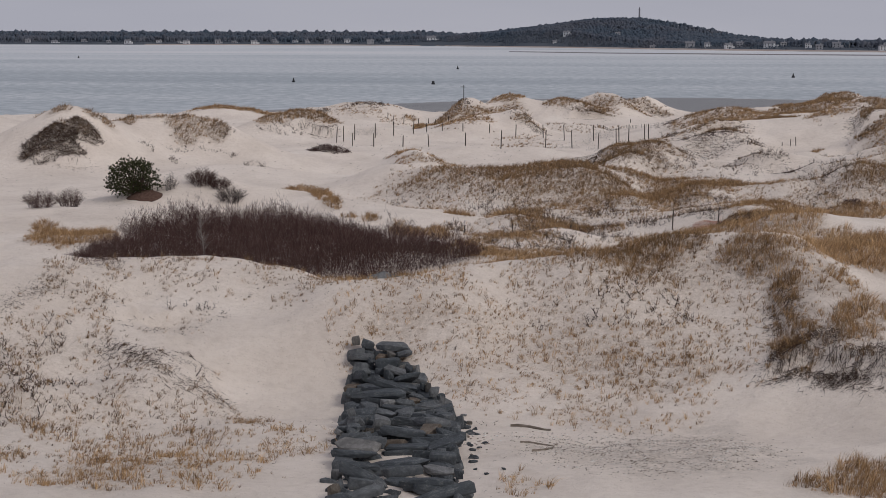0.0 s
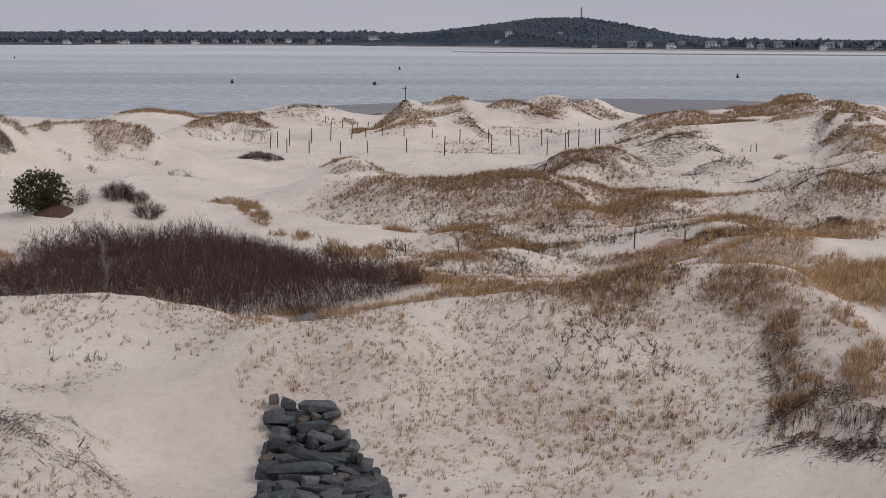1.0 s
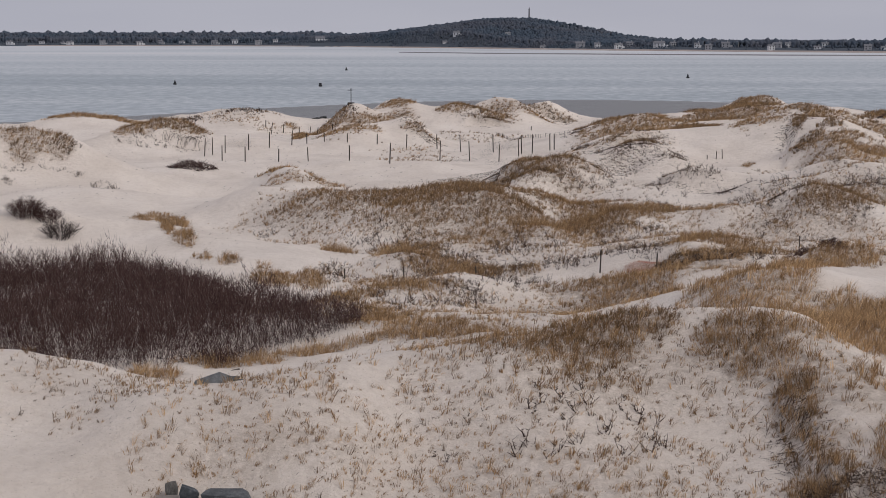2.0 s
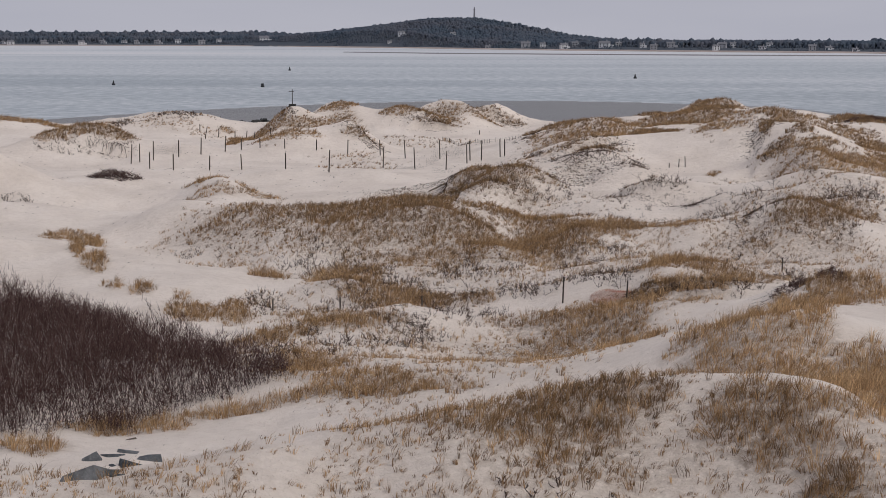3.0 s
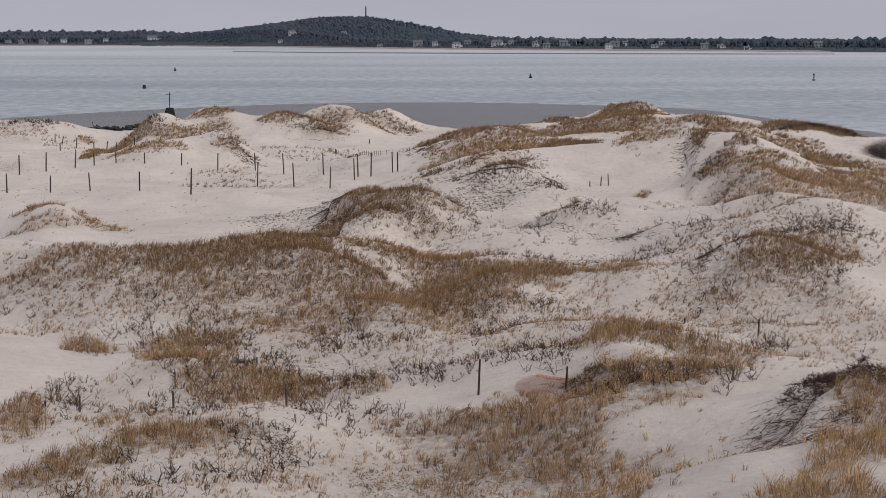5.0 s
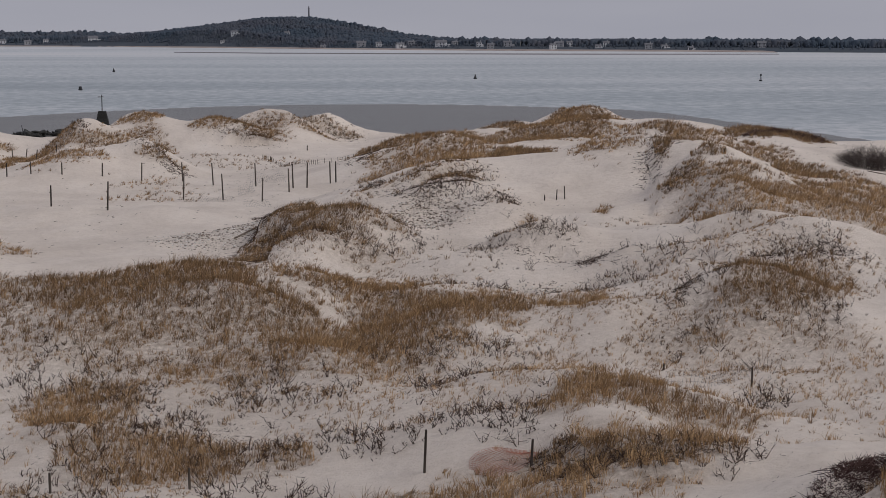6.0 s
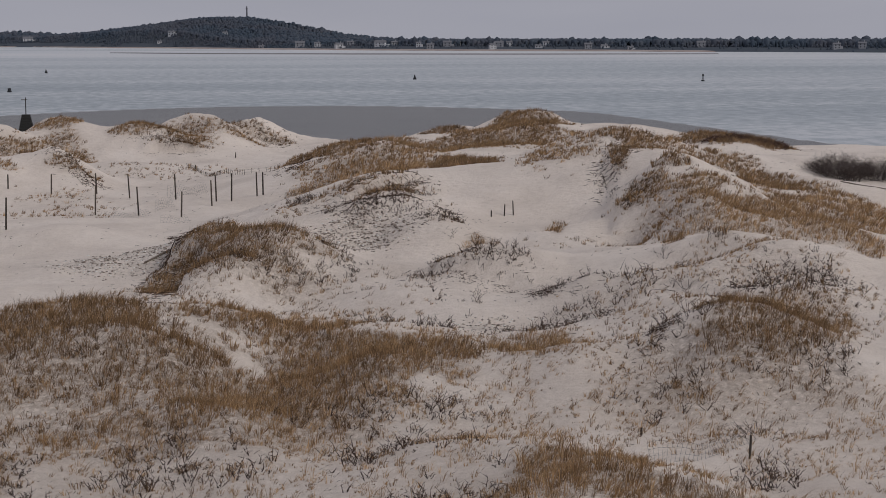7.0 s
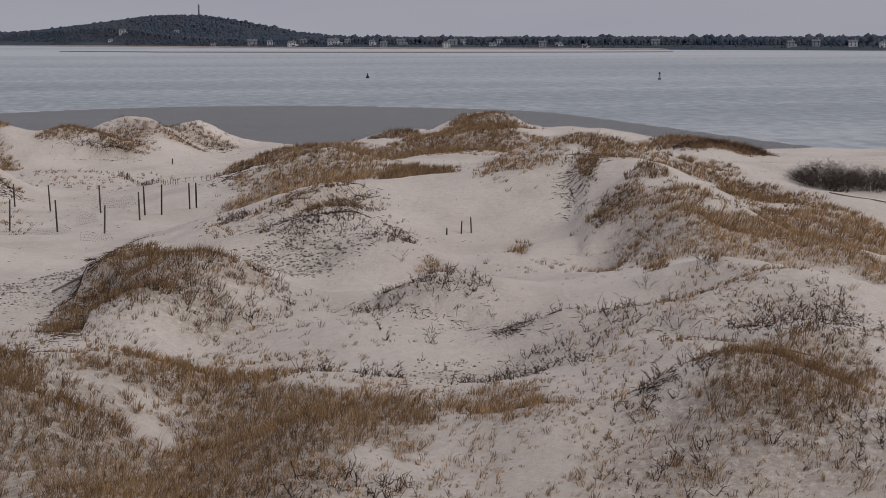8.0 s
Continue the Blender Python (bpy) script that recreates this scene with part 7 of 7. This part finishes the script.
scarp(11.2, 90.0, 13.6, 96.6, 0.35, 240, 0.60)
scarp(10.6, 91.0, 10.9, 87.9, 0.40, 210, 0.60)
scarp(10.8, 87.8, 12.2, 89.5, 0.40, 210, 0.60)
scarp(7.4, 102.7, 7.7, 97.4, 0.35, 300, 0.50)
scarp(8.2, 100.4, 9.5, 97.8, 0.40, 260, 0.45)
scarp(-2.2, 97.7, -1.3, 95.9, 0.30, 180, 0.35)
scarp(-17.0, 57.5, -14.2, 55.7, 0.22, 230, 0.35)
scarp(-14.2, 55.7, -12.2, 55.0, 0.22, 230, 0.35)
scarp(-19.9, 61.5, -20.3, 59.7, 0.30, 100, 0.35)
scarp(-20.3, 59.7, -21.0, 58.5, 0.30, 100, 0.35)
scarp(5.9, 57.0, 6.5, 57.4, 0.35, 210, 0.50)
scarp(6.5, 57.4, 7.7, 57.0, 0.35, 210, 0.50)
scarp(7.7, 56.9, 9.1, 55.5, 0.35, 420, 0.50)
scarp(6.8, 63.2, 6.2, 59.9, 0.30, 200, 0.40)
scarp(-16.7, 58.9, -15.2, 58.9, 0.15, 30, 0.20)
scarp(-15.2, 58.9, -14.2, 60.8, 0.15, 30, 0.20)
scarp(-14.2, 60.8, -13.2, 61.7, 0.15, 30, 0.20)
co, tris = gather(*SCARPS)
tagged(new("exposed_roots", array_mesh("exposed_roots", co, tris, TWIG)), "dark exposed roots and fallen stems along the dune scarps", "roots", kind="stuff")


# ---------------------------------------------------------------- shells and pebbles
def build_pebble(nt, bsdf):
    geo = nt.nodes.new("ShaderNodeNewGeometry")
    col = ramp(nt, geo.outputs["Random Per Island"], (0.0, (0.17, 0.135, 0.11)), (0.5, (0.36, 0.30, 0.25)), (0.80, (0.52, 0.46, 0.40)), (0.86, (0.88, 0.86, 0.82)))
    nt.links.new(col, bsdf.inputs["Base Color"])


PEBBLE = material("pebbles_and_shells", build_pebble, 0.7, 0.3)


def pebbles(x, y, width, depth, n, size):
    a, r = rng.uniform(0, 2 * np.pi, n), np.sqrt(rng.uniform(0, 1, n)) * rng.uniform(0.6, 1.0, n)
    X, Y = x + np.cos(a) * r * width, y + np.sin(a) * r * depth
    c = np.stack([X, Y, ground_height(X, Y) + size * 0.1], 1)
    s = size * rng.uniform(0.4, 1.3, (n, 1)) * np.array([[1.0, 1.0, 0.5]]) * rng.uniform(0.6, 1.3, (n, 3))
    off = np.array([[1, 0, 0], [0, 1, 0], [-1, 0, 0], [0, -1, 0], [0, 0, 1], [0, 0, -1]], dtype=float)
    co = (c[:, None] + off[None] * s[:, None]).reshape(-1, 3)
    tri = np.array([[0, 1, 4], [1, 2, 4], [2, 3, 4], [3, 0, 4], [1, 0, 5], [2, 1, 5], [3, 2, 5], [0, 3, 5]])
    return co, (np.arange(n)[:, None, None] * 6 + tri).reshape(-1, 3)


co, tris = gather(pebbles(1.7, 49.2, 4.4, 5.2, 4600, 0.026), pebbles(-1.0, 51.0, 2.5, 3.5, 300, 0.028), pebbles(-2.3, 154.5, 4.5, 4.0, 900, 0.07), pebbles(9.5, 155.5, 3.5, 2.6, 800, 0.08),
                  pebbles(3.0, 94.5, 3.4, 2.6, 1300, 0.036), pebbles(13.5, 133.0, 4.0, 2.2, 350, 0.06), pebbles(-11, 53, 4, 4, 120, 0.03), pebbles(-3.4, 50.2, 0.8, 3.0, 60, 0.05))
tagged(new("pebbles", array_mesh("pebbles", co, tris, PEBBLE)), "grey pebbles and broken white shells strewn over flat sand", "pebbles", kind="stuff")

# ---------------------------------------------------------------- driftwood
def build_drift(nt, bsdf):
    col = ramp(nt, noise_node(nt, 10, 5, (0.1, 1, 1)), (0.3, (0.13, 0.105, 0.085)), (0.7, (0.30, 0.26, 0.22)))
    nt.links.new(col, bsdf.inputs["Base Color"])
    bump(nt, bsdf, noise_node(nt, 12, 4, (0.1, 1, 1)), 0.6, 0.02)


DRIFT = material("driftwood", build_drift, 0.9, 0.1)


def driftwood(x0, y0, x1, y1, radius, label):
    """A weathered log lying on the sand between two places, slightly bent and tapering."""
    k, sides = 7, 7
    co, faces = [], []
    for i in range(k):
        t = i / (k - 1)
        cx, cy = x0 + (x1 - x0) * t, y0 + (y1 - y0) * t + 0.06 * math.sin(t * 5)
        cz = float(ground_height(cx, cy)) + radius * 0.7
        r = radius * (1.1 - 0.5 * t) * (0.85 if i in (0, k - 1) else 1)
        for j in range(sides):
            a = 2 * math.pi * j / sides
            co.append((cx, cy + r * math.cos(a), cz + r * math.sin(a)))
    for i in range(k - 1):
        for j in range(sides):
            faces.append((i * sides + j, i * sides + (j + 1) % sides, (i + 1) * sides + (j + 1) % sides, (i + 1) * sides + j))
    faces += [tuple(range(sides))[::-1], tuple(range((k - 1) * sides, k * sides))]
    return tagged(mesh_object("driftwood", co, faces, DRIFT), label, "driftwood")


driftwood(-2.7, 53.9, -1.4, 53.4, 0.055, "grey weathered branch lying on sand")
driftwood(-2.2, 49.7, -1.2, 49.8, 0.03, "thin grey weathered stick lying on sand")
driftwood(-1.8, 48.3, -1.2, 48.8, 0.04, "short grey driftwood stub lying on sand")
driftwood(-1.2, 50.1, -1.1, 50.5, 0.03, "short dark stick lying on sand")
driftwood(-1.5, 153.3, 0.5, 154.3, 0.06, "bleached stick lying on flat sand")
driftwood(21.2, 127.7, 22.4, 127.5, 0.035, "long dark board-like driftwood behind a grassy dune")
driftwood(3.5, 100.3, 4.0, 101.2, 0.05, "fallen dark stake lying on sand")
driftwood(39.5, 169.2, 46.0, 165.7, 0.04, "long thin cable-like branch lying across sand")

# ---------------------------------------------------------------- netting and slat fence
def build_wire(nt, bsdf):
    bsdf.inputs["Base Color"].default_value = (0.16, 0.15, 0.145, 1)
    bsdf.inputs["Metallic"].default_value = 0.3


WIRE = material("rusty_wire", build_wire, 0.6, 0.3)


def netting(x0, y0, x1, y1, height, sag, label, cell=0.16):
    """A slumped panel of wire netting between two places."""
    length = math.hypot(x1 - x0, y1 - y0)
    m, n = max(4, int(length / cell)), max(3, int(height / cell))
    s = np.linspace(0, 1, m + 1)
    v = np.linspace(0, 1, n + 1)
    S, V = np.meshgrid(s, v)
    X = x0 + (x1 - x0) * S + 0.25 * np.sin(S * 5) * V
    Y = y0 + (y1 - y0) * S + sag * V + 0.15 * np.sin(S * 9)
    Z = ground_height(X, Y) + height * V * (0.5 + 0.5 * np.sin(S * 4 + 1) ** 2)
    Pn = np.stack([X, Y, Z], 2)
    a = np.concatenate([Pn[:, :-1].reshape(-1, 3), Pn[:-1].reshape(-1, 3)])
    b = np.concatenate([Pn[:, 1:].reshape(-1, 3), Pn[1:].reshape(-1, 3)])
    co, tris = spikes(a, b + (b - a) * 0.1, 0.008)
    return tagged(new("wire_netting", array_mesh("wire_netting", co, tris, WIRE)), label, "wire netting")


netting(-26.4, 185.8, -24.0, 186.4, 0.7, 0.2, "torn slack wire netting hanging between two posts")
netting(-1.3, 174.6, 0.5, 174.0, 0.5, 0.5, "crumpled grey wire netting lying in sand")
netting(-1.8, 181.3, -0.6, 182.8, 0.7, 0.5, "crumpled wire netting propped beside a post")
netting(-1.2, 188.3, 1.6, 187.3, 0.8, 0.4, "sagging wire netting between fence posts")
netting(-4.8, 177.9, -2.0, 179.0, 0.35, 0.4, "half-buried wire netting along the fence line")
netting(12.7, 110.9, 16.0, 113.2, 0.5, 0.5, "half-buried roll of wire netting by a stake")
netting(5.9, 166.8, 8.4, 167.2, 0.5, 0.3, "slack wire netting at the foot of a dune")



def fallen_net(x0, y0, x1, y1, depth, label):
    """A torn plastic net lying slack on the sand."""
    m, n = 22, 16
    S, V = np.meshgrid(np.linspace(0, 1, m + 1), np.linspace(0, 1, n + 1))
    nx_, ny_ = -(y1 - y0), (x1 - x0)
    ln = math.hypot(nx_, ny_)
    X = x0 + (x1 - x0) * S + nx_ / ln * depth * V * (0.7 + 0.3 * np.sin(4 * S)) + 0.06 * np.sin(9 * V + 5 * S)
    Y = y0 + (y1 - y0) * S + ny_ / ln * depth * V * (0.7 + 0.3 * np.sin(4 * S)) + 0.06 * np.sin(8 * S + 3 * V)
    Pn = np.stack([X, Y, ground_height(X, Y) + 0.03 + 0.05 * np.sin(7 * S) ** 2 * V], 2)
    a = np.concatenate([Pn[:, :-1].reshape(-1, 3), Pn[:-1].reshape(-1, 3)])
    b = np.concatenate([Pn[:, 1:].reshape(-1, 3), Pn[1:].reshape(-1, 3)])
    co, tris = spikes(a, b + (b - a) * 0.15, 0.009)
    return tagged(new("plastic_net", array_mesh("plastic_net", co, tris, ORANGE)), label, "plastic net")


ORANGE = material("faded_orange_plastic", plain((0.55, 0.25, 0.18)), 0.6, 0.3)
fallen_net(6.0, 101.3, 7.3, 101.9, 1.7, "faded orange plastic net slumped over a sandy bank")

sand_fence = tagged(new("sand_fence"), "low sagging fence of thin grey slats and wire in sand", "fence")
slat_bm = bmesh.new()
box(slat_bm, -0.015, 0.015, -0.01, 0.01, -0.15, 0.36)
slat_me = bpy.data.meshes.new("slat")
slat_bm.to_mesh(slat_me)
slat_bm.free()
slat_me.materials.append(POST)
run = [(-0.2, 216.0), (1.4, 208.0), (2.6, 200.0), (4.2, 195.6), (5.8, 195.8), (7.2, 194.0)]
wire_a, wire_b = [], []
for (ax, ay), (bx, by) in zip(run, run[1:]):
    n = int(math.hypot(bx - ax, by - ay) / 0.45)
    for k in range(n):
        x, y = ax + (bx - ax) * k / n, ay + (by - ay) * k / n
        s = new("slat", slat_me)
        s.parent = sand_fence
        s.matrix_basis = pose(x, y, float(ground_height(x, y)), random.uniform(-8, 8), random.uniform(-8, 8), random.uniform(0, 180))
    for hz in (0.12, 0.3):
        wire_a.append((ax, ay, float(ground_height(ax, ay)) + hz))
        wire_b.append((bx, by, float(ground_height(bx, by)) + hz))
co, tris = spikes(np.array(wire_a), np.array(wire_b), 0.008)
w = new("wire", array_mesh("wire", co, tris, WIRE))
w.parent = sand_fence

# ---------------------------------------------------------------- buoys, beacon, breakwaters
DARK = material("dark_buoy_paint", plain((0.025, 0.027, 0.03)), 0.5, 0.4)


def buoy(x, y, k, kind, label):
    top = tagged(new("buoy"), label, "buoy", "buoys in the inlet")
    bm = bmesh.new()
    bmesh.ops.create_cone(bm, cap_ends=True, segments=14, radius1=0.75 * k, radius2=0.85 * k, depth=0.7 * k, matrix=Matrix.Translation((0, 0, 0.2 * k)))
    part("float", bm, DARK, top)
    bm = bmesh.new()
    if kind == "can":
        bmesh.ops.create_cone(bm, cap_ends=True, segments=14, radius1=0.62 * k, radius2=0.62 * k, depth=1.0 * k, matrix=Matrix.Translation((0, 0, 1.0 * k)))
        part("drum", bm, DARK, top)
    elif kind == "cone":
        bmesh.ops.create_cone(bm, cap_ends=True, segments=14, radius1=0.62 * k, radius2=0.12 * k, depth=1.7 * k, matrix=Matrix.Translation((0, 0, 1.35 * k)))
        part("cone", bm, DARK, top)
    else:
        for a in (0, 90, 180, 270):
            ob = new("strut", rod_mesh("strut", 0.07 * k, 2.2 * k, 6, DARK))
            ob.parent = top
            ob.matrix_basis = pose(0.45 * k * math.cos(radians(a)), 0.45 * k * math.sin(radians(a)), 0.4 * k, 6 * math.sin(radians(a)), -6 * math.cos(radians(a)), 0)
        bmesh.ops.create_cone(bm, cap_ends=True, segments=12, radius1=0.5 * k, radius2=0.42 * k, depth=0.9 * k, matrix=Matrix.Translation((0, 0, 3.0 * k)))
        part("lantern", bm, DARK, top)
    top.matrix_world = pose(x, y, 0, random.uniform(-4, 4), random.uniform(-4, 4), 0)


buoy(-113, 634, 0.75, "cone", "dark cone-topped buoy floating in the inlet")
buoy(-59, 613, 0.80, "can", "dark can-shaped buoy floating in the inlet")
buoy(-72, 878, 0.80, "cone", "dark distant cone-topped buoy in the inlet")
buoy(-375, 1224, 0.8, "cone", "tiny dark buoy far across the inlet")
buoy(80, 731, 0.85, "cone", "slim dark cone buoy far out in the inlet")
buoy(181, 686, 0.75, "light", "dark lighted buoy with an open cage")

BEACON_STONE = material("dark_beacon_stone", plain((0.045, 0.044, 0.042)), 0.85, 0.2)
beacon = tagged(new("beacon"), "tapering dark timber and stone beacon with a cross post", "beacon")
bm = bmesh.new()
for k in range(9):
    w0, w1 = 1.55 - 0.10 * k + 0.05 * (k % 2), 1.50 - 0.10 * k + 0.05 * (k % 2)
    bmesh.ops.create_cone(bm, cap_ends=True, segments=4, radius1=w0 * 1.3, radius2=w1 * 1.3, depth=0.42, matrix=Matrix.Translation((0, 0, 0.2 + 0.45 * k)) @ Matrix.Rotation(radians(45 + 2 * (k % 2)), 4, "Z"))
part("base", bm, BEACON_STONE, beacon)
ob = new("mast", rod_mesh("mast", 0.08, 2.9, 8, POST))
ob.parent = beacon
ob.location = (0, 0, 3.95)
ob = new("crossbar", rod_mesh("crossbar", 0.06, 0.6, 6, POST))
ob.parent = beacon
ob.matrix_basis = pose(-0.3, 0, 6.45, 0, 90, 0)
beacon.location = (-28.4, 362.0, float(ground_height(-28.4, 362.0)) - 0.1)


def build_wet_stone(nt, bsdf):
    col = ramp(nt, noise_node(nt, 1.6, 8, rough=0.7), (0.35, (0.018, 0.018, 0.016)), (0.7, (0.060, 0.058, 0.052)))
    nt.links.new(col, bsdf.inputs["Base Color"])
    bump(nt, bsdf, noise_node(nt, 4.0, 8, rough=0.75), 1.0, 0.12)


WET_STONE = material("weed_dark_wet_stone", build_wet_stone, 0.55, 0.4)
WET_STONES = []
for me in STONES[:12]:
    me = me.copy()
    me.materials[0] = WET_STONE
    WET_STONES.append(me)


def breakwater(x0, y0, x1, y1, n, height, spread, label):
    top = tagged(new("breakwater"), label, "breakwater")
    top.location = (x0, y0, 0)
    for k in range(n):
        t = (k + 0.5) / n
        s = stone_rng.uniform(0.7, 1.5)
        x, y = x0 + (x1 - x0) * t + stone_rng.uniform(-spread, spread), y0 + (y1 - y0) * t + stone_rng.uniform(-spread, spread)
        ob = new("stone", stone_rng.choice(WET_STONES))
        ob.parent = top
        ob.matrix_parent_inverse = Matrix.Translation(top.location).inverted()
        ob.matrix_basis = pose(x, y, float(ground_height(x, y)) + stone_rng.uniform(0.0, height), stone_rng.uniform(-25, 25), stone_rng.uniform(-25, 25), stone_rng.uniform(0, 180)) @ Matrix.Diagonal((s, s, s * 1.3, 1))


breakwater(-50, 326, -29, 360, 170, 1.3, 1.2, "dark tumbled boulder breakwater on the wet flat")
breakwater(79, 286, 96, 270, 70, 1.6, 1.0, "dark stone breakwater at the edge of the beach")
